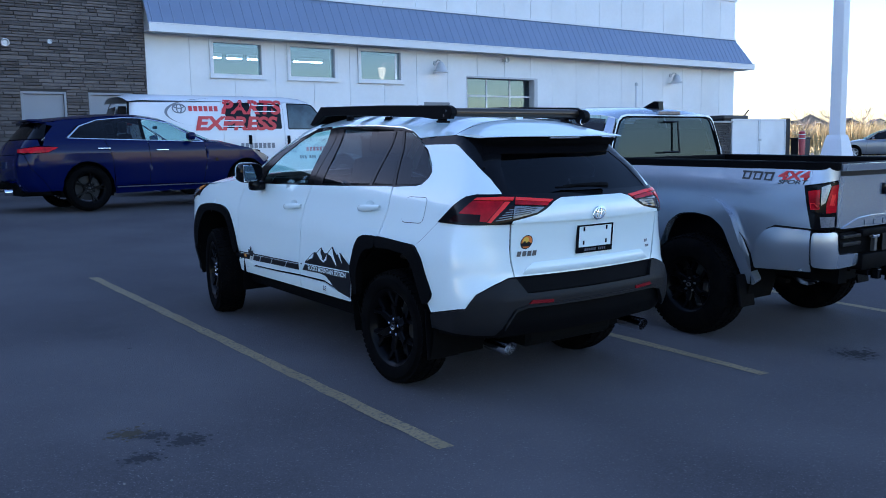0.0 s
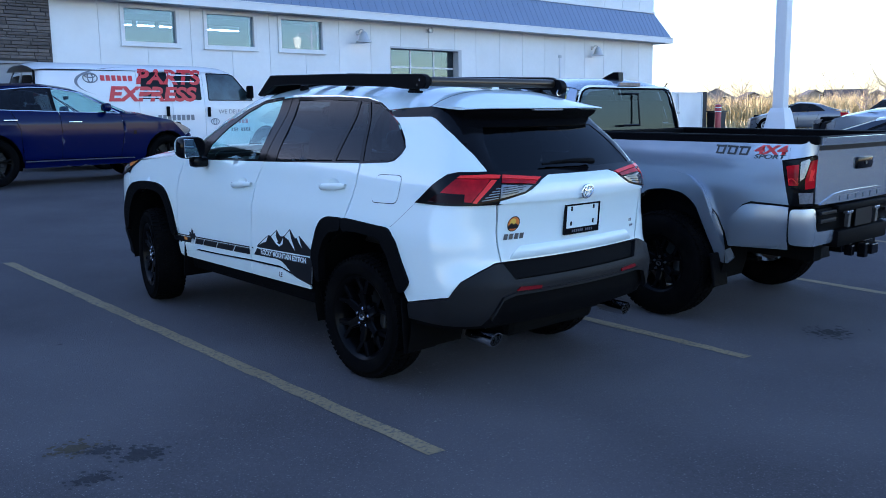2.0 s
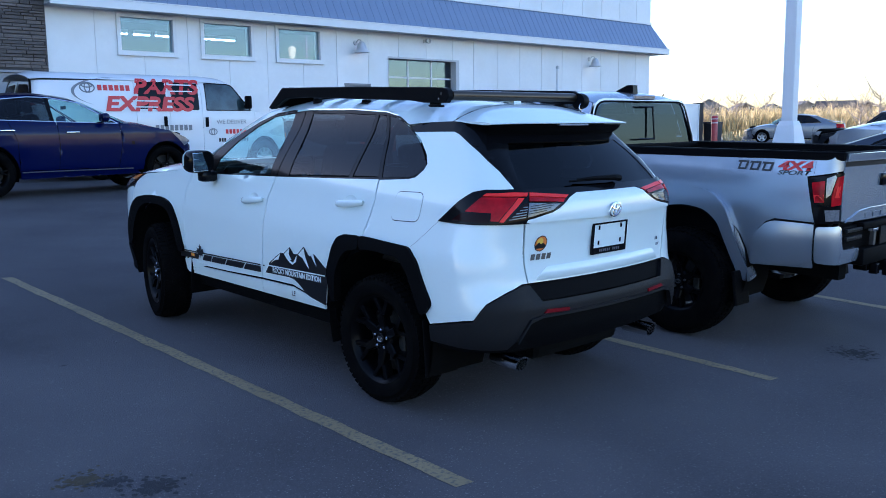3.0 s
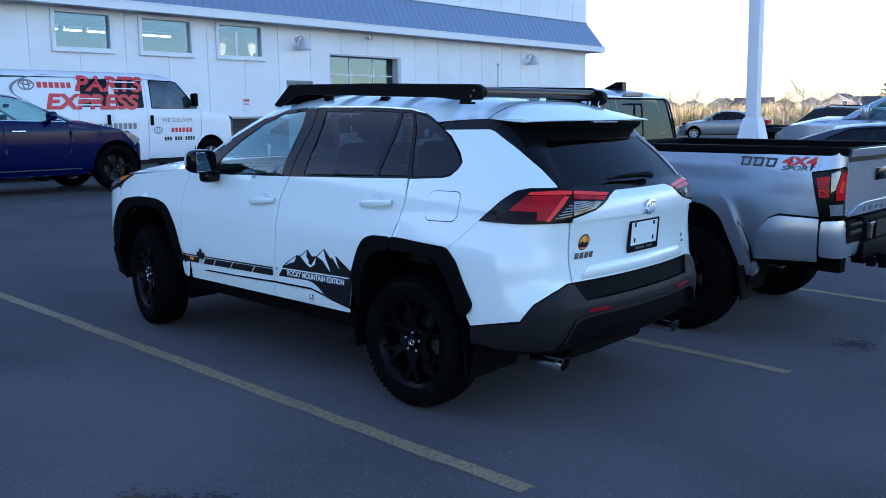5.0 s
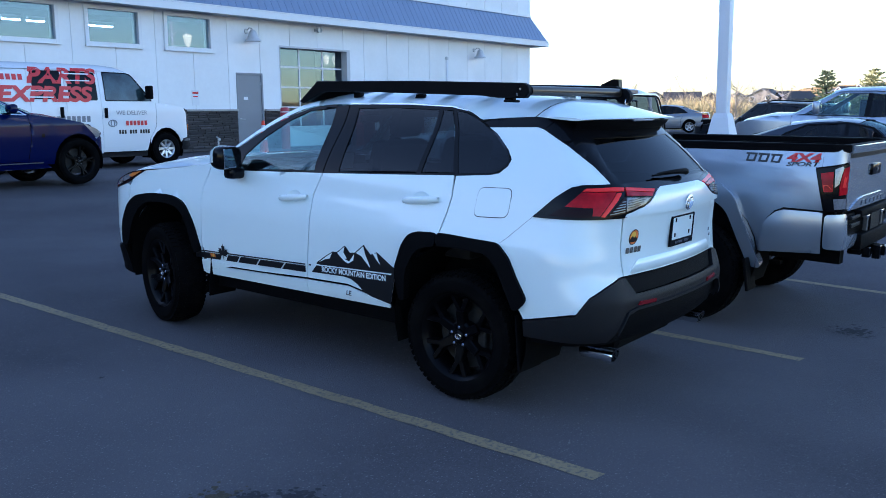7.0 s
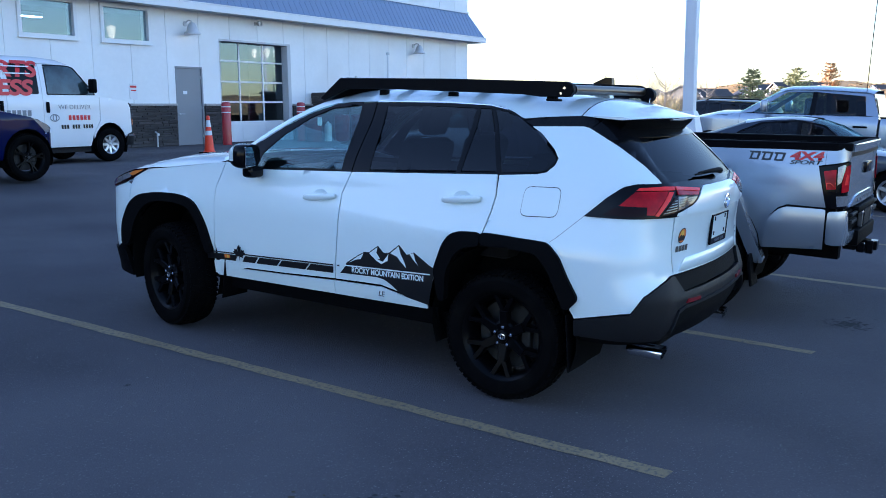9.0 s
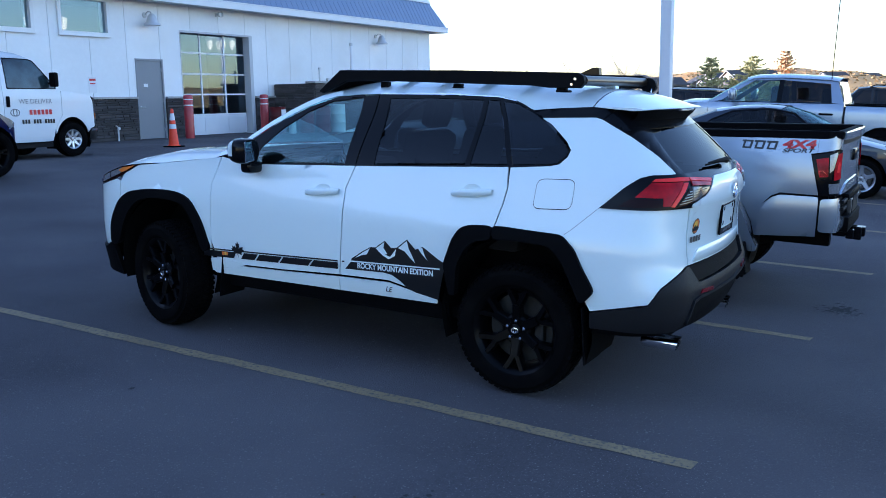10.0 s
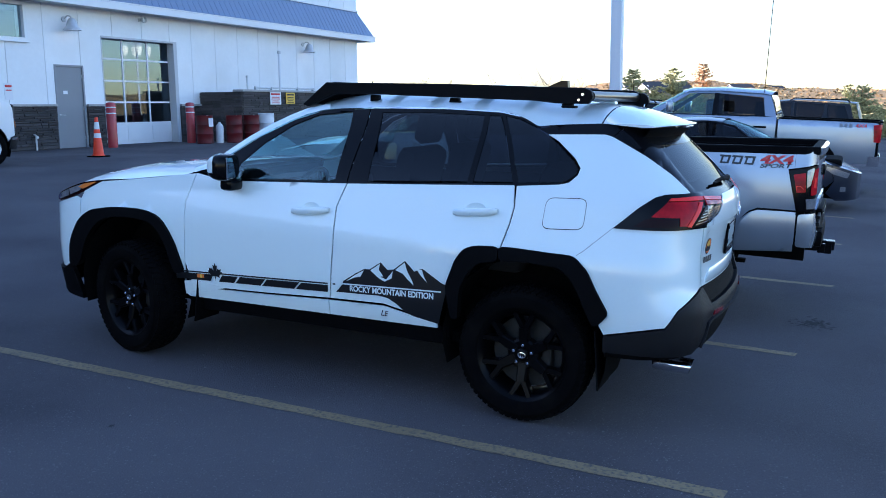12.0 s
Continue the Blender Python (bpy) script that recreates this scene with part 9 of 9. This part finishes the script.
def house(az, d, w, wall_h, roof_h, turn, mat, rng, lift=0.0):
    x, y = afar(az, d)
    p = thing("house", pose(x, y, ground_z(y) + lift - 0.1, 0, 0, -az + turn), "two-storey suburban house with dark gabled shingle roof", "house", "houses beyond the field")
    dp = w * 0.6
    part("wall", prism(bmesh.new(), [(-w / 2, 0), (w / 2, 0), (w / 2, wall_h), (0, wall_h + roof_h - 0.15), (-w / 2, wall_h)], "y", -dp, dp), mat, p)
    e = 0.45
    k = roof_h / (w / 2)
    for s in (-1, 1):
        part("roof", prism(bmesh.new(), [(0, wall_h + roof_h), (s * (w / 2 + e), wall_h - k * e), (s * (w / 2 + e), wall_h - k * e + 0.22), (0, wall_h + roof_h + 0.24)], "y", -dp - e, dp + e), SHINGLE, p)
        # pale strip along the gable paints the sunlit band of the roof
        part("barge_board", prism(bmesh.new(), [(0, wall_h + roof_h - 0.0), (s * (w / 2 + e), wall_h - k * e + 0.0), (s * (w / 2 + e), wall_h - k * e + 0.16), (0, wall_h + roof_h + 0.16)], "y", -dp - e - 0.08, -dp - e - 0.01), HOUSE_WALLS[3], p, "pale strip painted as the sunlit roof slant")
    part("garage_roof", prism(bmesh.new(), [(-w * 0.1, 3.0), (w * 0.62, 3.0), (w * 0.26, 4.4)], "y", -dp - 2.5, -dp - 0.01), SHINGLE, p)
    part("garage", boxes((-w * 0.06, w * 0.58, -dp - 2.3, -dp - 0.01, 0, 2.99)), mat, p)
    for cx, cz, ww, hh in ((-w * 0.28, 3.9, 1.3, 1.3), (w * 0.22, 4.0 + 0.4, 1.5, 1.2), (-w * 0.28, 1.2, 1.6, 1.4)):
        win = part("window", boxes((cx - ww / 2 - 0.1, cx + ww / 2 + 0.1, -dp - 0.06, -dp - 0.01, cz - 0.1, cz + hh + 0.1)), TRIM_WHITE, p)
        part("pane", boxes((cx - ww / 2, cx + ww / 2, -dp - 0.075, -dp - 0.062, cz, cz + hh)), HOUSE_GLASS, win)


az = 58.6
i = 0
while az < 76.6:
    big = rng.uniform(0.86, 1.08)
    house(az, 285 + rng.uniform(-14, 14), 9.2 * big, 4.9 * big, 2.4 * big, rng.choice((-78, -60, 0, 12, -15, 95)), HOUSE_WALLS[i % 4], rng)
    az += rng.uniform(1.5, 2.25)
    i += 1
for az, d, lift in ((77.5, 240, 0), (78.7, 220, 0), (83.4, 480, 4.6), (85.2, 500, 4.0)):
    house(az, d, 9.5, 4.2, 2.3, -60, HOUSE_WALLS[i % 4], rng, lift)
    i += 1

# long dry hill
bm = bmesh.new()
top = curve([(-40, 0), (30, 0.3), (60, 3.0), (72, 9.0), (76, 11.3), (80, 11.8), (84, 10.6), (87, 8.0), (91, 7.4), (96, 8.6), (110, 10), (140, 9), (170, 2), (200, 0)])
rows = []
for d, f in ((400, -0.05), (430, 0.25), (470, 0.7), (510, 1.0), (570, 1.0), (700, 0.3)):
    row = []
    for k in range(121):
        az = 40 + k * 1.1
        x, y = afar(az, d)
        row.append(bm.verts.new((x, y, 1.2 * f * top(az) * (1 + 0.05 * math.sin(az * 2.1) + 0.03 * math.sin(az * 5.3)) + ground_z(y) - 0.3)))
    rows.append(row)
for a, b in zip(rows, rows[1:]):
    for k in range(120):
        bm.faces.new((a[k], b[k], b[k + 1], a[k + 1]))
verts, faces = [], []
for _ in range(9000):
    a, b = rng.randrange(3), rng.randrange(120)
    u, v, h, w, t = rng.random(), rng.random(), rng.uniform(0.3, 0.8), rng.uniform(0.4, 1.2), rng.uniform(0, 3.14)
    p = rows[a][b].co.lerp(rows[a][b + 1].co, u).lerp(rows[a + 1][b].co.lerp(rows[a + 1][b + 1].co, u), v)
    k, dx, dy = len(verts), w * math.cos(t), w * math.sin(t)
    verts += [(p.x - dx, p.y - dy, p.z - 0.2), (p.x + dx, p.y + dy, p.z - 0.2), (p.x + dx * 0.5, p.y + dy * 0.5, p.z + h), (p.x - dx * 0.6, p.y - dy * 0.6, p.z + h * 0.8)]
    faces.append((k, k + 1, k + 2, k + 3))
me = bpy.data.meshes.new("hill_tussocks")
me.from_pydata(verts, [], faces)
me.materials.append(HILL_TUFT)
tagged(new("hill_tussocks", me), "dry golden tussocks covering the hill", "grass", kind="stuff")
tagged(link_mesh("hill", bm, HILL, 60), "long low hill of dry golden grass", "hill", kind="structure")
